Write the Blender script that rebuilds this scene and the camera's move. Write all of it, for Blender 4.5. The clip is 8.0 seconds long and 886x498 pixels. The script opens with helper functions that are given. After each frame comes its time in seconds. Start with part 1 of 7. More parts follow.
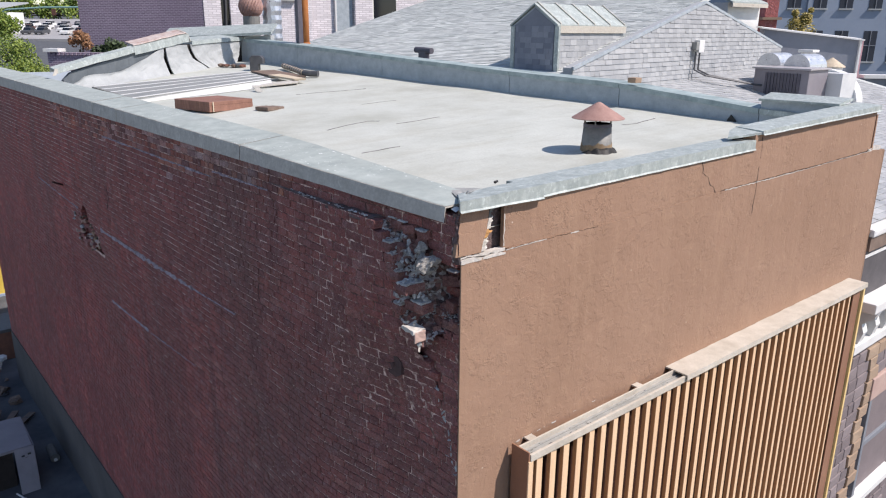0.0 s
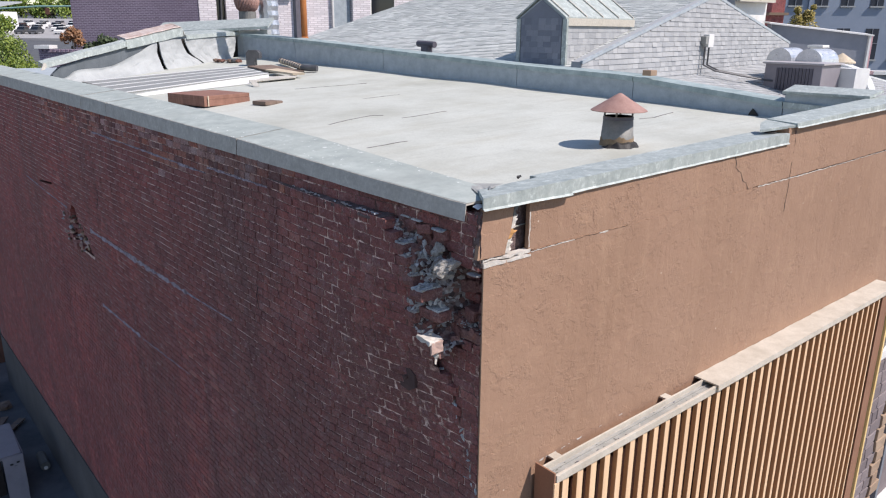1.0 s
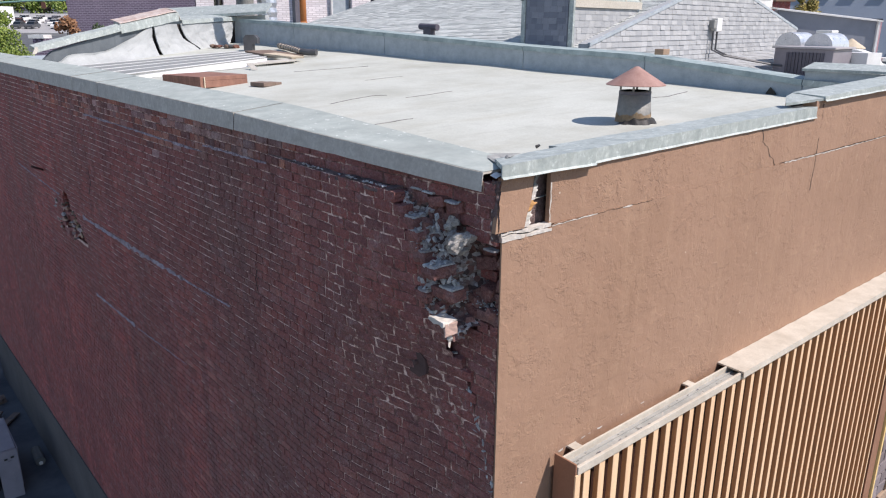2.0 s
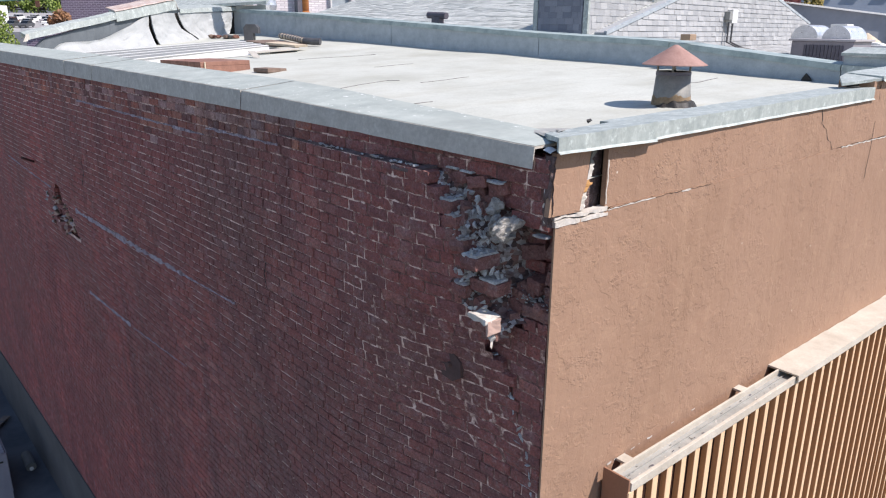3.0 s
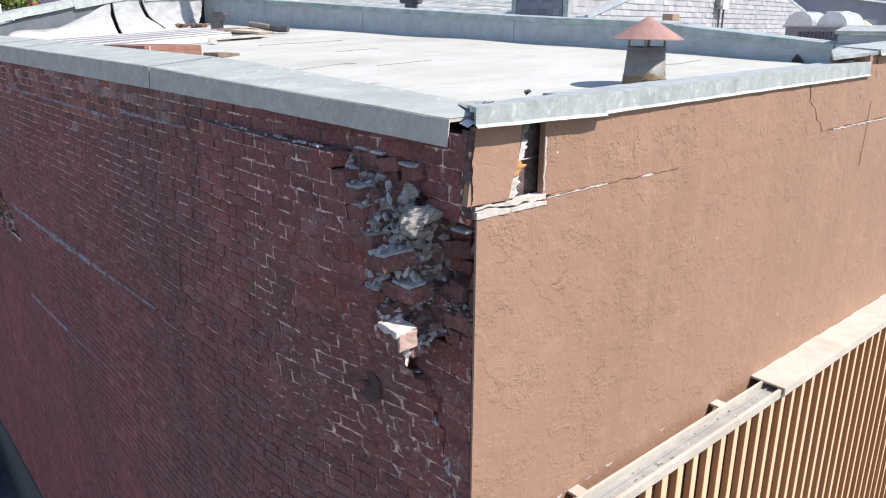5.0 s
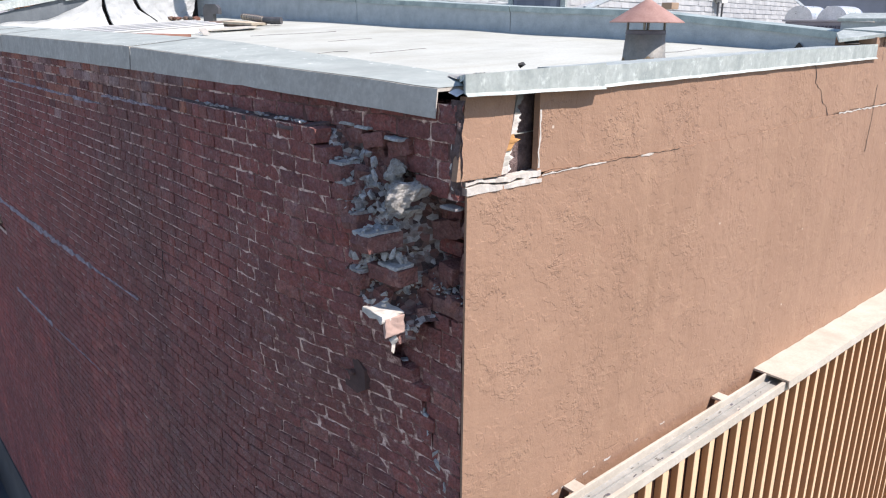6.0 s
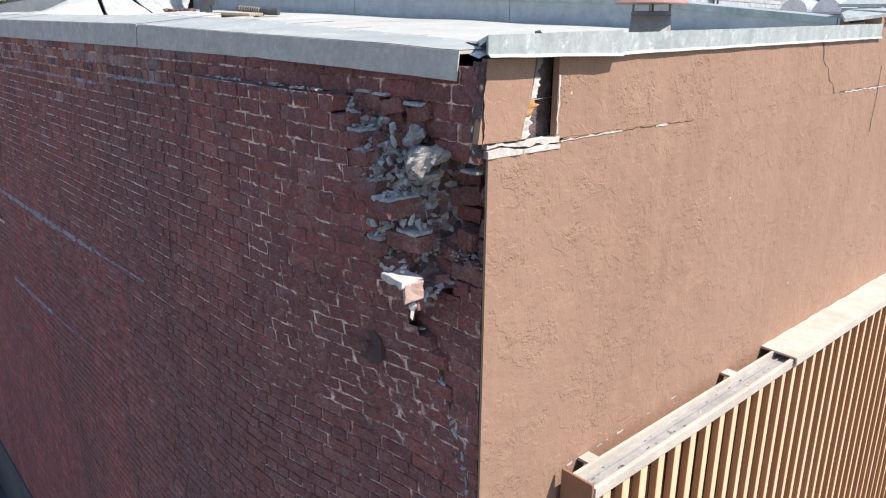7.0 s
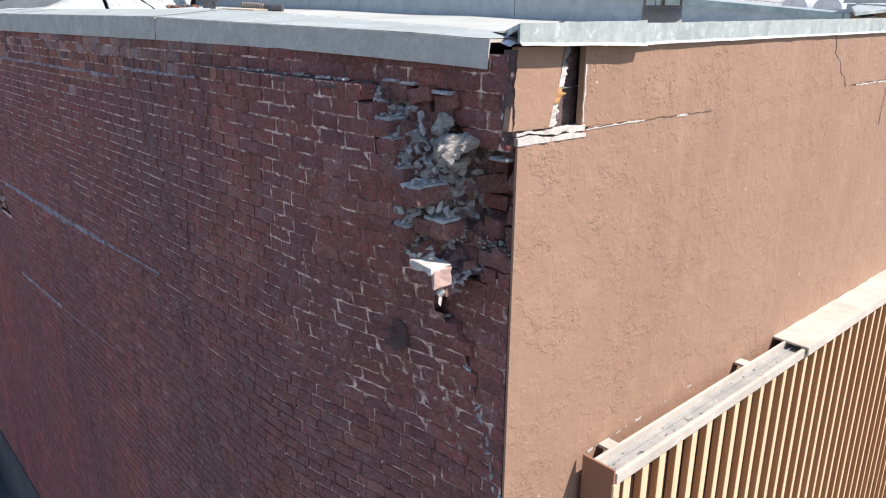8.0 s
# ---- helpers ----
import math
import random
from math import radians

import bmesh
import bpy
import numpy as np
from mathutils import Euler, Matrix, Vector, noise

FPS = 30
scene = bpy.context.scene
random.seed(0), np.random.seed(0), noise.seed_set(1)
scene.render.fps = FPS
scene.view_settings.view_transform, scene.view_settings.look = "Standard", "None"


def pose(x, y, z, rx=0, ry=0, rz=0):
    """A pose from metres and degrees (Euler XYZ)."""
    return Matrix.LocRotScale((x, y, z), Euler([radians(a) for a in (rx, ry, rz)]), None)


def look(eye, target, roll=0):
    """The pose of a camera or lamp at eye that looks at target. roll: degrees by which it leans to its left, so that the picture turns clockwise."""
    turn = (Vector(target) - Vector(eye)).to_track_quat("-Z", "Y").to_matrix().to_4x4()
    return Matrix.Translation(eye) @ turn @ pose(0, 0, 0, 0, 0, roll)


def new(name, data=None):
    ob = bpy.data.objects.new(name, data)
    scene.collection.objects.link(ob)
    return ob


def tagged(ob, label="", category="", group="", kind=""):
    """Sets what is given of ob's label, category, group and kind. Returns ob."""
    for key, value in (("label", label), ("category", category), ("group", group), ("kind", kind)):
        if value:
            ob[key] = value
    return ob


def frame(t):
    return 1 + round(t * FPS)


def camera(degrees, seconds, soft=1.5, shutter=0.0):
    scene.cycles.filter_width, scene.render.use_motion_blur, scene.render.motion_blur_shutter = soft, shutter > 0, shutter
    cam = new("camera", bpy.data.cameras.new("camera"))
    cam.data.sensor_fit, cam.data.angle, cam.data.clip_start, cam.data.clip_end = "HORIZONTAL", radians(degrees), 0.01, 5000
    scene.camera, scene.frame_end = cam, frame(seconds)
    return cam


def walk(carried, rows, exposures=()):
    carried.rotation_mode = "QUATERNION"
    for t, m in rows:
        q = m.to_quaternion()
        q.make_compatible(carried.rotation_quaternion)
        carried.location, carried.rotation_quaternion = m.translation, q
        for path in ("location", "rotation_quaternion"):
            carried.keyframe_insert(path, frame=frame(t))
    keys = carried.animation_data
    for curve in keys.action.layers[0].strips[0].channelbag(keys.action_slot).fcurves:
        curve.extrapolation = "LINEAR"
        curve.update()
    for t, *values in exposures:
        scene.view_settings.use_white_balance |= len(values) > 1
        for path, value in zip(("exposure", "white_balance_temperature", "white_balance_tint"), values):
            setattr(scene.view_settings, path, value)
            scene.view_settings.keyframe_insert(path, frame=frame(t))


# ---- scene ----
cam = camera(62.7, 8.0, soft=1.15)
PATH = [
    (0, (-3.117, -3.508, 9.623), (-1.8840, -2.0431, 9.0455), 0.47),
    (0.5, (-2.970, -3.232, 9.580), (-1.7328, -1.7699, 9.0035), 0.45),
    (1, (-2.931, -3.056, 9.493), (-1.6893, -1.5980, 8.9155), 0.47),
    (1.5, (-2.889, -2.950, 9.389), (-1.6451, -1.4954, 8.8070), 0.50),
    (1.7, (-2.855, -2.891, 9.345), (-1.6139, -1.4365, 8.7574), 0.36),
    (2.8, (-2.715, -2.355, 9.075), (-1.4674, -0.9073, 8.4863), 0.48),
    (3, (-2.681, -2.249, 9.039), (-1.4279, -0.8043, 8.4539), 0.57),
    (3.5, (-2.483, -2.147, 8.975), (-1.2267, -0.7052, 8.3892), 0.60),
    (4, (-2.297, -2.140, 8.902), (-1.0376, -0.7017, 8.3139), 0.52),
    (4.5, (-2.117, -2.095, 8.866), (-0.8577, -0.6570, 8.2769), 0.50),
    (4.7, (-2.048, -2.079, 8.858), (-0.7894, -0.6409, 8.2680), 0.39),
    (5.8, (-1.821, -1.948, 8.753), (-0.5791, -0.4959, 8.1614), 0.45),
    (6, (-1.831, -1.957, 8.713), (-0.5727, -0.5191, 8.1230), 0.43),
    (6.5, (-1.887, -1.947, 8.643), (-0.6153, -0.5218, 8.0491), 0.36),
    (7, (-1.937, -1.911, 8.582), (-0.6624, -0.4884, 7.9898), 0.47),
    (7.5, (-2.009, -1.877, 8.562), (-0.7314, -0.4580, 7.9659), 0.49),
    (8, (-2.070, -1.865, 8.546), (-0.7882, -0.4501, 7.9507), 0.55),
]
walk(cam, [(t, look(eye, target, roll)) for t, eye, target, roll in PATH],
     exposures=[(0, 0.22, 6500, 16), (1.5, 0.24, 6500, 16), (3, 0.44, 6500, 16), (4.5, 0.57, 6500, 16), (6.5, 0.61, 6500, 16), (8, 0.65, 6500, 16)])

# ---- light ----
TO_SUN = Vector((0.46, -0.72, 1.02)).normalized()
sun = new("sun", bpy.data.lights.new("sun", "SUN"))
sun.data.energy, sun.data.angle, sun.data.color = 4.5, radians(0.55), (1.0, 0.945, 0.87)
sun.matrix_world = look(TO_SUN * 60, (0, 0, 0))
world = bpy.data.worlds.new("world")
scene.world = world
world.use_nodes = True
sky = world.node_tree.nodes.new("ShaderNodeTexSky")
sky.sky_type, sky.sun_disc = "NISHITA", False
sky.dust_density = 0.2
sky.sun_elevation, sky.sun_rotation = math.asin(TO_SUN.z), math.atan2(TO_SUN.x, TO_SUN.y)
background = world.node_tree.nodes["Background"]
background.inputs["Strength"].default_value = 0.122
world.node_tree.links.new(sky.outputs["Color"], background.inputs["Color"])


# ---- materials ----
class Nodes:
    """Short hand for building one node material."""

    def __init__(self, name, rough=0.8, metal=0.0):
        self.m = bpy.data.materials.new(name)
        self.m.use_nodes = True
        self.t = self.m.node_tree
        self.b = self.t.nodes["Principled BSDF"]
        self.b.inputs["Roughness"].default_value = rough
        self.b.inputs["Metallic"].default_value = metal
        self.co = self.t.nodes.new("ShaderNodeTexCoord").outputs["Object"]

    def plug(self, socket, value):
        if isinstance(value, bpy.types.NodeSocket):
            self.t.links.new(value, socket)
        elif isinstance(value, tuple) and len(value) == 3 and socket.type == "RGBA":
            socket.default_value = (*value, 1)
        else:
            socket.default_value = value

    def world(self):
        self.co = self.t.nodes.new("ShaderNodeNewGeometry").outputs["Position"]
        return self

    def mapped(self, scale):
        n = self.t.nodes.new("ShaderNodeMapping")
        n.inputs["Scale"].default_value = scale
        self.t.links.new(self.co, n.inputs["Vector"])
        return n.outputs["Vector"]

    def noise(self, scale, detail=4, rough=0.55, stretch=None, distort=0.0):
        n = self.t.nodes.new("ShaderNodeTexNoise")
        n.inputs["Scale"].default_value, n.inputs["Detail"].default_value = scale, detail
        n.inputs["Roughness"].default_value, n.inputs["Distortion"].default_value = rough, distort
        self.t.links.new(self.mapped(stretch) if stretch else self.co, n.inputs["Vector"])
        return n.outputs["Fac"]

    def cells(self, scale, stretch=None, feature="F1", out="Distance"):
        n = self.t.nodes.new("ShaderNodeTexVoronoi")
        n.feature = feature
        n.inputs["Scale"].default_value = scale
        self.t.links.new(self.mapped(stretch) if stretch else self.co, n.inputs["Vector"])
        return n.outputs[out]

    def ramp(self, fac, *stops):
        n = self.t.nodes.new("ShaderNodeValToRGB")
        e = n.color_ramp.elements
        while len(e) < len(stops):
            e.new(0.5)
        for el, (p, c) in zip(e, stops):
            el.position = p
            el.color = (*c, 1) if isinstance(c, tuple) else (c, c, c, 1)
        self.plug(n.inputs["Fac"], fac)
        return n.outputs["Color"]

    def mix(self, fac, a, b, how="MIX"):
        n = self.t.nodes.new("ShaderNodeMix")
        n.data_type, n.blend_type = "RGBA", how
        self.plug(n.inputs[0], fac)
        self.plug(n.inputs[6], a)
        self.plug(n.inputs[7], b)
        return n.outputs[2]

    def math(self, how, a, b):
        n = self.t.nodes.new("ShaderNodeMath")
        n.operation = how
        self.plug(n.inputs[0], a)
        self.plug(n.inputs[1], b)
        return n.outputs[0]

    def axis(self, which):
        n = self.t.nodes.new("ShaderNodeSeparateXYZ")
        self.t.links.new(self.co, n.inputs[0])
        return n.outputs[which]

    def chance(self):
        """A random number of each object, mixed with one of each island."""
        a = self.t.nodes.new("ShaderNodeObjectInfo").outputs["Random"]
        b = self.t.nodes.new("ShaderNodeNewGeometry").outputs["Random Per Island"]
        return self.math("FRACT", self.math("ADD", a, b), 0.0)

    def bump(self, height, strength=0.3, dist=0.01):
        n = self.t.nodes.new("ShaderNodeBump")
        n.inputs["Strength"].default_value, n.inputs["Distance"].default_value = strength, dist
        self.plug(n.inputs["Height"], height)
        self.t.links.new(n.outputs[0], self.b.inputs["Normal"])
        return self

    def colour(self, value):
        self.plug(self.b.inputs["Base Color"], value)
        return self

    def rough(self, value):
        self.plug(self.b.inputs["Roughness"], value)
        return self


def brick_material(name="old_red_brick", tones=((0.35, 0.13, 0.12), (0.5, 0.162, 0.138), (0.575, 0.178, 0.147), (0.435, 0.169, 0.162), (0.68, 0.27, 0.215)), lime=0.4):
    n = Nodes(name, 0.9).world()
    tone = n.ramp(n.chance(), *((p, t) for p, t in zip((0.0, 0.3, 0.6, 0.85, 1.0), tones)))
    blotch = n.noise(0.8, 5, 0.6)
    sooty = n.mix(n.ramp(blotch, (0.42, 0.0), (0.62, 0.55)), tone, (0.292, 0.117, 0.106))
    streak = n.noise(1.0, 4, 0.6, (3.0, 3.0, 0.22))
    sooty = n.mix(n.ramp(streak, (0.5, 0.0), (0.66, 0.65)), sooty, (0.238, 0.099, 0.092))
    band = n.math("SUBTRACT", n.math("ADD", n.axis(1), n.math("MULTIPLY", n.noise(1.6, 4), 0.9)), n.math("MULTIPLY", n.axis(2), 0.16))
    sooty = n.mix(n.ramp(n.math("MULTIPLY", band, 0.25), (0.47, 0.0), (0.54, 0.36), (0.6, 0.32), (0.7, 0.0)), sooty, (0.163, 0.09, 0.087))
    grime = n.math("MULTIPLY", n.ramp(n.noise(0.55, 5, 0.6), (0.44, 0.0), (0.6, 1.0)), n.ramp(n.noise(13, 5, 0.75), (0.4, 0.15), (0.62, 0.75)))
    sooty = n.mix(grime, sooty, (0.3, 0.165, 0.14))
    bloom = n.noise(2.3, 6, 0.72)
    limed = n.mix(n.ramp(bloom, (0.6, 0.0), (0.78, lime)), sooty, (0.571, 0.449, 0.435))
    ruddy = n.math("ADD", n.math("MULTIPLY", n.axis(1), 0.1), n.math("MULTIPLY", n.noise(0.7, 4), 0.4))
    limed = n.mix(n.ramp(ruddy, (0.5, 0.0), (1.0, 1.0)), limed, (1.18, 0.91, 0.91), "MULTIPLY")
    mottle = n.noise(8.5, 6, 0.85)
    limed = n.mix(n.ramp(mottle, (0.53, 0.0), (0.66, 0.5)), limed, (0.6, 0.42, 0.4))
    limed = n.mix(n.ramp(mottle, (0.36, 0.5), (0.47, 0.0)), limed, (0.17, 0.075, 0.07))
    smear = n.noise(9, 5, 0.7)
    limed = n.mix(n.ramp(smear, (0.55, 0.0), (0.7, 0.4)), limed, (0.24, 0.095, 0.085))
    dust = n.noise(26, 5, 0.8)
    limed = n.mix(n.ramp(dust, (0.55, 0.0), (0.68, 0.6)), limed, (0.49, 0.367, 0.34))
    fine = n.noise(70, 5, 0.7)
    grit = n.noise(38, 5, 0.75)
    limed = n.mix(n.ramp(grit, (0.34, 0.55), (0.47, 0.0)), limed, (0.12, 0.05, 0.048))
    limed = n.mix(n.ramp(grit, (0.6, 0.0), (0.72, 0.55)), limed, (0.62, 0.4, 0.34))
    n.colour(n.mix(n.ramp(fine, (0.36, 0.0), (0.62, 1.0)), n.mix(0.5, limed, (0.13, 0.055, 0.05)), limed))
    return n.bump(n.math("ADD", fine, n.math("MULTIPLY", n.noise(22, 5, 0.65), 2.2)), 1.0, 0.018).m


def rubble_mix():
    n = Nodes("torn_masonry_core", 0.95).world()
    pick = n.cells(38, None, "F1", "Color")
    c = n.ramp(pick, (0.3, (0.085, 0.05, 0.046)), (0.45, (0.26, 0.115, 0.092)), (0.6, (0.33, 0.27, 0.25)), (0.8, (0.6, 0.57, 0.55)))
    n.colour(n.mix(n.ramp(n.noise(30, 5, 0.7), (0.35, 0.6), (0.6, 0.0)), c, (0.16, 0.13, 0.12)))
    return n.bump(n.math("ADD", n.cells(22), n.noise(50, 5, 0.7)), 0.9, 0.012).m


def mortar_material():
    n = Nodes("weathered_mortar", 0.95).world()
    a = n.noise(6.5, 6, 0.75)
    b = n.noise(24, 5, 0.7)
    a = n.math("ADD", a, n.math("MULTIPLY", n.axis(1), 0.006))
    a = n.math("ADD", a, n.math("MULTIPLY", n.math("SUBTRACT", n.noise(1.6, 5, 0.7), 0.535), 0.4))
    worn = n.ramp(n.math("ADD", a, n.math("MULTIPLY", b, 0.55)), (0.63, (0.135, 0.064, 0.056)), (0.735, (0.245, 0.128, 0.107)), (0.805, (0.53, 0.35, 0.29)), (0.9, (0.82, 0.61, 0.52)))
    n.colour(worn)
    return n.bump(n.noise(60, 5), 0.6, 0.006).m


def rubble_material(name, lo, hi):
    n = Nodes(name, 0.95).world()
    a = n.noise(16, 6, 0.7)
    n.colour(n.mix(n.ramp(n.noise(60, 5, 0.7), (0.35, 0.45), (0.6, 0.0)), n.ramp(a, (0.3, lo), (0.65, hi)), tuple(v * 0.5 for v in lo)))
    return n.bump(n.math("ADD", n.noise(28, 6, 0.75), n.math("MULTIPLY", n.noise(90, 4, 0.7), 0.4)), 1.0, 0.022).m


def stucco_material():
    n = Nodes("brown_painted_stucco", 0.88).world()
    broad = n.noise(0.6, 5, 0.65)
    base = n.ramp(broad, (0.32, (0.3, 0.18, 0.116)), (0.52, (0.338, 0.206, 0.136)), (0.7, (0.373, 0.236, 0.158)))
    run = n.noise(1.5, 5, 0.65, (3.2, 1.0, 0.3))
    base = n.mix(n.ramp(run, (0.52, 0.0), (0.72, 0.35)), base, (0.426, 0.273, 0.177))
    dirt = n.noise(2.4, 6, 0.75)
    base = n.mix(n.ramp(dirt, (0.54, 0.0), (0.74, 0.38)), base, (0.28, 0.146, 0.094))
    patch = n.noise(4.5, 5, 0.7)
    base = n.mix(n.ramp(patch, (0.54, 0.0), (0.62, 0.3)), base, (0.41, 0.262, 0.17))
    spot = n.noise(26, 4, 0.7)
    gate = n.ramp(n.noise(3.1, 3), (0.48, 0.0), (0.6, 1.0))
    crevice = n.math("MULTIPLY", n.ramp(spot, (0.33, 1.0), (0.39, 0.0)), gate)
    base = n.mix(n.math("MULTIPLY", crevice, 0.32), base, (0.17, 0.09, 0.055))
    fleck = n.cells(4.5)
    base = n.mix(n.ramp(fleck, (0.022, 0.85), (0.036, 0.0)), base, (0.66, 0.55, 0.45))
    grain = n.noise(150, 3, 0.6)
    n.colour(n.mix(n.ramp(grain, (0.35, 0.2), (0.6, 0.0)), base, (0.22, 0.12, 0.075)))
    plates = n.noise(6.5, 6, 0.68)
    height = n.math("ADD", n.math("MULTIPLY", plates, 1.2), n.math("MULTIPLY", grain, 0.1))
    height = n.math("SUBTRACT", height, n.math("MULTIPLY", crevice, 0.25))
    trowel = n.ramp(n.noise(3.6, 5, 0.6, (1.0, 1.0, 0.85), 0.15), (0.47, 0.0), (0.485, 1.0), (0.56, 0.75), (0.57, 0.2))
    height = n.math("ADD", height, n.math("MULTIPLY", trowel, 0.2))
    knock = n.ramp(n.noise(12, 5, 0.7), (0.5, 0.0), (0.56, 1.0))
    return n.bump(n.math("ADD", height, n.math("MULTIPLY", n.math("MULTIPLY", knock, gate), 0.3)), 0.65, 0.012).m


def metal_material(name, base, worn, rough=0.5, metal=0.55, streaky=(1, 1, 1), spots=0.0, flecks=0.0):
    n = Nodes(name, rough, metal).world()
    a = n.noise(6, 6, 0.65, streaky)
    c = n.ramp(a, (0.3, base), (0.7, worn))
    c = n.mix(n.ramp(n.noise(30, 5, 0.7), (0.4, 0.3), (0.6, 0.0)), c, tuple(v * 0.6 for v in base))
    if flecks:
        c = n.mix(n.ramp(n.noise(17, 5, 0.75, (1.0, 1.0, 0.7)), (0.55, 0.0), (0.68, flecks)), c, tuple(min(0.85, v * 1.45) for v in worn))
        c = n.mix(n.ramp(n.noise(3.5, 5, 0.7), (0.52, 0.0), (0.7, flecks * 0.7)), c, tuple(v * 0.72 for v in base))
    if spots:
        c = n.mix(n.ramp(n.noise(11, 5, 0.7), (0.62, 0.0), (0.72, spots)), c, (0.30, 0.13, 0.06))
    n.colour(c)
    n.rough(n.ramp(n.noise(13, 4), (0.3, rough - 0.1), (0.7, min(1.0, rough + 0.18))))
    return n.bump(n.noise(9, 3), 0.15, 0.01).m


def plain_material(name, lo, hi, rough=0.8, scale=6.0, bump=0.25, metal=0.0, stretch=None, fine=60):
    n = Nodes(name, rough, metal).world()
    n.colour(n.mix(n.ramp(n.noise(fine, 4, 0.6), (0.3, 0.22), (0.65, 0.0)), n.ramp(n.noise(scale, 6, 0.65, stretch), (0.3, lo), (0.7, hi)), tuple(v * 0.6 for v in lo)))
    return n.bump(n.noise(fine, 4), bump, 0.008).m


def roof_material():
    n = Nodes("white_roof_coating", 0.75).world()
    a = n.noise(0.7, 6, 0.7)
    c = n.ramp(a, (0.32, (0.4, 0.405, 0.35)), (0.5, (0.495, 0.505, 0.452)), (0.7, (0.56, 0.572, 0.518)))
    c = n.mix(n.ramp(n.noise(1.3, 6, 0.75, (0.5, 1.6, 1)), (0.5, 0.0), (0.7, 0.5)), c, (0.39, 0.375, 0.3))
    lines = n.noise(2.0, 5, 0.7, (0.35, 5.0, 1))
    c = n.mix(n.ramp(lines, (0.58, 0.0), (0.66, 0.4)), c, (0.33, 0.34, 0.3))
    c = n.mix(n.ramp(n.noise(5.0, 6, 0.7), (0.55, 0.0), (0.72, 0.3)), c, (0.36, 0.36, 0.32))
    c = n.mix(n.ramp(n.noise(45, 4), (0.35, 0.3), (0.55, 0.0)), c, (0.34, 0.34, 0.31))
    n.colour(c)
    return n.bump(n.math("ADD", n.noise(2.2, 4), n.math("MULTIPLY", n.noise(50, 3), 0.3)), 0.35, 0.02).m


def shingle_material(name, lo, hi):
    n = Nodes(name, 0.95).world()
    tone = n.ramp(n.chance(), (0.0, lo), (0.5, tuple((a + b) / 2 for a, b in zip(lo, hi))), (1.0, hi))
    n.colour(n.mix(n.ramp(n.noise(2.0, 6, 0.7), (0.35, 0.35), (0.7, 0.0)), tone, tuple(v * 0.7 for v in lo)))
    return n.bump(n.noise(40, 4), 0.4, 0.01).m


def leaf_material(name, lo, hi):
    n = Nodes(name, 0.6).world()
    n.colour(n.ramp(n.chance(), (0.0, lo), (1.0, hi)))
    return n.m


BRICK = brick_material()
MORTAR = mortar_material()
LIME = rubble_material("pale_lime_mortar", (0.44, 0.44, 0.44), (0.8, 0.8, 0.79))
DUST_LIME = rubble_material("dusty_grey_mortar", (0.34, 0.31, 0.3), (0.64, 0.61, 0.6))
SEAM_LIME = rubble_material("dusty_mauve_mortar", (0.16, 0.1, 0.11), (0.68, 0.61, 0.68))
CONCRETE = rubble_material("rubble_concrete", (0.31, 0.28, 0.25), (0.66, 0.625, 0.58))
PATCHED = brick_material("patched_brick", ((0.14, 0.075, 0.075), (0.56, 0.18, 0.12), (0.82, 0.37, 0.23), (0.78, 0.58, 0.54), (0.19, 0.1, 0.1)), 0.85)
DUSTY_BRICK = brick_material("dusty_brick", ((0.32, 0.155, 0.135), (0.43, 0.18, 0.15), (0.38, 0.215, 0.185), (0.5, 0.245, 0.2), (0.48, 0.345, 0.3)), 0.85)
RUBBLE = rubble_mix()
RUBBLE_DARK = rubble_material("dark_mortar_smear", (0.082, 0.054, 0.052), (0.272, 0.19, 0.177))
STUCCO = stucco_material()
BROKEN = plain_material("broken_stucco_edge", (0.462, 0.418, 0.363), (0.704, 0.66, 0.605), 0.9, 20)
GALV = metal_material("galvanised_sheet", (0.31, 0.35, 0.335), (0.52, 0.56, 0.53), 0.6, 0.2, (1.5, 1.5, 0.6), 0.0, 0.55)
FASCIA = metal_material("dull_grey_sheet", (0.46, 0.425, 0.37), (0.62, 0.585, 0.52), 0.8, 0.0, (1, 1, 1), 0.08, 0.3)
def flecked_material():
    n = Nodes("flecked_coping_paint", 0.75).world()
    c = n.ramp(n.noise(5.0, 6, 0.7), (0.3, (0.28, 0.315, 0.295)), (0.7, (0.44, 0.475, 0.44)))
    c = n.mix(n.ramp(n.noise(1.1, 4, 0.6), (0.5, 0.0), (0.7, 0.5)), c, (0.3, 0.32, 0.295))
    gate = n.ramp(n.noise(1.7, 3), (0.45, 0.0), (0.6, 1.0))
    fleck = n.ramp(n.noise(24, 4, 0.7, (1.0, 0.6, 1)), (0.62, 0.0), (0.66, 1.0))
    c = n.mix(n.math("MULTIPLY", fleck, gate), c, (0.74, 0.76, 0.73))
    n.colour(c)
    return n.bump(n.noise(12, 4), 0.25, 0.01).m


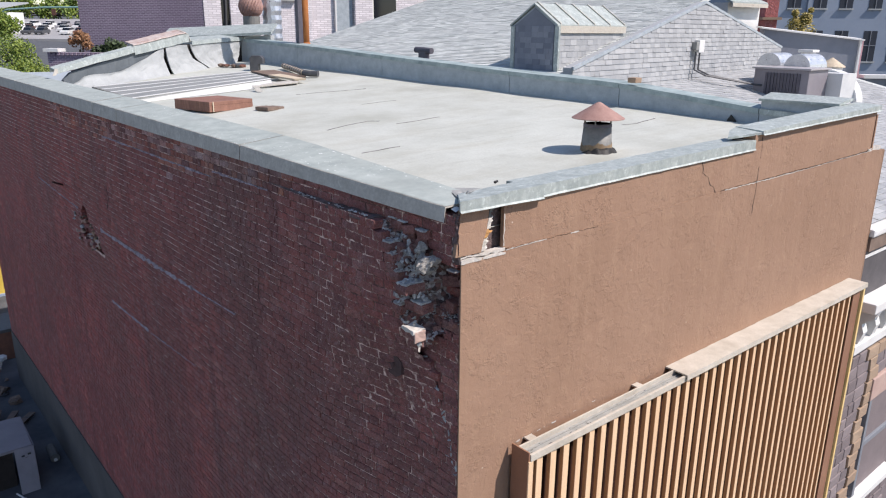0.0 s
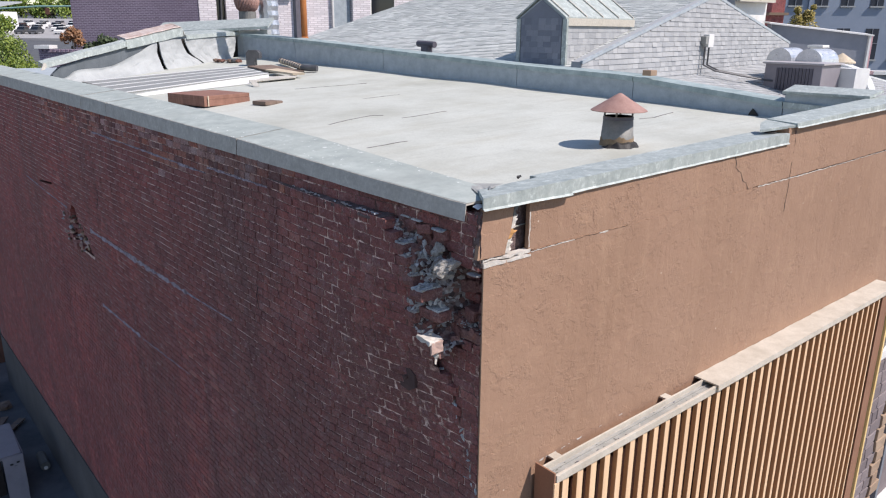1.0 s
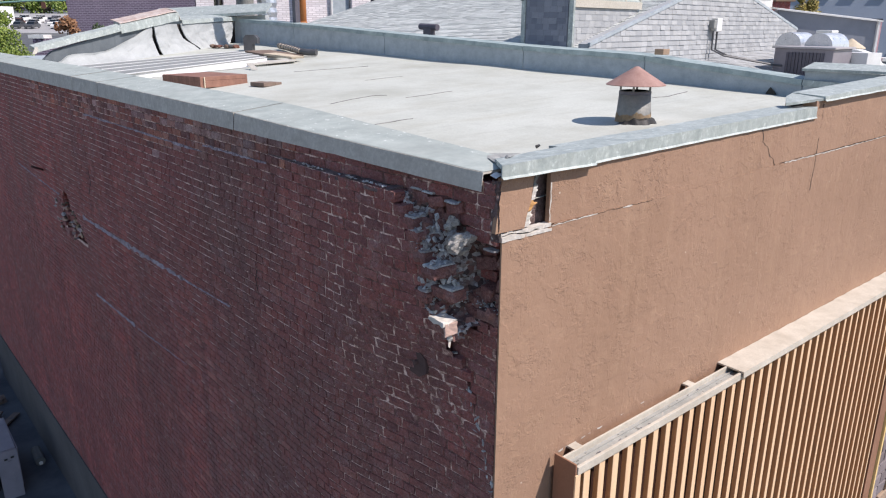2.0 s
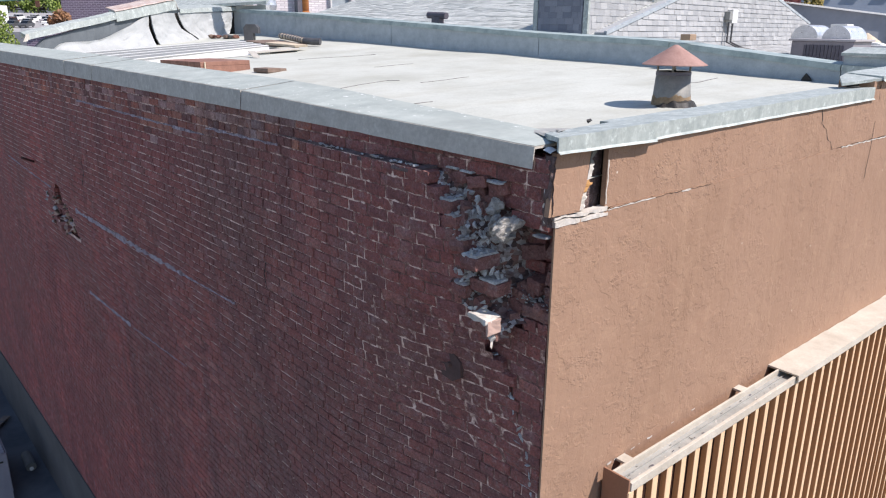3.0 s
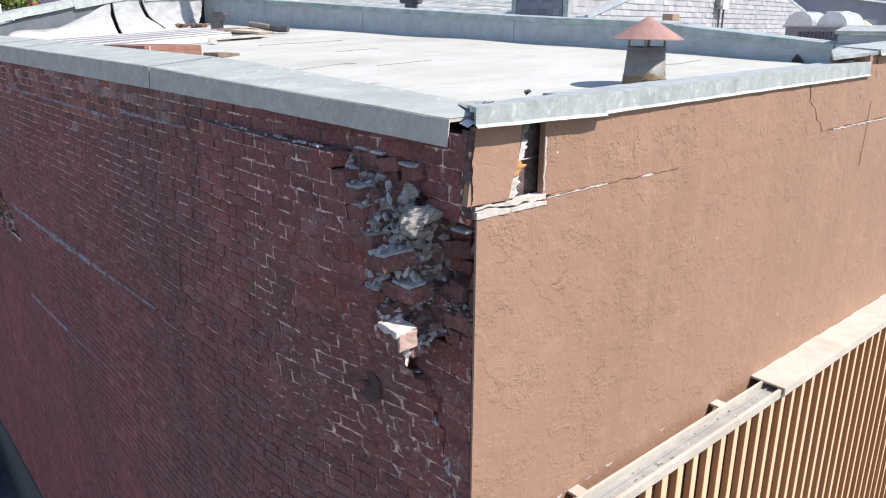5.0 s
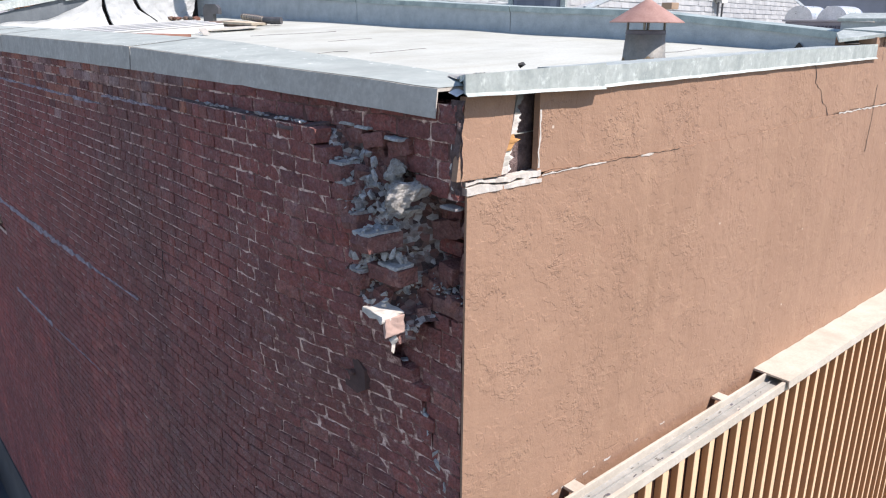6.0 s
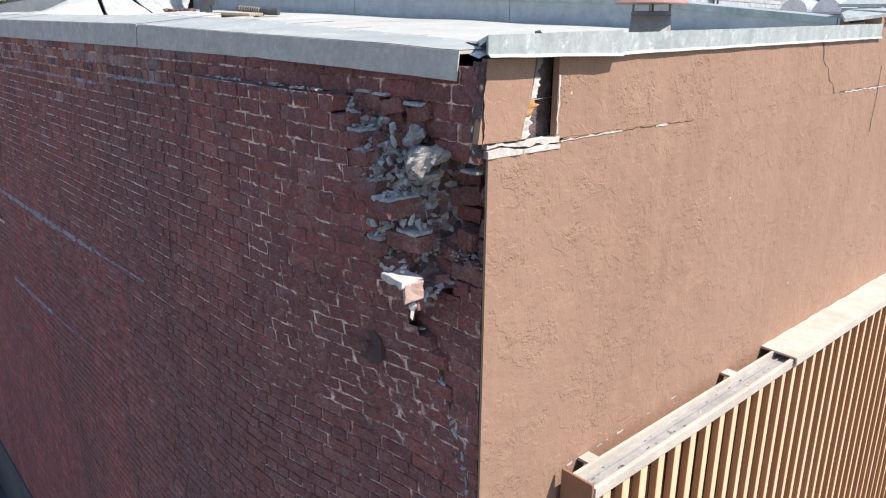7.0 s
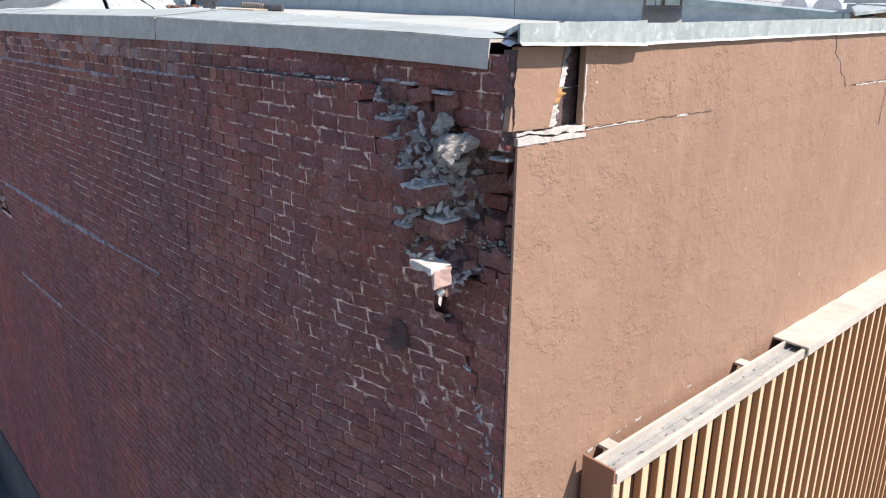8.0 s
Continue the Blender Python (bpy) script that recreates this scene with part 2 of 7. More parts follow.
FLECKED = flecked_material()
ROOF = roof_material()
MEMBRANE = plain_material("pale_membrane", (0.33, 0.345, 0.345), (0.46, 0.475, 0.47), 0.7, 2.0)
GREY_FELT = plain_material("grey_parapet_felt", (0.304, 0.345, 0.373), (0.455, 0.504, 0.531), 0.8, 5.0)
# Grey board, darkened further for the shade of a deeper recess.
SHADED_BOARD = plain_material("grey_board_with_shade", (0.085, 0.1, 0.112), (0.15, 0.17, 0.185), 0.85, 3.0)
TEAL_CAP = plain_material("weathered_teal_cap", (0.204, 0.264, 0.264), (0.432, 0.504, 0.492), 0.6, 4.0)
RUST = plain_material("rusty_red_metal", (0.3, 0.165, 0.135), (0.42, 0.255, 0.215), 0.7, 9.0)
ORANGE_RUST = plain_material("orange_rust", (0.38, 0.12, 0.03), (0.5, 0.2, 0.06), 0.8, 7.0)
VENT_PIPE = metal_material("weathered_vent_pipe", (0.184, 0.189, 0.184), (0.313, 0.294, 0.258), 0.6, 0.3, (1, 1, 0.4), 0.5)
YELLOW_RUST = plain_material("yellow_rust", (0.2, 0.13, 0.07), (0.36, 0.27, 0.17), 0.85, 14)
TAR = plain_material("black_tar", (0.012, 0.011, 0.01), (0.03, 0.027, 0.024), 0.6, 12)
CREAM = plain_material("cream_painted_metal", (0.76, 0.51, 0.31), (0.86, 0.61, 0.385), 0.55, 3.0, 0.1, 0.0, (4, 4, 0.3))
CREAM_CAP = plain_material("chalky_cream_cap", (0.46, 0.41, 0.335), (0.62, 0.565, 0.48), 0.7, 5.0)
# Browner copy of the cream: the shade on the rib sides is in this colour.
RIB_SIDE = plain_material("rib_side_cream_in_shade", (0.5, 0.25, 0.11), (0.62, 0.33, 0.155), 0.7, 3.0, 0.1, 0.0, (4, 4, 0.3))
TRIM = plain_material("yellow_cream_trim", (0.82, 0.58, 0.22), (0.9, 0.68, 0.32), 0.5, 4.0, 0.1)
BROWN_PANEL = plain_material("brown_painted_metal", (0.26, 0.13, 0.078), (0.325, 0.169, 0.104), 0.6, 3.0, 0.1)
# Near-black colour that stands in for the shade inside voids, tears and cracks.
DARK = plain_material("void_shade_lining", (0.02, 0.016, 0.014), (0.04, 0.03, 0.026), 0.95, 9)
WOOD = plain_material("raw_orange_timber", (0.45, 0.22, 0.07), (0.6, 0.33, 0.13), 0.8, 12)
PLASTER = plain_material("grey_cement_plaster", (0.14, 0.135, 0.12), (0.21, 0.2, 0.18), 0.9, 1.5)
ASPHALT = plain_material("alley_asphalt", (0.06, 0.063, 0.071), (0.128, 0.131, 0.138), 0.9, 1.3)
SHINGLE = shingle_material("grey_shingle", (0.46, 0.48, 0.465), (0.66, 0.68, 0.65))
WALL_SHINGLE = shingle_material("grey_wall_shingle", (0.34, 0.35, 0.36), (0.47, 0.475, 0.475))
STONE = shingle_material("rough_brown_stone", (0.17, 0.138, 0.14), (0.29, 0.24, 0.24))
DARK_BOARD = plain_material("dark_mauve_boards", (0.075, 0.068, 0.072), (0.12, 0.108, 0.112), 0.7, 4.0)
TAN_STONE = shingle_material("tan_stone", (0.336, 0.232, 0.16), (0.416, 0.304, 0.216))
WHITE = plain_material("white_paint", (0.70, 0.69, 0.66), (0.8, 0.79, 0.77), 0.6, 3)
BLUE_WALL = plain_material("blue_grey_render", (0.24, 0.29, 0.37), (0.3, 0.35, 0.43), 0.8, 0.6)
GREY_WALL = plain_material("slate_grey_siding", (0.182, 0.195, 0.221), (0.26, 0.273, 0.299), 0.8, 1.2)
NAVY_GLASS = Nodes("dull_navy_glass", 0.45).colour((0.014, 0.02, 0.036)).m
GLASS = Nodes("dark_window_glass", 0.08).colour((0.012, 0.016, 0.022)).m
LEAF = leaf_material("green_leaves", (0.06, 0.12, 0.015), (0.26, 0.32, 0.05))
DRY_LEAF = leaf_material("olive_leaves", (0.2, 0.16, 0.03), (0.46, 0.36, 0.09))
BARK = plain_material("bark", (0.07, 0.05, 0.035), (0.12, 0.09, 0.065), 0.9, 10)
UNIT = plain_material("beige_grey_enamel", (0.36, 0.34, 0.35), (0.45, 0.42, 0.42), 0.5, 2, 0.05)
CASING = plain_material("mauve_grey_enamel", (0.21, 0.192, 0.212), (0.28, 0.256, 0.276), 0.5, 2, 0.05)
DARK_SHINGLE = shingle_material("slate_and_shaded_shingle", (0.176, 0.189, 0.23), (0.297, 0.311, 0.351))
GUTTER_RUST = metal_material("rust_streaked_gutter", (0.55, 0.5, 0.42), (0.62, 0.58, 0.5), 0.7, 0.1, (1, 1, 0.3), 0.9)
IRON = plain_material("rusted_iron", (0.07, 0.042, 0.04), (0.125, 0.07, 0.06), 0.8, 12)
PANEL = plain_material("grey_panel_paint", (0.24, 0.245, 0.232), (0.32, 0.32, 0.305), 0.6, 3)
PANEL_RIB = plain_material("pale_rib_paint", (0.62, 0.62, 0.61), (0.74, 0.74, 0.72), 0.6, 3)
SILVER = metal_material("crinkled_silver", (0.6, 0.62, 0.64), (0.75, 0.76, 0.78), 0.35, 0.7)
PINK_PAINT = plain_material("faded_pink_paint", (0.55, 0.3, 0.34), (0.65, 0.4, 0.42), 0.7, 4)
PINK_STONE = plain_material("pink_stone_and_sunlit_brick", (0.45, 0.306, 0.261), (0.54, 0.387, 0.324), 0.8, 4)
DARK_LEAF = leaf_material("dark_leaves", (0.02, 0.035, 0.012), (0.06, 0.09, 0.03))
RUSSET = leaf_material("russet_leaves", (0.2, 0.09, 0.04), (0.34, 0.18, 0.09))
PALE_ROAD = plain_material("pale_dry_asphalt", (0.3, 0.29, 0.29), (0.4, 0.39, 0.38), 0.9, 0.3)
MAST = plain_material("pale_green_paint", (0.2, 0.36, 0.32), (0.27, 0.43, 0.38), 0.5, 3)
YELLOW = plain_material("yellow_board", (0.6, 0.4, 0.05), (0.7, 0.5, 0.1), 0.7, 2)
# Dark grey that draws the shadow line of a lifted lap.
SEAM = plain_material("lap_shadow_line", (0.1, 0.097, 0.094), (0.3, 0.29, 0.28), 0.8, 9)
RUST_STAIN = metal_material("rust_stained_sheet", (0.37, 0.25, 0.21), (0.6, 0.55, 0.52), 0.7, 0.1, (1, 1, 1), 0.7)
CHANNEL = plain_material("grey_zinc_channel", (0.27, 0.27, 0.25), (0.42, 0.41, 0.38), 0.6, 6)
# Very dark, hardly reflecting: the shadow between the ribs is put into this colour.
GAP = plain_material("gap_shade_backing", (0.04, 0.02, 0.016), (0.065, 0.033, 0.026), 0.9, 5)
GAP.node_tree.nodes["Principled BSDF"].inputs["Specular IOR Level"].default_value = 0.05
ALLEY_PLASTER = plain_material("dusty_plaster", (0.072, 0.066, 0.066), (0.128, 0.115, 0.111), 0.9, 0.9)
LOUVRE = plain_material("dark_louvre", (0.075, 0.068, 0.085), (0.12, 0.11, 0.13), 0.6, 6)
RED_WOOD = plain_material("red_brown_painted_wood", (0.11, 0.048, 0.034), (0.21, 0.088, 0.056), 0.6, 5)
HATCH = plain_material("faded_red_brown_boards", (0.19, 0.088, 0.06), (0.34, 0.17, 0.118), 0.65, 4.0, 0.3, 0.0, (1, 6, 1))
CLAY = plain_material("dull_brown_clay", (0.16, 0.11, 0.085), (0.25, 0.18, 0.14), 0.9, 8)
BLACK = plain_material("dark_grey_plastic", (0.06, 0.06, 0.065), (0.1, 0.1, 0.105), 0.5, 6)
STRAW = plain_material("cream_striped_hose", (0.52, 0.42, 0.3), (0.66, 0.56, 0.42), 0.8, 9)


# ---- mesh helpers ----
def mesh_object(name, bm, material, parent=None, label="", smooth=False):
    me = bpy.data.meshes.new(name)
    bmesh.ops.recalc_face_normals(bm, faces=bm.faces)
    bm.to_mesh(me)
    bm.free()
    if smooth:
        for p in me.polygons:
            p.use_smooth = True
    me.materials.append(material)
    ob = new(name, me)
    if parent:
        ob.parent = parent
    if label:
        ob["label"] = label
    return ob


def part(name, bm, material, parent, label="", smooth=False):
    return mesh_object(name, bm, material, parent, label, smooth)


def thing(name, label, category, kind="", group="", at=(0, 0, 0), turn=0):
    ob = new(name)
    ob.matrix_world = pose(*at, 0, 0, turn)
    return tagged(ob, label, category, group, kind)


def box(x0, x1, y0, y1, z0, z1, bevel=0.0, bm=None, turn=None):
    own = bmesh.new()
    bmesh.ops.create_cube(own, size=1)
    for v in own.verts:
        v.co = Vector(((x0 + x1) / 2 + v.co.x * (x1 - x0), (y0 + y1) / 2 + v.co.y * (y1 - y0), (z0 + z1) / 2 + v.co.z * (z1 - z0)))
    if bevel:
        bmesh.ops.bevel(own, geom=own.edges[:], offset=bevel, segments=2, affect="EDGES", profile=0.6)
    if turn is not None:
        bmesh.ops.transform(own, matrix=turn, verts=own.verts)
    if bm is None:
        return own
    tmp = bpy.data.meshes.new("tmp")
    own.to_mesh(tmp)
    own.free()
    bm.from_mesh(tmp)
    bpy.data.meshes.remove(tmp)
    return bm


def prism(points, depth):
    """A closed solid from a loop of points, pushed along depth."""
    bm = bmesh.new()
    a = [bm.verts.new(p) for p in points]
    b = [bm.verts.new(Vector(p) + Vector(depth)) for p in points]
    bm.faces.new(a)
    bm.faces.new(b[::-1])
    for i in range(len(a)):
        j = (i + 1) % len(a)
        bm.faces.new((a[i], a[j], b[j], b[i]))
    return bm


def turned(profile, segments=28, centre=(0, 0, 0)):
    """A lathe round z from (radius, height) pairs."""
    bm = bmesh.new()
    rings = []
    for r, z in profile:
        rings.append([bm.verts.new((centre[0] + r * math.cos(2 * math.pi * i / segments), centre[1] + r * math.sin(2 * math.pi * i / segments), centre[2] + z)) for i in range(segments)])
    for a, b in zip(rings, rings[1:]):
        for i in range(segments):
            j = (i + 1) % segments
            bm.faces.new((a[i], a[j], b[j], b[i]))
    bm.faces.new(rings[0][::-1])
    bm.faces.new(rings[-1])
    return bm


def rod(points, radius, sides=8, bm=None):
    """A round bar along a line of points."""
    bm = bm or bmesh.new()
    points = [Vector(p) for p in points]
    rings = []
    for i, p in enumerate(points):
        way = (points[min(i + 1, len(points) - 1)] - points[max(i - 1, 0)]).normalized()
        side = way.orthogonal().normalized() if abs(way.z) > 0.9 else way.cross(Vector((0, 0, 1))).normalized()
        up = side.cross(way)
        rings.append([bm.verts.new(p + radius * (math.cos(2 * math.pi * k / sides) * side + math.sin(2 * math.pi * k / sides) * up)) for k in range(sides)])
    for a, b in zip(rings, rings[1:]):
        for k in range(sides):
            j = (k + 1) % sides
            bm.faces.new((a[k], a[j], b[j], b[k]))
    bm.faces.new(rings[0])
    bm.faces.new(rings[-1][::-1])
    return bm


def stone(size, seed, rough=0.28, detail=2):
    """A broken lump."""
    bm = bmesh.new()
    bmesh.ops.create_icosphere(bm, subdivisions=detail, radius=0.5)
    off = Vector((seed * 3.7, seed * 1.3, seed * 7.1))
    for v in bm.verts:
        p = v.co.copy()
        k = 1 + rough * (noise.noise(p * 2.2 + off) + 0.6 * noise.noise(p * 5 + off))
        p = p * k
        for a in range(3):
            p[a] = max(-0.42, min(0.42, p[a]))
        v.co = Vector((p.x * size[0], p.y * size[1], p.z * size[2]))
    return bm


def rock(size, seed, count=16, fine=False):
    """An angular broken stone: the hull of scattered points."""
    bm = bmesh.new()
    r = random.Random(seed)
    for _ in range(count):
        p = Vector((r.gauss(0, 1), r.gauss(0, 1), r.gauss(0, 1))).normalized() * r.uniform(0.36, 0.5)
        bm.verts.new((p.x * size[0], p.y * size[1], p.z * size[2]))
    bmesh.ops.convex_hull(bm, input=bm.verts)
    loose = [v for v in bm.verts if not v.link_faces]
    bmesh.ops.delete(bm, geom=loose, context="VERTS")
    if count > 16 or fine:
        bmesh.ops.subdivide_edges(bm, edges=bm.edges[:], cuts=3, use_grid_fill=True)
        low = min(size)
        for v in bm.verts:
            p = v.co * (0.55 / low)
            k = 0.8 * noise.noise(p * 4 + Vector((seed, 0, 0))) + 0.8 * noise.noise(p * 11 + Vector((0, seed, 0))) + 0.5 * noise.noise(p * 24)
            v.co += v.co.normalized() * k * low * 0.1
    return bm


def smooth_step(a, b, v):
    t = max(0.0, min(1.0, (v - a) / (b - a)))
    return t * t * (3 - 2 * t)


def inside(poly, y, z):
    hit = False
    for (a, b), (c, d) in zip(poly, poly[1:] + poly[:1]):
        if (b > z) != (d > z) and y < (c - a) * (z - b) / (d - b) + a:
            hit = not hit
    return hit


def between(table, v):
    return float(np.interp(v, [a for a, _ in table], [b for _, b in table]))


# ---- brick side wall ----
COURSE, FIRST = 0.0723, 0.046
WALL_END = 18.8
HOLE = [(0.76, 8.27), (0.68, 8.2), (0.61, 8.15), (0.6, 8.08), (0.57, 8.0), (0.5, 7.96), (0.41, 7.9), (0.41, 7.84), (0.5, 7.79), (0.54, 7.72), (0.5, 7.63), (0.4, 7.57), (0.31, 7.54), (0.27, 7.49), (0.2, 7.49), (0.18, 7.56), (-0.05, 7.59), (-0.05, 8.05), (0.2, 8.05), (0.24, 8.09), (0.34, 8.15), (0.37, 8.25), (0.6, 8.27)]
FAR_HOLE = [(8.1, 6.22), (8.3, 6.45), (8.75, 6.62), (8.85, 6.86), (9.1, 6.86), (9.2, 6.55), (9.35, 6.4), (9.0, 6.22)]
CRACK = [(6.3, -0.02), (6.55, 0.06), (6.75, 0.13), (6.9, 0.19), (7.05, 0.22), (7.16, 0.27), (7.28, 0.37), (7.5, 0.4), (7.6, 0.2), (8.1, 0.0)]
LEDGE = [(0.0, 8.288), (2.5, 8.288), (2.55, 8.216), (3.6, 8.216), (3.7, 8.144), (20.0, 8.144)]


def bulge(y, z):
    """Where the pushed-out face of the side wall stands."""
    u = (y - 0.05) + max(0.0, z - 6.8) * 0.8
    return -0.21 * smooth_step(0.1, 1.8, u) + 0.038 * smooth_step(7.5, 8.15, z) * smooth_step(1.7, 2.6, y)


TOP_FACE = [(0.0, -0.045), (0.4, -0.05), (1.5, -0.145), (2.5, -0.168), (2.8, -0.172), (20.0, -0.172)]


def face_at(y, z):
    if z > between(LEDGE, y):
        return between(TOP_FACE, y)
    if z > 7.99 and y < 0.45:
        return -0.03
    if y < between(CRACK, z):
        return 0.0
    return bulge(y, z)


def brick_shape(rng):
    """Corners of one brick 1 long, with a worn front: x 0 is the front, y along, z up."""
    j = lambda s: rng.uniform(-s, s)
    back = [(1.0, -0.5, -0.5), (1.0, 0.5, -0.5), (1.0, 0.5, 0.5), (1.0, -0.5, 0.5)]
    rim = [(0.06 + j(0.04), y + j(0.016), z + j(0.055)) for _, y, z in back]
    front = [(-0.01 + j(0.02), y * (1 - 0.03 - j(0.025)), z * (0.9 + j(0.08))) for _, y, z in back]
    return back + rim + front


BRICK_FACES = [(8, 9, 10, 11), (4, 5, 9, 8), (5, 6, 10, 9), (6, 7, 11, 10), (7, 4, 8, 11), (0, 1, 5, 4), (1, 2, 6, 5), (2, 3, 7, 6), (3, 0, 4, 7)]
rng = random.Random(4)
BRICK_MESHES = []
for i in range(12):
    pts, fcs = [], []
    nu, nv = 5, 2
    for v in range(nv + 1):
        for u in range(nu + 1):
            y, z = u / nu - 0.5, v / nv - 0.5
            edge_y, edge_z = u in (0, nu), v in (0, nv)
            rim = edge_y or edge_z
            pts.append((rng.uniform(0.02, 0.1) if rim else rng.uniform(-0.06, 0.0), y + rng.uniform(-0.018, 0.018), z * 1.02 + rng.uniform(-0.075, 0.075)))
    at = lambda u, v: v * (nu + 1) + u
    for v in range(nv):
        for u in range(nu):
            fcs.append((at(u, v), at(u + 1, v), at(u + 1, v + 1), at(u, v + 1)))
    ring = [at(u, 0) for u in range(nu + 1)] + [at(nu, v) for v in range(1, nv + 1)] + [at(u, nv) for u in range(nu - 1, -1, -1)] + [at(0, v) for v in range(nv - 1, 0, -1)]
    n0 = len(pts)
    for k in ring:
        pts.append((1.0, pts[k][1], pts[k][2]))
    m = len(ring)
    for k in range(m):
        fcs.append((ring[k], n0 + k, n0 + (k + 1) % m, ring[(k + 1) % m]))
    fcs.append(tuple(n0 + k for k in range(m)))
    me = bpy.data.meshes.new("brick")
    me.from_pydata(pts, [], fcs)
    me.materials.append(BRICK)
    BRICK_MESHES.append(me)
LOOSE_MESHES = []
for me in BRICK_MESHES:
    me = me.copy()
    me.materials[0] = DUSTY_BRICK
    LOOSE_MESHES.append(me)

wall_west = thing("wall_west", "dark red brick side wall, bulging outwards and cracked through near its corner", "wall", "structure")

bricks_near, far_points, far_faces, top_points, top_faces = [], [], [], [], []


def lay_course(k, length, header, phase, y_from, y_to, face, skip, depth, near):
    z0 = FIRST + k * COURSE
    y = y_from - phase
    row = random.Random(k * 7 + int(phase * 1000))
    while y < y_to:
        l = length * (1 + row.uniform(-0.04, 0.04))
        a, b = max(y, y_from), min(y + l - 0.005, y_to)
        y += l + 0.009
        if b - a < 0.035:
            continue
        z = z0 + COURSE / 2
        kept = [a + (b - a) * (i + 0.5) / 10 for i in range(10) if not skip(a + (b - a) * (i + 0.5) / 10, z)]
        if len(kept) < 10:
            if (b - a) * len(kept) / 10 < 0.045:
                continue
            half = (b - a) / 20
            a, b = min(kept) - half, max(kept) + half
        c = (a + b) / 2
        shift = row.uniform(-0.003, 0.0005)
        x = face(c, z) + shift
        bent = abs(x - shift - bulge(c, z)) < 1e-6
        dy = (bulge(c + 0.05, z) - bulge(c - 0.05, z)) / 0.1 if bent else 0.0
        dz = (bulge(c, z + 0.03) - bulge(c, z - 0.03)) / 0.06 if bent else 0.0
        if not bent and z > between(LEDGE, c):
            dy = (between(TOP_FACE, c + 0.05) - between(TOP_FACE, c - 0.05)) / 0.1
        h = COURSE - (0.0085 if c < 2.5 else 0.0105) - row.uniform(0, 0.003)
        if near(c, z):
            bricks_near.append((x, c, z0 + 0.006 + h / 2, b - a, h, depth, row.uniform(-1.2, 1.2), math.degrees(math.atan(dz)), -math.degrees(math.atan(dy)) + row.uniform(-0.6, 0.6)))
        else:
            patched = 2.0 < c < 10.5 and z > between(LEDGE, c) - 0.2 * max(0.0, 0.3 + noise.noise(Vector((c * 0.9, 5, 0))))
            pts, fcs = (top_points, top_faces) if patched else (far_points, far_faces)
            n = len(pts)
            for p in brick_shape(row):
                pts.append((x + p[0] * depth + p[1] * (b - a) * dy + p[2] * h * dz, c + p[1] * (b - a), z0 + 0.006 + h / 2 + p[2] * h))
            fcs.extend(tuple(i + n for i in f) for f in BRICK_FACES)


def gone(y, z):
    return inside(HOLE, y, z) or inside(FAR_HOLE, y, z)


def close_by(y, z):
    return y < 1.55 and z > 6.62


TOP_ROW = 116
for k in range(19, TOP_ROW):
    header = k % 6 == 5
    lay_course(k, 0.1 if header else 0.2, header, (0.03 if header else (k % 2) * 0.105) + 0.02 * ((k * 37) % 5), 0.022, WALL_END, face_at, gone, 0.09, close_by)
# the layers of bricks inside, round the broken corner
for k in range(100, 114):
    lay_course(k, 0.2, False, (k % 2) * 0.1 + 0.06, 0.05, 1.1, lambda y, z: face_at(y, z) + 0.1, lambda y, z: inside(HOLE, y - 0.04, z) or inside(HOLE, y, z) or y > 0.95, 0.1, lambda y, z: False)
for k in range(101, 113):
    lay_course(k, 0.2, False, (k % 2) * 0.1, 0.05, 0.8, lambda y, z: 0.13 + 0.05 * noise.noise(Vector((y * 9, z * 9, 3))), lambda y, z: False, 0.1, lambda y, z: False)
me = bpy.data.meshes.new("brick_courses")
me.from_pydata(far_points, [], far_faces)
me.materials.append(BRICK)
courses = new("brick_courses", me)
courses.parent = wall_west
tagged(courses, "courses of old dark red bricks", kind="stuff")
me = bpy.data.meshes.new("patched_courses")
me.from_pydata(top_points, [], top_faces)
me.materials.append(PATCHED)
courses = new("patched_courses", me)
courses.parent = wall_west
tagged(courses, "mixed orange, pale and dark bricks patched in under the coping", kind="stuff")

# mortar bed behind the bricks
points, faces, index = [], [], {}
STEP_Y = 0.05


def bed_vertex(i, k, kind):
    key = (i, k, kind)
    if key not in index:
        y, z = max(0.025, i * STEP_Y), FIRST + k * COURSE / 2
        x = {"top": between(TOP_FACE, y), "corner": -0.03, "strip": 0.0}.get(kind)
        x = bulge(y, z) if x is None else x
        index[key] = len(points)
        points.append((x + 0.007 + 0.0035 * noise.noise(Vector((0, y * 9, z * 14))), y, z))
    return index[key]


for i in range(int(WALL_END / STEP_Y)):
    for k in range(38, TOP_ROW * 2):
        y, z = (i + 0.5) * STEP_Y, FIRST + (k + 0.5) * COURSE / 2
        if gone(y, z) or any(inside(HOLE, y + a, z + b) for a in (-0.045, 0.045) for b in (-0.025, 0.025)):
            continue
        kind = "top" if z > between(LEDGE, y) else "corner" if z > 7.99 and y < 0.45 else "strip" if y < between(CRACK, z) else "main"
        faces.append(tuple(bed_vertex(a, b, kind) for a, b in ((i, k), (i + 1, k), (i + 1, k + 1), (i, k + 1))))
me = bpy.data.meshes.new("mortar_bed")
me.from_pydata(points, [], faces)
me.materials.append(MORTAR)
bed = new("mortar_bed", me)
bed.parent = wall_west
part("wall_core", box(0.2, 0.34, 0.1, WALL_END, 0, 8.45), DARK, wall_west)

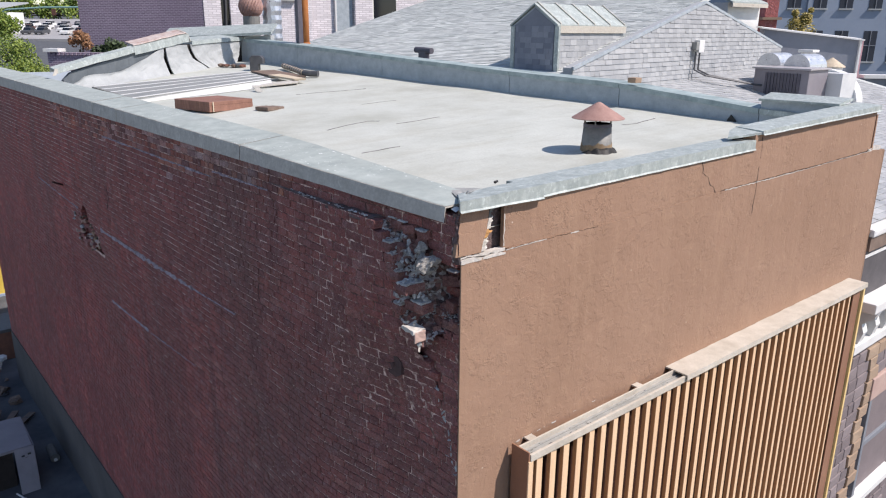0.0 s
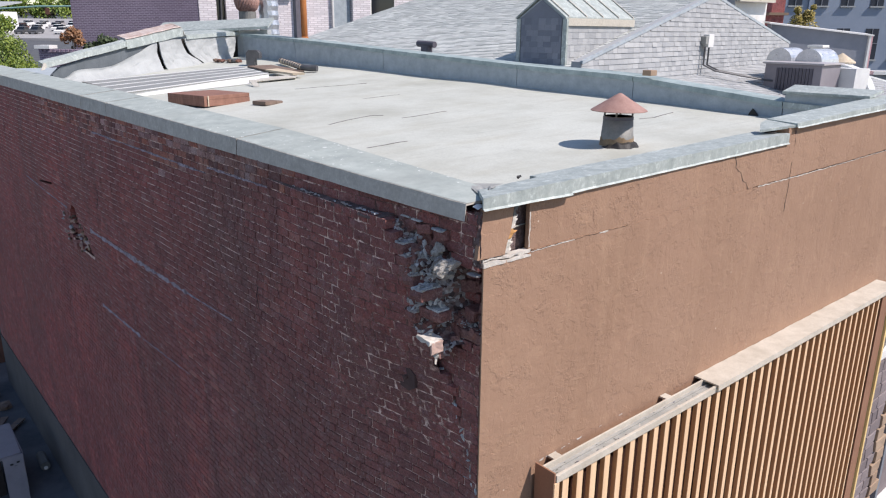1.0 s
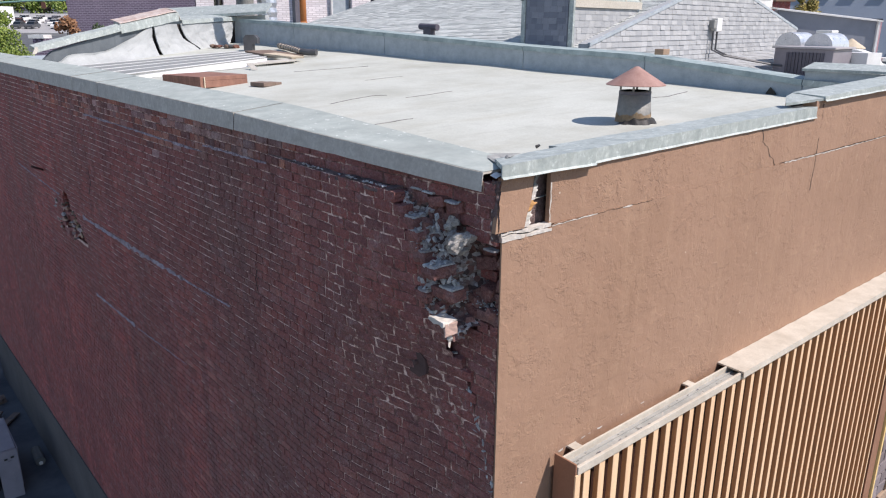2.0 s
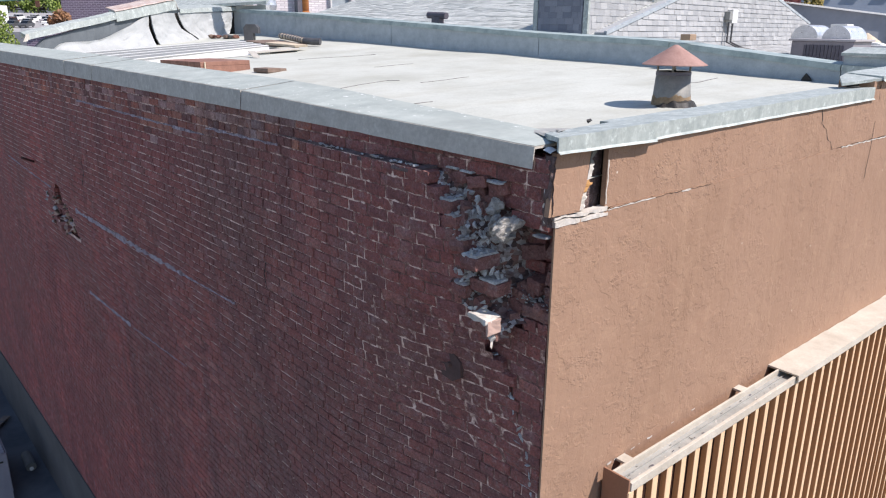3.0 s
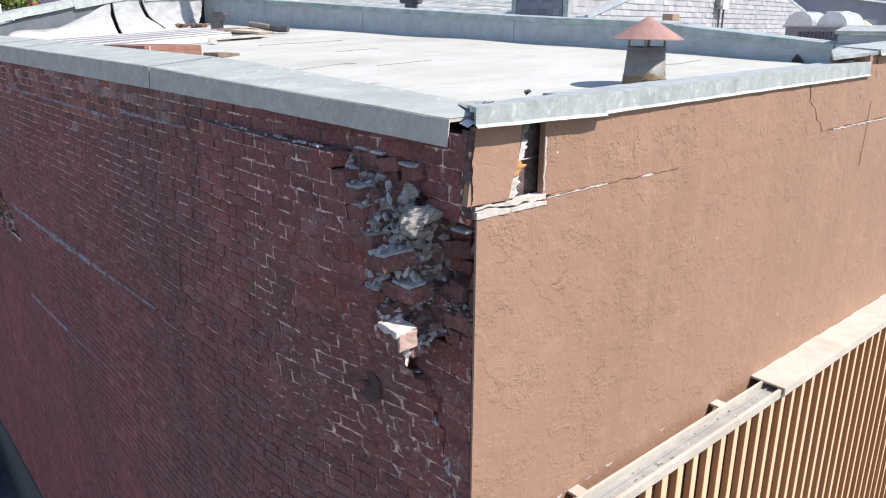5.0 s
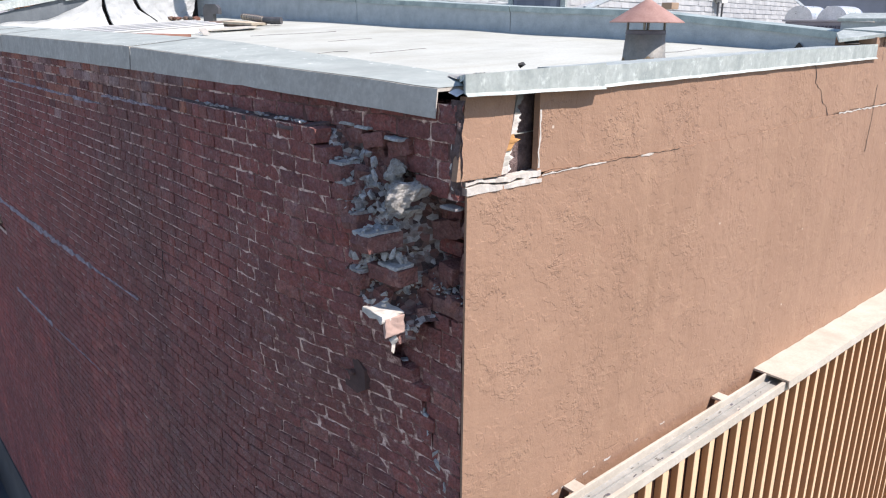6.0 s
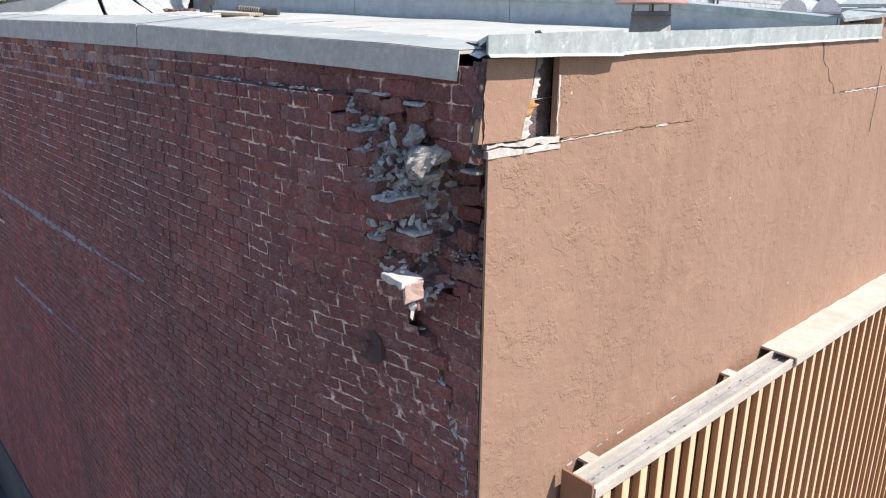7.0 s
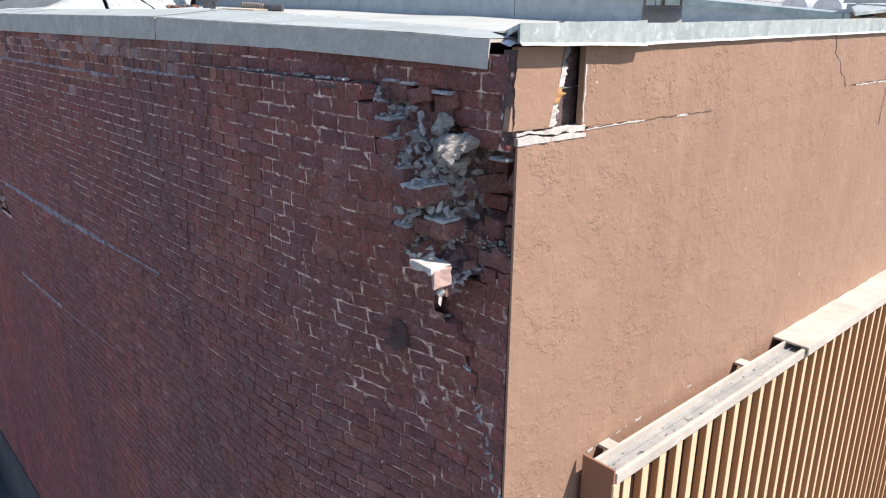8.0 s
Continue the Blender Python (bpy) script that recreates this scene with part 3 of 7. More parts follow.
a, b, z = 0.8, 2.5, 8.29
bm = bmesh.new()
rows = []
for i in range(int((b - a) / 0.06) + 1):
    y = min(b, a + i * 0.06)
    rough = 0.012 * noise.noise(Vector((y * 11, 0, z))) + 0.008 * noise.noise(Vector((y * 27, 3, z)))
    rows.append([bm.verts.new(p) for p in ((bulge(y, z) + 0.004 + rough, y, z - 0.03), (bulge(y, z) + 0.012 + 1.5 * rough, y, z - 0.004 + rough), (between(TOP_FACE, y) + 0.002, y, z + 0.006 + rough), (0.0, y, z - 0.03))])
for p, q in zip(rows, rows[1:]):
    for i in range(4):
        k = (i + 1) % 4
        bm.faces.new((p[i], q[i], q[k], p[k]))
bm.faces.new(rows[0])
bm.faces.new(rows[-1][::-1])
part("mortar_ledge", bm, RUBBLE_DARK, wall_west, "dark mortar on the ledge where the wall has slipped outwards")
bm = box(-0.232, 0.2, 0.06, WALL_END, -0.2, FIRST + 19 * COURSE)
part("plaster_base", bm, ALLEY_PLASTER, wall_west, "grey cement plaster band at the foot of the wall")
part("end_core", box(-0.2, 0.2, WALL_END, WALL_END + 0.02, 0, 8.4), BRICK, wall_west)
for x, y, z, l, h, d, tilt, nod, spin in bricks_near:
    ob = new("brick", BRICK_MESHES[(int(y * 977) + int(z * 613)) % 12])
    ob.matrix_world = pose(x, y, z, tilt, nod, spin) @ Matrix.Diagonal((d, l, h, 1))
    ob.parent = wall_west

# ---- stucco front wall ----
wall_south = thing("wall_south", "brown painted stucco front wall, cracked and split along its top", "wall", "structure")


def sheet_along_x(name, xs, low, high, y_of, thick, material, parent, label=""):
    """An upright sheet facing -y with an uneven lower and upper edge."""
    bm = bmesh.new()
    rows = []
    for x in xs:
        y = y_of(x)
        rows.append([bm.verts.new(p) for p in ((x, y, low(x)), (x, y, high(x)), (x, y + thick, high(x)), (x, y + thick, low(x)))])
    for a, b in zip(rows, rows[1:]):
        for i in range(4):
            j = (i + 1) % 4
            bm.faces.new((a[i], b[i], b[j], a[j]))
    bm.faces.new(rows[0])
    bm.faces.new(rows[-1][::-1])
    return part(name, bm, material, parent, label)


def jag(x, size=0.006, seed=0.0):
    return size * (noise.noise(Vector((x * 7, seed, 0))) + 0.7 * noise.noise(Vector((x * 23, seed, 4))))


FRONT_END = 6.85
LOWER_END = 7.27
CRACK_LINE = [(0.0, 8.142), (0.42, 8.132), (0.8, 8.135), (1.5, 8.13), (2.4, 8.14), (3.2, 8.165), (4.2, 8.175), (5.5, 8.19), (6.9, 8.22)]
crack_z = lambda x: between(CRACK_LINE, x) + jag(x, 0.008)
xs = [i * LOWER_END / 208 for i in range(209)]
sheet_along_x("stucco_lower", xs, lambda x: 0.0, lambda x: crack_z(x) - between([(0, 0.03), (0.4, 0.022), (0.46, 0.002), (1.4, 0.001), (1.6, 0.0006), (3.2, 0.001), (3.5, 0.005), (6.84, 0.01), (6.88, 0.006), (7.3, 0.03)], x), lambda x: 0.0, 0.012, STUCCO, wall_south)
xs = [0.4 + i * 0.03 for i in range(121)]
back = lambda x: between([(0.4, 0.01), (1.3, 0.004), (2.2, 0.002), (4.2, 0.006)], x)
sheet_along_x("stucco_upper", xs, lambda x: crack_z(x), lambda x: between([(0.4, 8.53), (4.0, 8.585)], x), back, 0.03, STUCCO, wall_south)
xs = [4.01 + i * 0.04 for i in range(72)]
sheet_along_x("stucco_end", xs, lambda x: crack_z(x), lambda x: between([(4.0, 8.645), (6.9, 8.715)], x), lambda x: 0.012, 0.03, STUCCO, wall_south)
part("front_core", box(0.45, FRONT_END, 0.04, 0.3, 0, 8.5), DARK, wall_south)
part("front_core_end", box(4.02, FRONT_END, 0.045, 0.29, 8.5, 8.66), PLASTER, wall_south)
for a, b in ((0, 7.57), (8.06, 8.43)):
    part("corner_core", box(0.1, 0.45, 0.14, 0.3, a, b), BRICK, wall_south)
part("lower_corner_core", box(0.03, 0.45, 0.014, 0.14, 0, 7.57), BRICK, wall_south)
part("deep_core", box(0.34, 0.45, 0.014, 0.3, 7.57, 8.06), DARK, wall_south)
part("end_face", box(FRONT_END - 0.01, FRONT_END + 0.02, 0.0, 0.3, 8.225, 8.66), STUCCO, wall_south)
part("end_face", box(LOWER_END - 0.01, LOWER_END + 0.02, 0.0, 1.5, 0, 8.18), STUCCO, wall_south)
part("shelf_core", box(FRONT_END, LOWER_END - 0.01, 0.014, 1.5, 0, 8.19), PLASTER, wall_south)
sheet_along_x("broken_edge", [6.75 + i * 0.02 for i in range(20)], lambda x: crack_z(x) - 0.012 + jag(x, 0.006, 5), lambda x: crack_z(x) + 0.03 + jag(x, 0.03, 9), lambda x: 0.002 + jag(x, 0.01, 11), 0.05, BROKEN, wall_south, "white broken plaster edge")
# the split-off corner piece
bm = prism([(0.005, 0.02, 8.46), (-0.055, 0.0, 8.155), (0.18, 0.0, 8.15), (0.2, 0.004, 8.22), (0.24, 0.01, 8.3), (0.275, 0.02, 8.46)], (0, 0.03, 0))
part("split_corner_piece", bm, STUCCO, wall_south, "loose corner piece of stucco leaning outwards")
sheet_along_x("broken_edge", [-0.005 + i * 0.02 for i in range(22)], lambda x: 8.095, lambda x: crack_z(x) - 0.018 + jag(x, 0.012, 3), lambda x: -0.004 + jag(x, 0.008, 7), 0.06, BROKEN, wall_south, "white broken plaster edge")
sheet_along_x("broken_edge", [-0.005 + i * 0.02 for i in range(22)], lambda x: crack_z(x) - 0.011 + jag(x, 0.006, 5), lambda x: crack_z(x) + 0.004 + jag(x, 0.016, 9), lambda x: 0.004 + jag(x, 0.01, 11), 0.05, BROKEN, wall_south, "white broken plaster edge")

# ---- roof ----
PARA_A, PARA_B = Vector((6.294, 0.6, 0)), Vector((5.0, 14.4, 0))
DIAG_A, DIAG_B = Vector((0.25, 12.2, 0)), Vector((5.05, 13.85, 0))


def para_x(y):
    return PARA_A.x + (PARA_B.x - PARA_A.x) * (y - PARA_A.y) / (PARA_B.y - PARA_A.y)


def roof_z(x, y):
    return 8.28 + 0.008 * y + x * (0.022 + 0.005 * y) + 0.012 * noise.noise(Vector((x * 0.8, y * 0.8, 0)))


roof = thing("roof", "flat roof with a patched white coating and lifted seams", "roof", "structure")
bm = bmesh.new()
rows = []
for j in range(70):
    y = 0.06 + j * 0.2
    lo = max(0.0, DIAG_A.x + (y - DIAG_A.y) / (DIAG_B.y - DIAG_A.y) * (DIAG_B.x - DIAG_A.x))
    hi = para_x(y) + 0.05
    rows.append([bm.verts.new((lo + (hi - lo) * i / 40, y, roof_z(lo + (hi - lo) * i / 40, y))) for i in range(41)])
for a, b in zip(rows, rows[1:]):
    for i in range(40):
        bm.faces.new((a[i], a[i + 1], b[i + 1], b[i]))
part("roof_deck", bm, ROOF, roof, smooth=True)
part("back_roof", prism([(0, 12.2, 8.42), (5.05, 13.9, 8.42), (5.05, WALL_END, 8.42), (0, WALL_END, 8.42)], (0, 0, 0.03)), GREY_FELT, roof)

# ---- metal coping of the brick side ----
coping = thing("roof_coping", "dull grey sheet metal coping over the brick wall, sagging at its broken end", "coping", "structure")
TOP = [(0.1, 8.486), (0.6, 8.505), (1.46, 8.523), (3.0, 8.561), (7.8, 8.59), (19.0, 8.61)]
BOTTOM = [(0.1, 8.378), (0.6, 8.395), (1.46, 8.413), (3.0, 8.421), (19.0, 8.419)]
inner = lambda y: between([(0.1, 0.005), (0.9, 0.02), (2.4, 0.05), (20.0, 0.06)], y)
FRONT = [(0.1, -0.05), (0.6, -0.1), (1.46, -0.137), (3.0, -0.172), (19.0, -0.184)]
for n, (a, b) in enumerate(((0.115, 2.99), (3.0, 6.7), (6.708, 7.79), (7.805, 13.0), (13.01, WALL_END + 0.05))):
    bm = bmesh.new()
    tops, rings = [], []
    count = max(4, int((b - a) / 0.12))
    for i in range(count + 1):
        y = a + (b - a) * i / count
        t, l = between(TOP, y) + 0.002 * n + jag(y, 0.002, n), between(BOTTOM, y) + jag(y, 0.003, n + 9)
        x = between(FRONT, y) + jag(y, 0.004, n + 5) - 0.003 * n
        rings.append([bm.verts.new(p) for p in ((x - 0.012, y, l), (x, y, t), (0.3, y, t + inner(y)), (0.3, y, t - 0.07), (0.292, y, t - 0.07), (0.292, y, t + inner(y) - 0.012), (x + 0.004, y, t - 0.012), (x - 0.008, y, l))])
    for p, q in zip(rings, rings[1:]):
        for i in range(8):
            k = (i + 1) % 8
            bm.faces.new((p[i], q[i], q[k], p[k]))
    bm.faces.new(rings[0])
    bm.faces.new(rings[-1][::-1])
    part("coping_sheet", bm, FASCIA, coping)
    bm = bmesh.new()
    rows = []
    for i in range(count + 1):
        y = a + (b - a) * i / count
        t = between(TOP, y) + 0.002 * n + jag(y, 0.002, n) + 0.003
        rows.append([bm.verts.new((between(FRONT, y) + 0.007 - 0.003 * n, y, t)), bm.verts.new((0.3, y, t + inner(y) + 0.001))])
    for p, q in zip(rows, rows[1:]):
        bm.faces.new((p[0], p[1], q[1], q[0]))
    part("coping_paint", bm, FLECKED, coping, "pale worn paint on the top of the sheet")

# ---- metal cap of the stucco side ----
front_cap = thing("front_cap", "galvanised sheet metal cap along the front roof edge, dented near the corner", "coping", "structure")


def cap_piece(x0, x1, z0a, z0b, z1a, z1b, y, depth, material, seed=0, rise=0.015, skew=0.0):
    bm = bmesh.new()
    rings = []
    count = max(4, int((x1 - x0) / 0.1))
    for i in range(count + 1):
        f = i / count
        x = x0 + (x1 - x0) * f
        l, t = z0a + (z0b - z0a) * f + jag(x, 0.003, seed), z1a + (z1b - z1a) * f + jag(x, 0.003, seed + 3)
        yy = y + jag(x, 0.004, seed + 5)
        rings.append([bm.verts.new(p) for p in ((x, yy - 0.014, l - 0.006), (x, yy - 0.002, l + 0.006), (x, yy, t), (x + skew * (1 - f), y + depth, t + rise), (x + skew * (1 - f), y + depth, t + rise - 0.03), (x, yy + 0.01, t - 0.02), (x, yy + 0.008, l + 0.006))])
    for p, q in zip(rings, rings[1:]):
        for i in range(7):
            k = (i + 1) % 7
            bm.faces.new((p[i], p[k], q[k], q[i]))
    bm.faces.new(rings[0])
    bm.faces.new(rings[-1][::-1])
    return part("cap_sheet", bm, material, front_cap)


cap_piece(-0.045, 0.765, 8.474, 8.464, 8.545, 8.562, -0.03, 0.3, GALV, seed=1, rise=-0.03, skew=0.24)
cap_piece(0.745, 3.86, 8.466, 8.514, 8.55, 8.606, 0.0, 0.34, GALV, seed=2, rise=-0.02)
part("cap_tip", prism([(3.97, -0.02, 8.655), (3.97, 0.28, 8.68), (3.82, 0.27, 8.655), (3.6, 0.16, 8.615)], (0, 0, 0.022)), GALV, front_cap, "bent pointed end of the sheet")
part("end_block", box(3.87, 4.02, 0.015, 0.29, 8.45, 8.65), STUCCO, wall_south)
cap_piece(3.95, FRONT_END + 0.03, 8.652, 8.71, 8.69, 8.775, -0.02, 0.3, GALV, seed=4)

# ---- parapets ----
para = thing("back_parapet", "grey felted parapet with a weathered teal metal cap at the back of the roof", "parapet", "structure")
PARA_TOP = [(0.0, 8.62), (1.2, 8.67), (2.1, 8.76), (3.4, 8.89), (5.43, 8.96), (8.69, 9.125), (11.43, 9.27), (13.8, 9.37)]
along = (PARA_B - PARA_A).normalized()
out = Vector((along.y, -along.x, 0))
for n, (a, b) in enumerate(((0.2, 1.2), (1.21, 3.3), (3.31, 5.42), (5.43, 8.7), (8.71, 11.6), (11.61, 13.9))):
    bm, cap = bmesh.new(), bmesh.new()
    r1, r2 = [], []
    for i in range(9):
        y = a + (b - a) * i / 8
        p = Vector((para_x(y), y, 0))
        t = between(PARA_TOP, y) - 0.035
        r1.append([bm.verts.new(q) for q in (p + Vector((0, 0, 7.9)), p + Vector((0, 0, t)), p + out * 0.28 + Vector((0, 0, t)), p + out * 0.28 + Vector((0, 0, 7.9)))])
        c = t + 0.035 + jag(y, 0.006, n)
        r2.append([cap.verts.new(q) for q in (p - out * 0.03 + Vector((0, 0, c - 0.07)), p - out * 0.025 + Vector((0, 0, c)), p + out * 0.31 + Vector((0, 0, c + 0.015)), p + out * 0.31 + Vector((0, 0, c - 0.06)), p + out * 0.3 + Vector((0, 0, c - 0.06)), p - out * 0.012 + Vector((0, 0, c - 0.07)))])
    for bmx, rr in ((bm, r1), (cap, r2)):
        m = len(rr[0])
        for p, q in zip(rr, rr[1:]):
            for i in range(m):
                k = (i + 1) % m
                bmx.faces.new((p[i], p[k], q[k], q[i]))
        bmx.faces.new(rr[0])
        bmx.faces.new(rr[-1][::-1])
    part("parapet_panel", bm, GREY_FELT, para)
    part("parapet_cap", cap, TEAL_CAP if n else GALV, para)

side = thing("side_parapet", "collapsed parapet with white membrane, torn open, under bent metal flashing", "parapet", "structure")
DIAG_TOP = [(0.0, 8.6), (0.06, 8.86), (0.33, 9.16), (0.615, 9.34), (0.63, 9.3), (1.0, 9.36)]


# shares of its length, with the sag towards the brick side
DIAG_RUN = [(-0.05, -0.02), (0.0, 0.027), (0.333, 0.377), (0.483, 0.529), (0.622, 0.6625), (0.73, 0.758), (1.0, 1.0), (1.05, 1.05)]
DIAG_SAG = [(0.0, 0.1), (0.333, 0.05), (0.483, 0.027), (0.622, 0.02), (1.0, 0.0)]


def diag(f, z, off=0.0):
    way = DIAG_B - DIAG_A
    z -= between(DIAG_SAG, f)
    f = between(DIAG_RUN, f)
    nrm = Vector((way.y, -way.x, 0)).normalized()
    p = DIAG_A + way * f + nrm * off
    return Vector((p.x, p.y, z))


def diag_sheet(name, f0, f1, low, high, off, thick, material, steps=14, label=""):
    bm = bmesh.new()
    rr = []
    for i in range(steps + 1):
        f = f0 + (f1 - f0) * i / steps
        a, b = low(f), high(f)
        rr.append([bm.verts.new(q) for q in (diag(f, a, off(f) + 0.1 * jag(f * 3, 1.0, 2)), diag(f, b, off(f) * 0.3), diag(f, b, off(f) * 0.3 - thick), diag(f, a, off(f) - thick))])
    for p, q in zip(rr, rr[1:]):
        for i in range(4):
            k = (i + 1) % 4
            bm.faces.new((p[i], p[k], q[k], q[i]))
    bm.faces.new(rr[0])
    bm.faces.new(rr[-1][::-1])
    return part(name, bm, material, side, label)


dz = lambda f: between(DIAG_TOP, f)
DRAPE = [(0.0, 8.55), (0.08, 8.66), (0.11, 8.76), (0.15, 8.785), (0.25, 8.785), (0.28, 8.82), (0.32, 8.905), (0.35, 8.95), (0.42, 9.1), (0.46, 9.2), (0.5, 9.25)]


def hung_sheet(name, left, right, high, foot, label="", seed=0, material=None):
    """A hanging membrane: torn side edges given by height, curving out onto the roof at its foot."""
    bm = bmesh.new()
    across, up = 22, 12
    rows = []
    for back in (0.0, 0.03):
        for k in range(up + 1):
            row = []
            for i in range(across + 1):
                zz = 8.7 + 0.55 * k / up
                f = between(left, zz) + (between(right, zz) - between(left, zz)) * i / across
                at = diag(f, 0, foot)
                base = roof_z(max(0.0, at.x), at.y) - 0.03 + between(DIAG_SAG, f)
                top = high(f)
                q = k / up
                z = base + (top - base) * q
                fold = 0.05 * noise.noise(Vector((f * 26, q * 3, seed))) + 0.022 * noise.noise(Vector((f * 70, q * 7, seed)))
                off = 0.035 + foot * (1 - q) ** 2.2 + fold * (1 - 0.7 * q) - back
                row.append(bm.verts.new(diag(f, z, off)))
            rows.append(row)
    half = up + 1
    for k in range(up):
        for i in range(across):
            bm.faces.new((rows[k][i], rows[k][i + 1], rows[k + 1][i + 1], rows[k + 1][i]))
            a, b = rows[half + k], rows[half + k + 1]
            bm.faces.new((a[i], b[i], b[i + 1], a[i + 1]))
        for i in (0, across):
            bm.faces.new((rows[k][i], rows[k + 1][i], rows[half + k + 1][i], rows[half + k][i]))
    for i in range(across):
        bm.faces.new((rows[up][i], rows[up][i + 1], rows[half + up][i + 1], rows[half + up][i]))
    return part(name, bm, material or MEMBRANE, side, label, smooth=False)


diag_sheet("parapet_face", 0.03, 0.47, lambda f: 8.3, lambda f: dz(f) - 0.01, lambda f: 0.0, 0.08, SHADED_BOARD)
hung_sheet("draped_membrane", [(8.7, 0.0), (9.3, 0.0)], [(8.68, 0.466), (8.88, 0.468), (9.25, 0.482)], lambda f: between(DRAPE, f) + jag(f * 5, 0.012, 8), 0.3, "white membrane slumped from the parapet", 1)
hung_sheet("torn_membrane", [(8.68, 0.497), (8.88, 0.49), (9.25, 0.49)], [(8.75, 0.7), (8.83, 0.682), (8.96, 0.632), (9.2, 0.612), (9.3, 0.61)], lambda f: 9.27, 0.2, "torn white membrane", 2)
hung_sheet("white_membrane", [(8.75, 0.715), (8.83, 0.694), (8.96, 0.652), (9.2, 0.634), (9.3, 0.63)], [(8.68, 0.895), (8.9, 0.945), (9.3, 0.972)], lambda f: 9.285 + 0.05 * (f - 0.63), 0.13, "white membrane", 3)
diag_sheet("parapet_core", 0.1, 1.02, lambda f: 8.0, lambda f: min(9.3, dz(f) - 0.04), lambda f: -0.05, 0.3, DARK)


def diag_cap(f0, f1, za, zb, wide, thick, material, off=0.05, label="", rise=0.06):
    bm = bmesh.new()
    rr = []
    for i in range(9):
        f = f0 + (f1 - f0) * i / 8
        z = za + (zb - za) * i / 8 + jag(f * 4, 0.012, 5)
        rr.append([bm.verts.new(q) for q in (diag(f, z - thick, off + 0.01), diag(f, z, off), diag(f, z + rise, off - wide), diag(f, z - thick + rise, off - wide - 0.01), diag(f, z + rise - 0.02, off - wide + 0.02), diag(f, z - 0.02, off - 0.012))])
    for p, q in zip(rr, rr[1:]):
        for i in range(6):
            k = (i + 1) % 6
            bm.faces.new((p[i], p[k], q[k], q[i]))
    bm.faces.new(rr[0])
    bm.faces.new(rr[-1][::-1])
    return part("flashing", bm, material, side, label)


diag_cap(-0.008, 0.333, 8.95, 9.262, 0.13, 0.105, GALV, rise=0.035)
diag_cap(0.334, 0.622, 9.27, 9.5, 0.2, 0.16, GALV)
diag_cap(0.335, 0.615, 9.315, 9.545, 0.26, 0.02, RUST_STAIN, 0.015, "rust-stained flashing lying loose on top")
part("flashing_end", prism([diag(0.6, 9.545, 0.01), diag(0.6, 9.6, -0.24), diag(0.626, 9.55, -0.22), diag(0.638, 9.45, -0.1), diag(0.636, 9.33, 0.03), diag(0.63, 9.37, 0.05), diag(0.622, 9.5, 0.03)], (0.008, 0.004, 0.006)), FASCIA, side, "bent pale end of the flashing")
diag_cap(0.64, 1.01, 9.355, 9.425, 0.45, 0.085, GALV)
part("curled_end", prism([diag(-0.02, 8.82, 0.06), diag(-0.006, 8.83, 0.07), diag(0.004, 8.88, 0.068), diag(0.004, 8.945, 0.06), diag(-0.004, 8.95, 0.056)], (0.004, -0.005, 0)), FASCIA, side, "bent pale end of the flashing")

# ---- ribbed metal screen on the front ----
screen_wall = thing("facade_screen", "cream ribbed metal screen on the stucco front, its cap partly missing", "screen")
SCR_A, SCR_B, SCR_Y, SCR_TOP = 0.55, 6.79, -0.21, 6.5
PITCH = 0.16
DEEP = 0.1
# added sheet behind the ribs, coloured as the shade in the gaps
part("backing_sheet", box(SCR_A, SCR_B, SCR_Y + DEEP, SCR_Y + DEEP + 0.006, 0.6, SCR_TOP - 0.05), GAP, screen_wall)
rib_mesh = None
count = int((SCR_B - SCR_A - 0.3) / PITCH)
for i in range(count):
    x = SCR_A + 0.08 + i * PITCH
    if rib_mesh is None:
        profile = [(0.0, SCR_Y + 0.001), (0.003, SCR_Y - 0.001), (0.084, SCR_Y + 0.014), (0.088, SCR_Y + 0.018), (0.088, SCR_Y + 0.052), (0.0, SCR_Y + 0.04)]
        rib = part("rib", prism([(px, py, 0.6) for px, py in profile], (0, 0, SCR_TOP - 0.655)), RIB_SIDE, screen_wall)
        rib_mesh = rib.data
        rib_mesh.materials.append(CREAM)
        # fronts get the cream, all other faces its shaded copy
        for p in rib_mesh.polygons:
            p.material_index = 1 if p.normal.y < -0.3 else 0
    else:
        rib = new("rib", rib_mesh)
        rib.parent = screen_wall
    rib.location.x = x
    rib.rotation_euler = (0, 0, radians(0.8) * math.sin(i * 2.3))
part("end_panel", box(SCR_A - 0.02, SCR_A - 0.005, SCR_Y - 0.005, -0.03, 0.6, SCR_TOP + 0.03, 0.004), BROWN_PANEL, screen_wall, "brown end panel")
part("corner_trim", box(SCR_A - 0.022, SCR_A + 0.03, SCR_Y - 0.012, SCR_Y, 0.6, SCR_TOP - 0.05, 0.003), CREAM, screen_wall)
part("far_panel", box(SCR_B - 0.24, SCR_B - 0.02, SCR_Y + 0.012, SCR_Y + 0.03, 0.6, SCR_TOP - 0.05, 0.003), BROWN_PANEL, screen_wall, "plain brown end panel")
part("far_trim", box(SCR_B - 0.005, SCR_B + 0.045, SCR_Y - 0.016, SCR_Y + 0.05, 0.6, SCR_TOP - 0.036, 0.003), TRIM, screen_wall, "yellow-cream corner trim")
part("far_side", box(SCR_B + 0.03, SCR_B + 0.05, SCR_Y + 0.05, -0.004, 0.6, SCR_TOP - 0.036), BROWN_PANEL, screen_wall)
part("front_rail", box(SCR_A, 2.7, SCR_Y - 0.012, SCR_Y + 0.012, SCR_TOP - 0.055, SCR_TOP + 0.006, 0.003), CREAM_CAP, screen_wall)
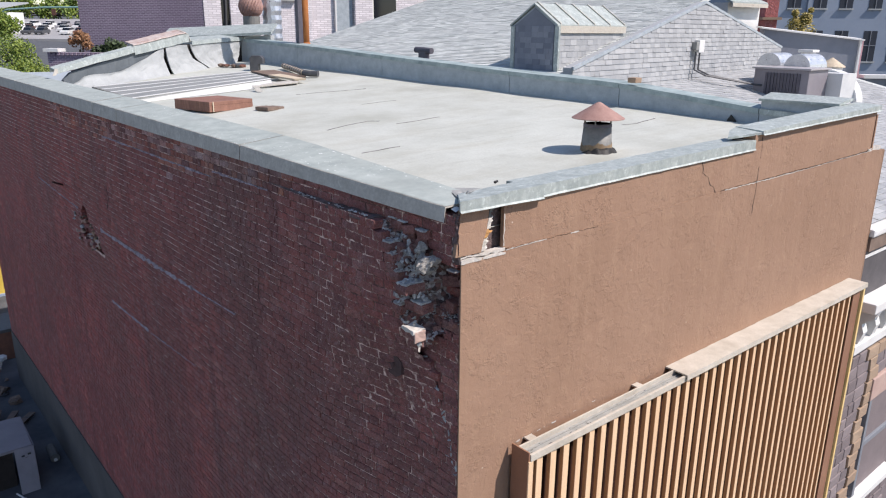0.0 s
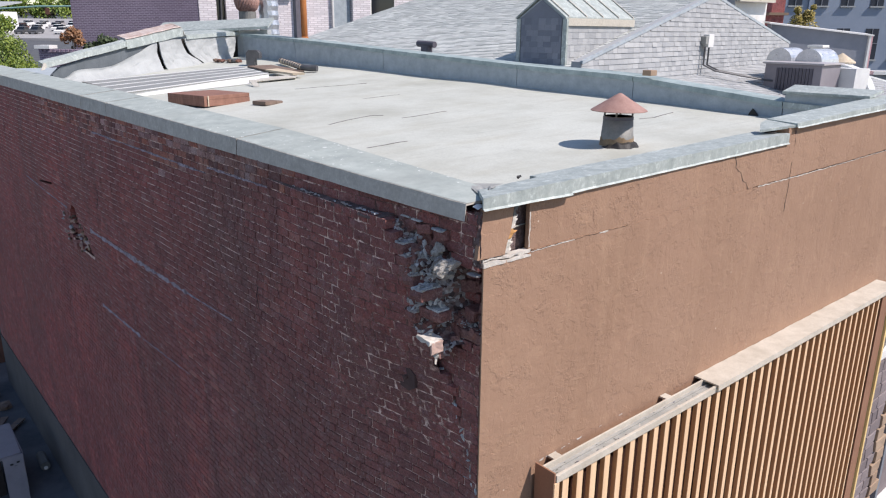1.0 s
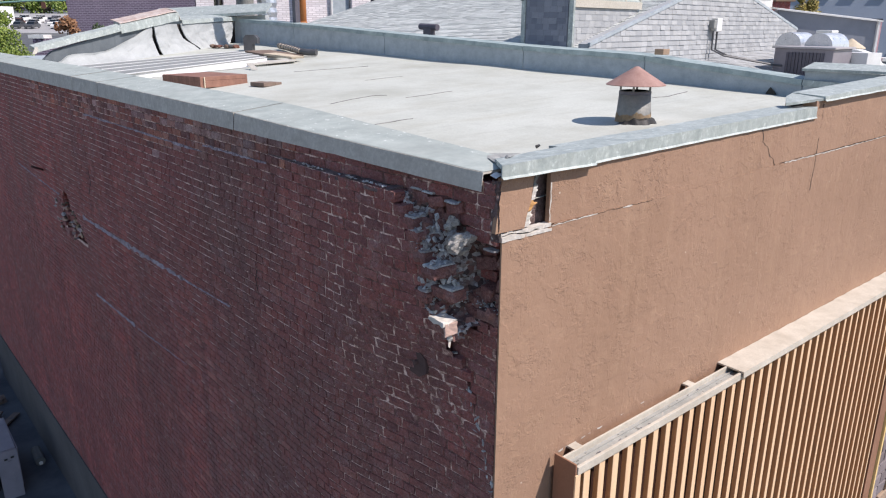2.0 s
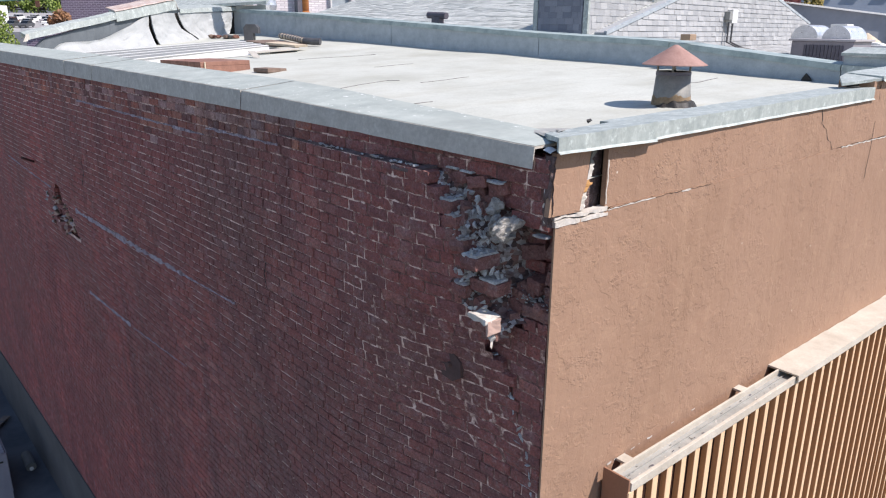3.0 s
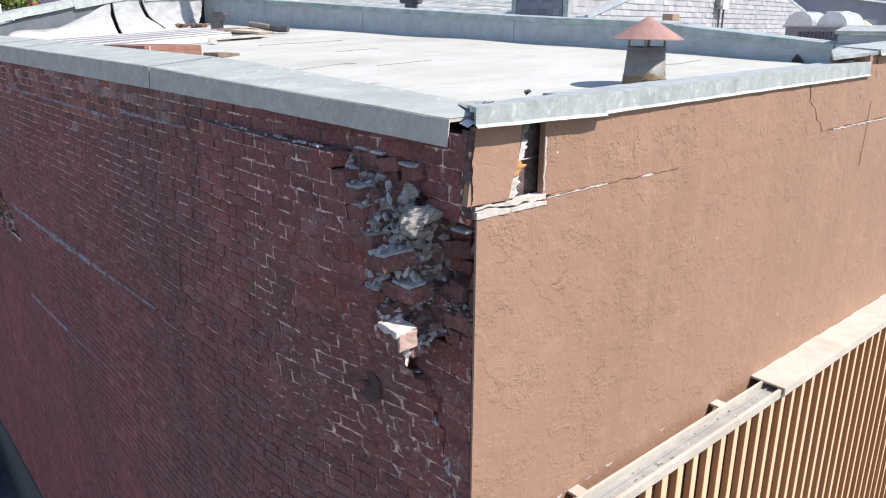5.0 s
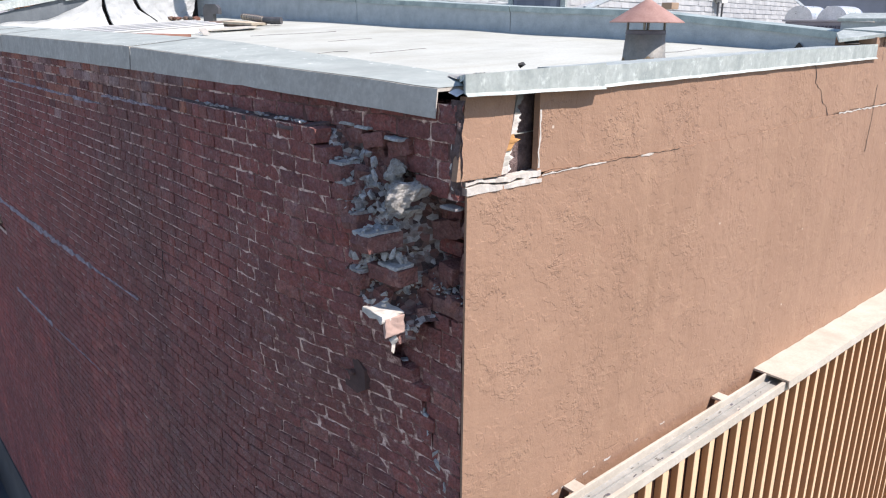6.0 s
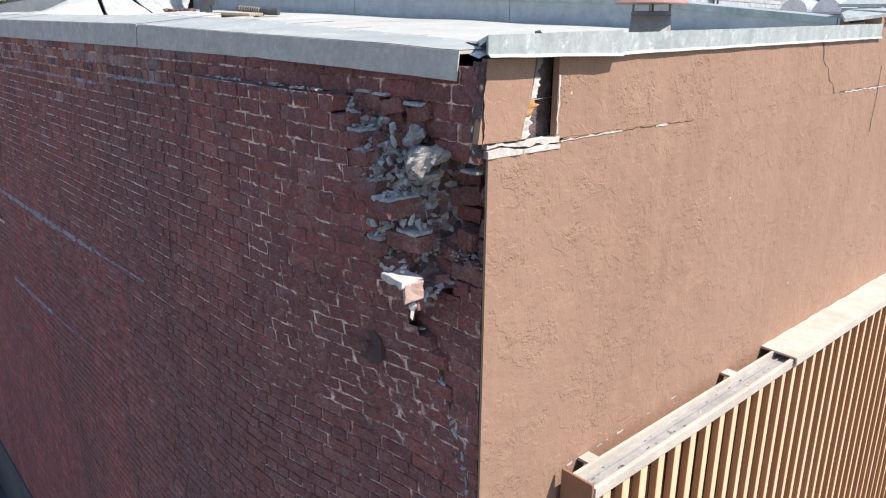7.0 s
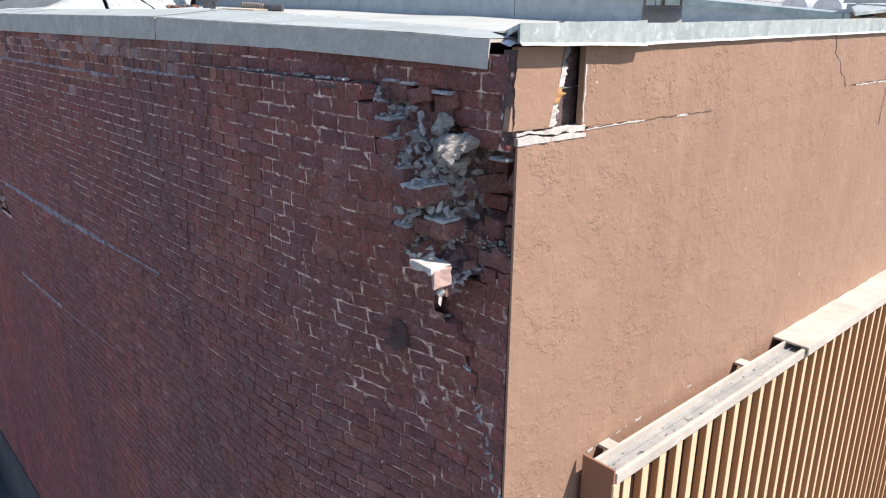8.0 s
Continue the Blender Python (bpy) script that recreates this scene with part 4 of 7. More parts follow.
part("trough", box(SCR_A, 2.82, SCR_Y + 0.006, -0.09, SCR_TOP - 0.05, SCR_TOP - 0.03), CHANNEL, screen_wall, "grey zinc channel")
part("back_rail", box(SCR_A, 2.82, -0.09, -0.075, SCR_TOP - 0.06, SCR_TOP + 0.018, 0.003), CREAM_CAP, screen_wall)
part("rear_frame", box(SCR_A, SCR_B, -0.09, -0.08, 0.6, SCR_TOP - 0.06), BROWN_PANEL, screen_wall)
bm = bmesh.new()
rows = []
for i in range(43):
    x = 2.66 + (SCR_B + 0.06 - 2.66) * i / 42
    z = SCR_TOP + 0.022 + jag(x, 0.003, 21)
    rows.append([bm.verts.new(p) for p in ((x, SCR_Y - 0.034, z - 0.055), (x, SCR_Y - 0.03, z), (x, -0.002 + jag(x, 0.01, 4), z + 0.004), (x, -0.002, z - 0.012), (x, SCR_Y - 0.02, z - 0.012), (x, SCR_Y - 0.026, z - 0.055))])
for p, q in zip(rows, rows[1:]):
    for i in range(6):
        k = (i + 1) % 6
        bm.faces.new((p[i], p[k], q[k], q[i]))
bm.faces.new(rows[0])
bm.faces.new(rows[-1][::-1])
part("cap", bm, CREAM_CAP, screen_wall, "chalky cream cap strip")
for x in (0.69, 2.11):
    part("bracket", box(x, x + 0.085, -0.075, -0.004, SCR_TOP - 0.005, SCR_TOP + 0.012, 0.003), CREAM_CAP, screen_wall)
    part("bracket_web", box(x, x + 0.085, -0.075, -0.068, SCR_TOP - 0.06, SCR_TOP + 0.0), LOUVRE, screen_wall)
rng = random.Random(15)
for n in range(46):
    x = SCR_A + 0.04 + 2.1 * rng.random() ** 1.9
    s = rng.uniform(0.008, 0.022)
    ob = part("grit", rock((s * rng.uniform(1, 3.2), s, 0.006), n + 900, 9), (LOUVRE, PLASTER, BROKEN, PLASTER)[n % 4], screen_wall)
    ob.location = (x, rng.uniform(-0.19, -0.1), SCR_TOP - 0.029)
part("channel_fold", box(SCR_A, 2.8, -0.128, -0.122, SCR_TOP - 0.03, SCR_TOP - 0.018), CHANNEL, screen_wall)

# ---- roof vent ----
vent = thing("roof_vent", "round metal roof vent with a rusty red conical cap", "roof vent", at=(3.15, 1.4, 8.365))
part("pipe", turned([(0.2, 0.0), (0.19, 0.03), (0.165, 0.34)], 32), VENT_PIPE, vent, smooth=True)
# solid ring whose dark colour imitates the shaded gap below the cap
part("dark_collar", turned([(0.171, 0.305), (0.17, 0.335), (0.15, 0.34)], 32), LOUVRE, vent, "dark band round the pipe, coloured as the shade under the cap")
points, faces = [], []
for i in range(49):
    a = 2 * math.pi * i / 48
    top = 0.09 + 0.05 * noise.noise(Vector((math.cos(a) * 2, math.sin(a) * 2, 3))) + 0.02 * noise.noise(Vector((math.cos(a) * 9, math.sin(a) * 9, 1)))
    for z in (0.0, top):
        r = 0.194 - z * 0.078
        points.append((r * math.cos(a), r * math.sin(a), z + 0.02))
faces = [(2 * i, 2 * i + 2, 2 * i + 3, 2 * i + 1) for i in range(48)]
me = bpy.data.meshes.new("rust_stain")
me.from_pydata(points, [], faces)
me.materials.append(YELLOW_RUST)
ob = new("rust_stain", me)
ob.parent = vent
ob["label"] = "yellow-brown rust stain at the foot of the pipe"
part("flange", turned([(0.3, 0.0), (0.29, 0.012), (0.2, 0.03)], 32), ROOF, vent)
part("cap", turned([(0.315, 0.395), (0.315, 0.402), (0.02, 0.575), (0.0, 0.577)], 36), RUST, vent, "rusty red conical cap")
for k in range(4):
    a = 0.5 + k * math.pi / 2
    part("strut", box(0.155 * math.cos(a) - 0.008, 0.155 * math.cos(a) + 0.008, 0.155 * math.sin(a) - 0.008, 0.155 * math.sin(a) + 0.008, 0.33, 0.42), VENT_PIPE, vent)

vent.scale = (0.88, 0.88, 0.94)

# ---- neighbouring shingled building ----
P_DIR, N_DIR = Vector((0.99, 0.138, 0)), Vector((0.138, -0.99, 0))
shingled = thing("shingled_building", "grey shingled building with gables and a dormer behind the roof", "building")


def shingles(name, origin, u, v, width, height, span, tile, row, material, parent, lift=0.012, seed=1):
    """Overlapping shingles over a plane: u runs along a row, v up the slope, span gives a row's two ends."""
    pts, fcs = [], []
    r = random.Random(seed)
    u, v = Vector(u).normalized(), Vector(v).normalized()
    n = u.cross(v).normalized()
    for j in range(int(height / row)):
        first, last = span(j * row, (j + 1) * row)
        first, last = max(0.0, first), min(width, last)
        a = first - r.random() * tile
        while a < last:
            w = tile * r.uniform(0.75, 1.3)
            a0, a1 = max(first, a), min(last, a + w)
            if a1 - a0 > 0.012:
                o = Vector(origin) + u * a0 + v * (j * row - 0.004)
                w = a1 - a0
                g, h, k = w - 0.005, row * 1.12, lift * r.uniform(0.7, 1.4)
                i = len(pts)
                pts.extend(tuple(p) for p in (o, o + u * g, o + u * g + n * k, o + n * k, o + v * h + u * g + n * 0.002, o + v * h + n * 0.002))
                fcs.extend(((i, i + 1, i + 2, i + 3), (i + 3, i + 2, i + 4, i + 5)))
            a = max(a, a0) + w if a1 - a0 > 0.012 else a + w
    me = bpy.data.meshes.new(name)
    me.from_pydata(pts, [], fcs)
    me.materials.append(material)
    ob = new(name, me)
    ob.parent = parent
    return tagged(ob, kind="stuff")


SLOPE = 0.26
row_dir = Vector((0.138, -0.99, 0)).normalized()
up_dir = Vector((0.99, 0.138, SLOPE)).normalized()
# main roof plane: passes over (7.35, 1.97, 8.55)
base = Vector((7.35, 1.97, 8.68)) - row_dir * 13.2  # the gable end at y = 15
part("main_roof", prism([base - up_dir * 0.2, base + row_dir * 9.6 - up_dir * 0.2, base + row_dir * 9.6 + up_dir * 9, base + up_dir * 9], (0, 0, -0.1)), SHINGLE, shingled)
shingles("roof_shingles", base + Vector((0, 0, 0.003)) - up_dir * 0.2, row_dir, up_dir, 9.6, 9.0, lambda b, c: (0, 99), 0.2, 0.105, SHINGLE, shingled)

# wing with the gable
G0, APEX, G1 = Vector((7.45, 5.43, 8.97)), Vector((12.93, 6.2, 10.29)), Vector((18.5, 6.98, 9.22))
gable = [Vector((7.45, 5.43, 7.5)), G0, APEX, G1, Vector((18.5, 6.98, 7.5))]
part("gable_wall", prism(gable, -N_DIR * 0.2), WALL_SHINGLE, shingled)


def under_gable(b, c):
    z = 8.4 + (b + c) / 2 + 0.02
    return (z - 8.97) / 0.2409 / 0.99, (12.93 - 7.45 + (10.29 - z) / 0.1921) / 0.99


shingles("gable_shingles", Vector((7.45, 5.43, 8.4)) + N_DIR * 0.006, P_DIR, (0, 0, 1), 11.1, 1.84, under_gable, 0.2, 0.1, WALL_SHINGLE, shingled, 0.014, 5)
for a, b in ((G0, APEX), (APEX, G1)):
    part("rake_board", prism([a + N_DIR * 0.03 + Vector((0, 0, -0.04)), b + N_DIR * 0.03 + Vector((0, 0, -0.04)), b + N_DIR * 0.03 + Vector((0, 0, 0.02)), a + N_DIR * 0.03 + Vector((0, 0, 0.02))], -N_DIR * 0.05), GREY_FELT, shingled)
# low roof in front of the gable
part("low_roof", prism([(7.3, 0.2, 7.14), (20, 0.2, 7.14), (20, 7.1, 8.78), (7.3, 5.41, 8.37)], (0, 0, -0.1)), SHINGLE, shingled)
shingles("low_roof_shingles", Vector((7.3, 0.1, 7.125)), (1, 0, 0), Vector((0, 1, 0.237)), 12.3, 7.5, lambda b, c: ((c - 5.72) / 0.128, 99), 0.24, 0.12, WALL_SHINGLE, shingled, 0.014, 8)

# dormer
D0 = Vector((7.58, 5.95, 0))
dormer = part("dormer", prism([Vector((7.5, 7.02, 8.5)), Vector((7.5, 7.02, 9.72)), Vector((7.54, 6.48, 10.07)), Vector((7.58, 5.95, 9.72)), Vector((7.58, 5.95, 8.5))], P_DIR * 2.5), GREY_FELT, shingled, "dormer whose front shingles are coloured darker for shade")
# front in darker, bluer shingles than the side: its shade is painted in
part("dormer_front", prism([Vector((7.494, 6.99, 8.5)), Vector((7.494, 6.99, 9.7)), Vector((7.534, 6.48, 10.03)), Vector((7.574, 5.98, 9.7)), Vector((7.574, 5.98, 8.5))], -P_DIR * 0.006), DARK_SHINGLE, dormer)
shingles("dormer_shingles", Vector((7.49, 7.0, 8.8)) - P_DIR * 0.008, (0.075, -1, 0), (0, 0, 1), 1.05, 0.9, lambda b, c: (0.06, 1.0), 0.15, 0.1, DARK_SHINGLE, dormer, 0.008, 3)
shingles("dormer_side_shingles", D0 + Vector((0, 0, 8.7)) + N_DIR * 0.006, P_DIR, (0, 0, 1), 2.4, 0.9, lambda b, c: (0.05, 99), 0.17, 0.11, WALL_SHINGLE, dormer, 0.008, 4)
for e0 in (Vector((7.53, 5.9, 9.7)), Vector((7.45, 7.07, 9.7))):
    e1 = Vector((7.49, 6.48, 10.09))
    part("dormer_roof", prism([e0, e1, e1 + P_DIR * 2.6, e0 + P_DIR * 2.6], (0, 0, 0.03)), GALV, dormer, "metal dormer roof")
    for k in range(5):
        a, b = e0 + P_DIR * (0.1 + k * 0.6), e1 + P_DIR * (0.1 + k * 0.6)
        part("standing_seam", prism([a, b, b + P_DIR * 0.03, a + P_DIR * 0.03], (0, 0, 0.06)), FASCIA, dormer)
for p, q in ((D0 - P_DIR * 0.03, P_DIR * 0.12), (Vector((7.5, 7.02, 0)) - P_DIR * 0.03, P_DIR * 0.1)):
    part("corner_board", box(p.x, p.x + 0.05, p.y - 0.06, p.y + 0.04, 8.5, 9.7), GALV, dormer)
part("rusty_gutter", prism([D0 + Vector((0, 0, 9.58)) + N_DIR * 0.05, D0 + Vector((0, 0, 9.71)) + N_DIR * 0.06, D0 + Vector((0, 0, 9.71)) + N_DIR * 0.06 + P_DIR * 2.5, D0 + Vector((0, 0, 9.58)) + N_DIR * 0.05 + P_DIR * 2.5], -N_DIR * 0.03), GUTTER_RUST, dormer, "rust-streaked metal gutter")

# ---- ground ----
ground = thing("ground", "dark asphalt ground of the alley and the streets around", "ground", "structure")
bm = bmesh.new()
rows = []
for j in range(61):
    y = -60 + (j / 60) ** 2.2 * 900
    rows.append([bm.verts.new(((i - 20) / 20 * 30 * (1 + j * 0.5), y, max(0.0, (y - 24) * 0.05) if y < 160 else 6.8 + (y - 160) * 0.035)) for i in range(41)])
for a, b in zip(rows, rows[1:]):
    for i in range(40):
        bm.faces.new((a[i], a[i + 1], b[i + 1], b[i]))
part("asphalt", bm, ASPHALT, ground, smooth=True)

# ---- broken corner: loose bricks, mortar and rubble ----
def loose_brick(x, y, z, l=0.2, w=0.095, h=0.06, rx=0, ry=0, rz=0, mesh=0):
    """A whole or broken brick: l along y, w along x, h up, about its centre."""
    ob = new("brick", LOOSE_MESHES[mesh % 12])
    ob.matrix_world = pose(x, y, z, rx, ry, rz) @ Matrix.Diagonal((w, l, h, 1)) @ Matrix.Translation((-0.5, 0, 0))
    ob.parent = wall_west
    return ob


def mortar_lump(x, y, z, size, seed, material=None, rough=0.5, detail=2, name="mortar_lump"):
    big = tuple(v * 1.25 for v in size)
    ob = part(name, rock(big, seed, 11, True) if name == "concrete_lump" else rock(big, seed, 12 + 5 * detail), material or LIME, wall_west)
    ob.matrix_world = pose(x, y, z, (seed * 37) % 25 - 12, (seed * 53) % 25 - 12, (seed * 71) % 90)
    return ob


# torn edge: broken headers stepping down towards the corner, old mortar left on their tops
def pale_block(x0, x1, y0, y1, z0, z1, seed, material=None, rough=0.007, tilt=0.0):
    """A squared block of mortar and brick with crumbled edges."""
    bm = box(x0, x1, y0, y1, z0, z1, 0.006)
    bmesh.ops.subdivide_edges(bm, edges=bm.edges[:], cuts=2, use_grid_fill=True)
    for v in bm.verts:
        p = v.co * 34 + Vector((seed, 0, 0))
        v.co += rough * Vector((noise.noise(p), noise.noise(p + Vector((9, 0, 0))), noise.noise(p + Vector((0, 9, 0)))))
    if tilt:
        bmesh.ops.rotate(bm, verts=bm.verts[:], cent=((x0 + x1) / 2, (y0 + y1) / 2, (z0 + z1) / 2), matrix=Matrix.Rotation(radians(tilt), 3, "X"))
    return part("mortar_block", bm, material or LIME, wall_west, "pale mortar-coated block")


def shard(x, y, z, size, seed, material=None, turn=(0, 0, 0)):
    """A sharp splinter of mortar or brick with flat broken faces."""
    ob = part("rubble_stone", rock(tuple(v * 1.25 for v in size), seed, 9), material or LIME, wall_west)
    ob.matrix_world = pose(x, y, z, *turn)
    return ob


def torn_header(x0, x1, y, top, seed, deep=0.1, cap=0.016, h=0.064):
    """A brick laid into the wall whose broken side shows, with mortar on top."""
    ob = loose_brick((x0 + x1) / 2, y + deep / 2, top - cap - h / 2, deep, x1 - x0, h, seed % 3 - 1, 0, (seed % 5 - 2) * 1.2, seed)
    pale_block(x0 + 0.012, x1, y + 0.008, y + deep - 0.01, top - cap - 0.008, top - 0.003, seed * 2.3, LIME if seed % 2 else DUST_LIME, 0.013)
    r = random.Random(seed + 300)
    for n in range(11):
        k = r.uniform(0.008, 0.024)
        shard(r.uniform(x0 + 0.015, x1), y + r.uniform(0.004, deep * 0.8), top + k * 0.3, (k * r.uniform(1, 2.2), k * r.uniform(1, 1.8), k), seed * 11 + n, LIME if n % 3 else DUST_LIME, (r.uniform(-20, 20), r.uniform(-20, 20), r.uniform(0, 180)))
    return ob


for n, (x0, x1, y, top, deep) in enumerate(((-0.205, -0.09, 0.565, 8.165, 0.12), (-0.205, -0.085, 0.515, 8.09, 0.1), (-0.2, -0.1, 0.52, 8.02, 0.09), (-0.205, -0.05, 0.445, 7.972, 0.12), (-0.26, -0.07, 0.305, 7.92, 0.11), (-0.195, -0.07, 0.45, 7.72, 0.1))):
    torn_header(x0, x1, y, top, n + 3, deep)
for n, (x0, x1, y, top) in enumerate(((-0.17, -0.06, 0.47, 7.9), (-0.16, -0.05, 0.5, 7.83), (-0.15, -0.04, 0.51, 7.76), (-0.13, -0.02, 0.44, 7.65), (-0.1, 0.0, 0.56, 8.05))):
    loose_brick((x0 + x1) / 2, y + 0.05, top - 0.035, 0.1, x1 - x0, 0.066, 0, 0, 2 - n, n + 5)
# upright mortar fragments caught on the torn edge
for n, (x, y, z, a, b, c) in enumerate(((-0.19, 0.48, 7.775, 0.022, 0.03, 0.05), (-0.18, 0.52, 7.77, 0.02, 0.03, 0.03), (-0.13, 0.45, 8.1, 0.03, 0.04, 0.06), (-0.14, 0.42, 8.05, 0.035, 0.035, 0.05), (-0.12, 0.4, 8.0, 0.03, 0.04, 0.045), (-0.15, 0.47, 8.03, 0.03, 0.035, 0.03), (-0.11, 0.44, 8.17, 0.03, 0.05, 0.06), (-0.1, 0.5, 8.2, 0.04, 0.04, 0.045), (-0.13, 0.37, 7.985, 0.03, 0.05, 0.03), (-0.12, 0.33, 7.97, 0.04, 0.05, 0.03), (-0.12, 0.3, 7.99, 0.05, 0.07, 0.035), (-0.14, 0.4, 8.12, 0.025, 0.03, 0.07), (-0.17, 0.55, 8.03, 0.03, 0.04, 0.03))):
    shard(x, y, z, (a, b, c), n + 70, DUST_LIME if n % 3 == 1 else LIME, ((n * 47) % 40 - 20, (n * 31) % 30 - 15, n * 53))
# brick with splinters on it, in the middle of the hollow
loose_brick(-0.1, 0.345, 7.725, 0.2, 0.11, 0.066, -1, -2, 3, 1)
pale_block(-0.148, -0.052, 0.255, 0.38, 7.756, 7.772, 41)
for n, (x, y, z, a, b, c, t) in enumerate(((-0.12, 0.31, 7.815, 0.03, 0.022, 0.075, (12, 25, 30)), (-0.1, 0.29, 7.805, 0.022, 0.03, 0.07, (-18, 10, 80)), (-0.13, 0.35, 7.8, 0.03, 0.03, 0.055, (10, 20, 10)), (-0.08, 0.27, 7.79, 0.03, 0.03, 0.03, (0, 10, 50)), (-0.075, 0.265, 7.835, 0.012, 0.014, 0.06, (20, -25, 0)), (-0.11, 0.37, 7.795, 0.035, 0.04, 0.04, (0, 0, 20)))):
    shard(x, y, z, (a, b, c), n + 300, LIME, t)
# projecting broken bricks with pale mortar; the sun on them is also painted as paler skins
loose_brick(-0.185, 0.29, 7.54, 0.1, 0.085, 0.055, 8, 0, 4, 2)
pale_block(-0.245, -0.13, 0.222, 0.35, 7.57, 7.6, 31, BROKEN, 0.013, 6)
# pink skin: the brick's sunlit end, put in as a paler colour
pale_block(-0.235, -0.135, 0.214, 0.232, 7.505, 7.584, 33, PINK_STONE)
for n, (x, y, z, k) in enumerate(((-0.19, 0.36, 7.61, 0.03), (-0.15, 0.33, 7.615, 0.028), (-0.17, 0.3, 7.607, 0.02), (-0.13, 0.36, 7.63, 0.03), (-0.2, 0.385, 7.605, 0.025))):
    shard(x, y, z, (k * 1.3, k * 1.5, k * 0.8), n + 340, BROKEN, (0, 8, n * 40))
loose_brick(-0.12, 0.28, 7.475, 0.1, 0.1, 0.06, -4, 4, 6, 5)
shard(-0.172, 0.245, 7.475, (0.03, 0.045, 0.05), 351, BROKEN, (15, -10, 20))
shard(-0.176, 0.235, 7.44, (0.022, 0.025, 0.06), 352, BROKEN, (5, 12, 60))
shard(-0.15, 0.26, 7.51, (0.05, 0.05, 0.025), 353, LIME, (0, 0, 20))
pale_block(-0.16, -0.08, 0.22, 0.3, 7.5, 7.515, 35, LIME)
# bricks left standing in the dark of the hollow
for n, (x, y, z, l, w, h, rx, ry, rz) in enumerate(((0.06, 0.345, 7.81, 0.06, 0.09, 0.105, 3, 4, 6), (0.07, 0.21, 7.905, 0.15, 0.1, 0.075, -10, 0, 10), (0.09, 0.09, 7.93, 0.08, 0.09, 0.1, 28, 0, 8), (0.03, 0.155, 7.735, 0.1, 0.1, 0.07, 4, 0, -8), (0.05, 0.06, 7.79, 0.07, 0.09, 0.075, 10, 0, 6), (0.055, 0.06, 7.705, 0.08, 0.1, 0.07, -4, 0, 3), (0.02, 0.25, 7.66, 0.12, 0.1, 0.06, 6, 0, -8), (0.12, 0.28, 8.0, 0.12, 0.09, 0.09, 20, 5, -15), (0.13, 0.42, 7.9, 0.2, 0.1, 0.065, 0, 0, 4), (0.13, 0.4, 7.82, 0.2, 0.1, 0.065, 2, 0, -4), (0.12, 0.3, 7.73, 0.2, 0.1, 0.065, 0, 0, 2), (0.05, 0.42, 7.66, 0.16, 0.1, 0.065, 0, 0, 3))):
    loose_brick(x + 0.05, y, z, l, w, h, rx, ry, rz, n + 4)
# course left on top of the standing strip below the hollow
for n, (y, z) in enumerate(((0.1, 7.605), (0.3, 7.6))):
    loose_brick(0.05, y, z, 0.19, 0.1, 0.062, 1, 0, 2 - 3 * n, n + 3)
# bricks hanging loose above the hollow
pale_block(-0.034, 0.02, 0.03, 0.12, 8.03, 8.044, 77, DUST_LIME, 0.004)
for n, (x, y, z, l, rx, rz) in enumerate(((-0.03, 0.73, 8.268, 0.095, 2, -3), (-0.035, 0.625, 8.262, 0.1, -3, 2), (-0.04, 0.49, 8.255, 0.13, -9, 4), (-0.01, 0.355, 8.235, 0.13, -12, 3), (-0.005, 0.53, 8.19, 0.13, -12, 6), (0.0, 0.39, 8.17, 0.13, -16, 4), (0.02, 0.62, 8.2, 0.1, 4, -4))):
    loose_brick(x, y, z, l, 0.1, 0.06, rx, 0, rz, n + 2)
for n, (y, z) in enumerate(((0.57, 8.3), (0.36, 8.275), (0.68, 8.305))):
    pale_block(-0.085, -0.03, y - 0.05, y + 0.05, z - 0.008, z + 0.005, 80 + n)
# torn masonry inside the hollow
LEFT_EDGE = [(7.38, 0.22), (7.45, 0.28), (7.53, 0.32), (7.57, 0.42), (7.63, 0.51), (7.72, 0.54), (7.79, 0.5), (7.84, 0.44), (7.9, 0.44), (7.96, 0.52), (8.08, 0.6), (8.15, 0.63), (8.27, 0.76)]


def core_x(y, z):
    d = between(LEFT_EDGE, z) - y
    x = -0.15 + 0.19 * smooth_step(0.0, 0.27, d) + 0.3 * math.exp(-(((y - 0.12) / 0.19) ** 2 + ((z - 7.87) / 0.13) ** 2))
    x += 0.05 * smooth_step(8.08, 8.2, z)
    p = Vector((y, z, 0))
    return x + 0.04 * noise.noise(p * 13) + 0.03 * noise.noise(p * 30) + 0.016 * noise.noise(p * 70)


points, faces, index = [], [], {}
for i in range(100):
    for k in range(112):
        y, z = 0.0 + i * 0.008, 7.36 + k * 0.0085
        if not (inside(HOLE, y, z) or inside(HOLE, y - 0.05, z) or inside(HOLE, y, z + 0.03)):
            continue
        quad = []
        for a, b in ((i, k), (i + 1, k), (i + 1, k + 1), (i, k + 1)):
            if (a, b) not in index:
                index[a, b] = len(points)
                yy, zz = a * 0.008, 7.36 + b * 0.0085
                points.append((core_x(yy, zz), yy, zz))
            quad.append(index[a, b])
        faces.append(tuple(quad))
me = bpy.data.meshes.new("torn_core")
me.from_pydata(points, [], faces)
me.materials.append(RUBBLE)
core = new("torn_core", me)
core.parent = wall_west
core["label"] = "torn core of mortar and broken brick"


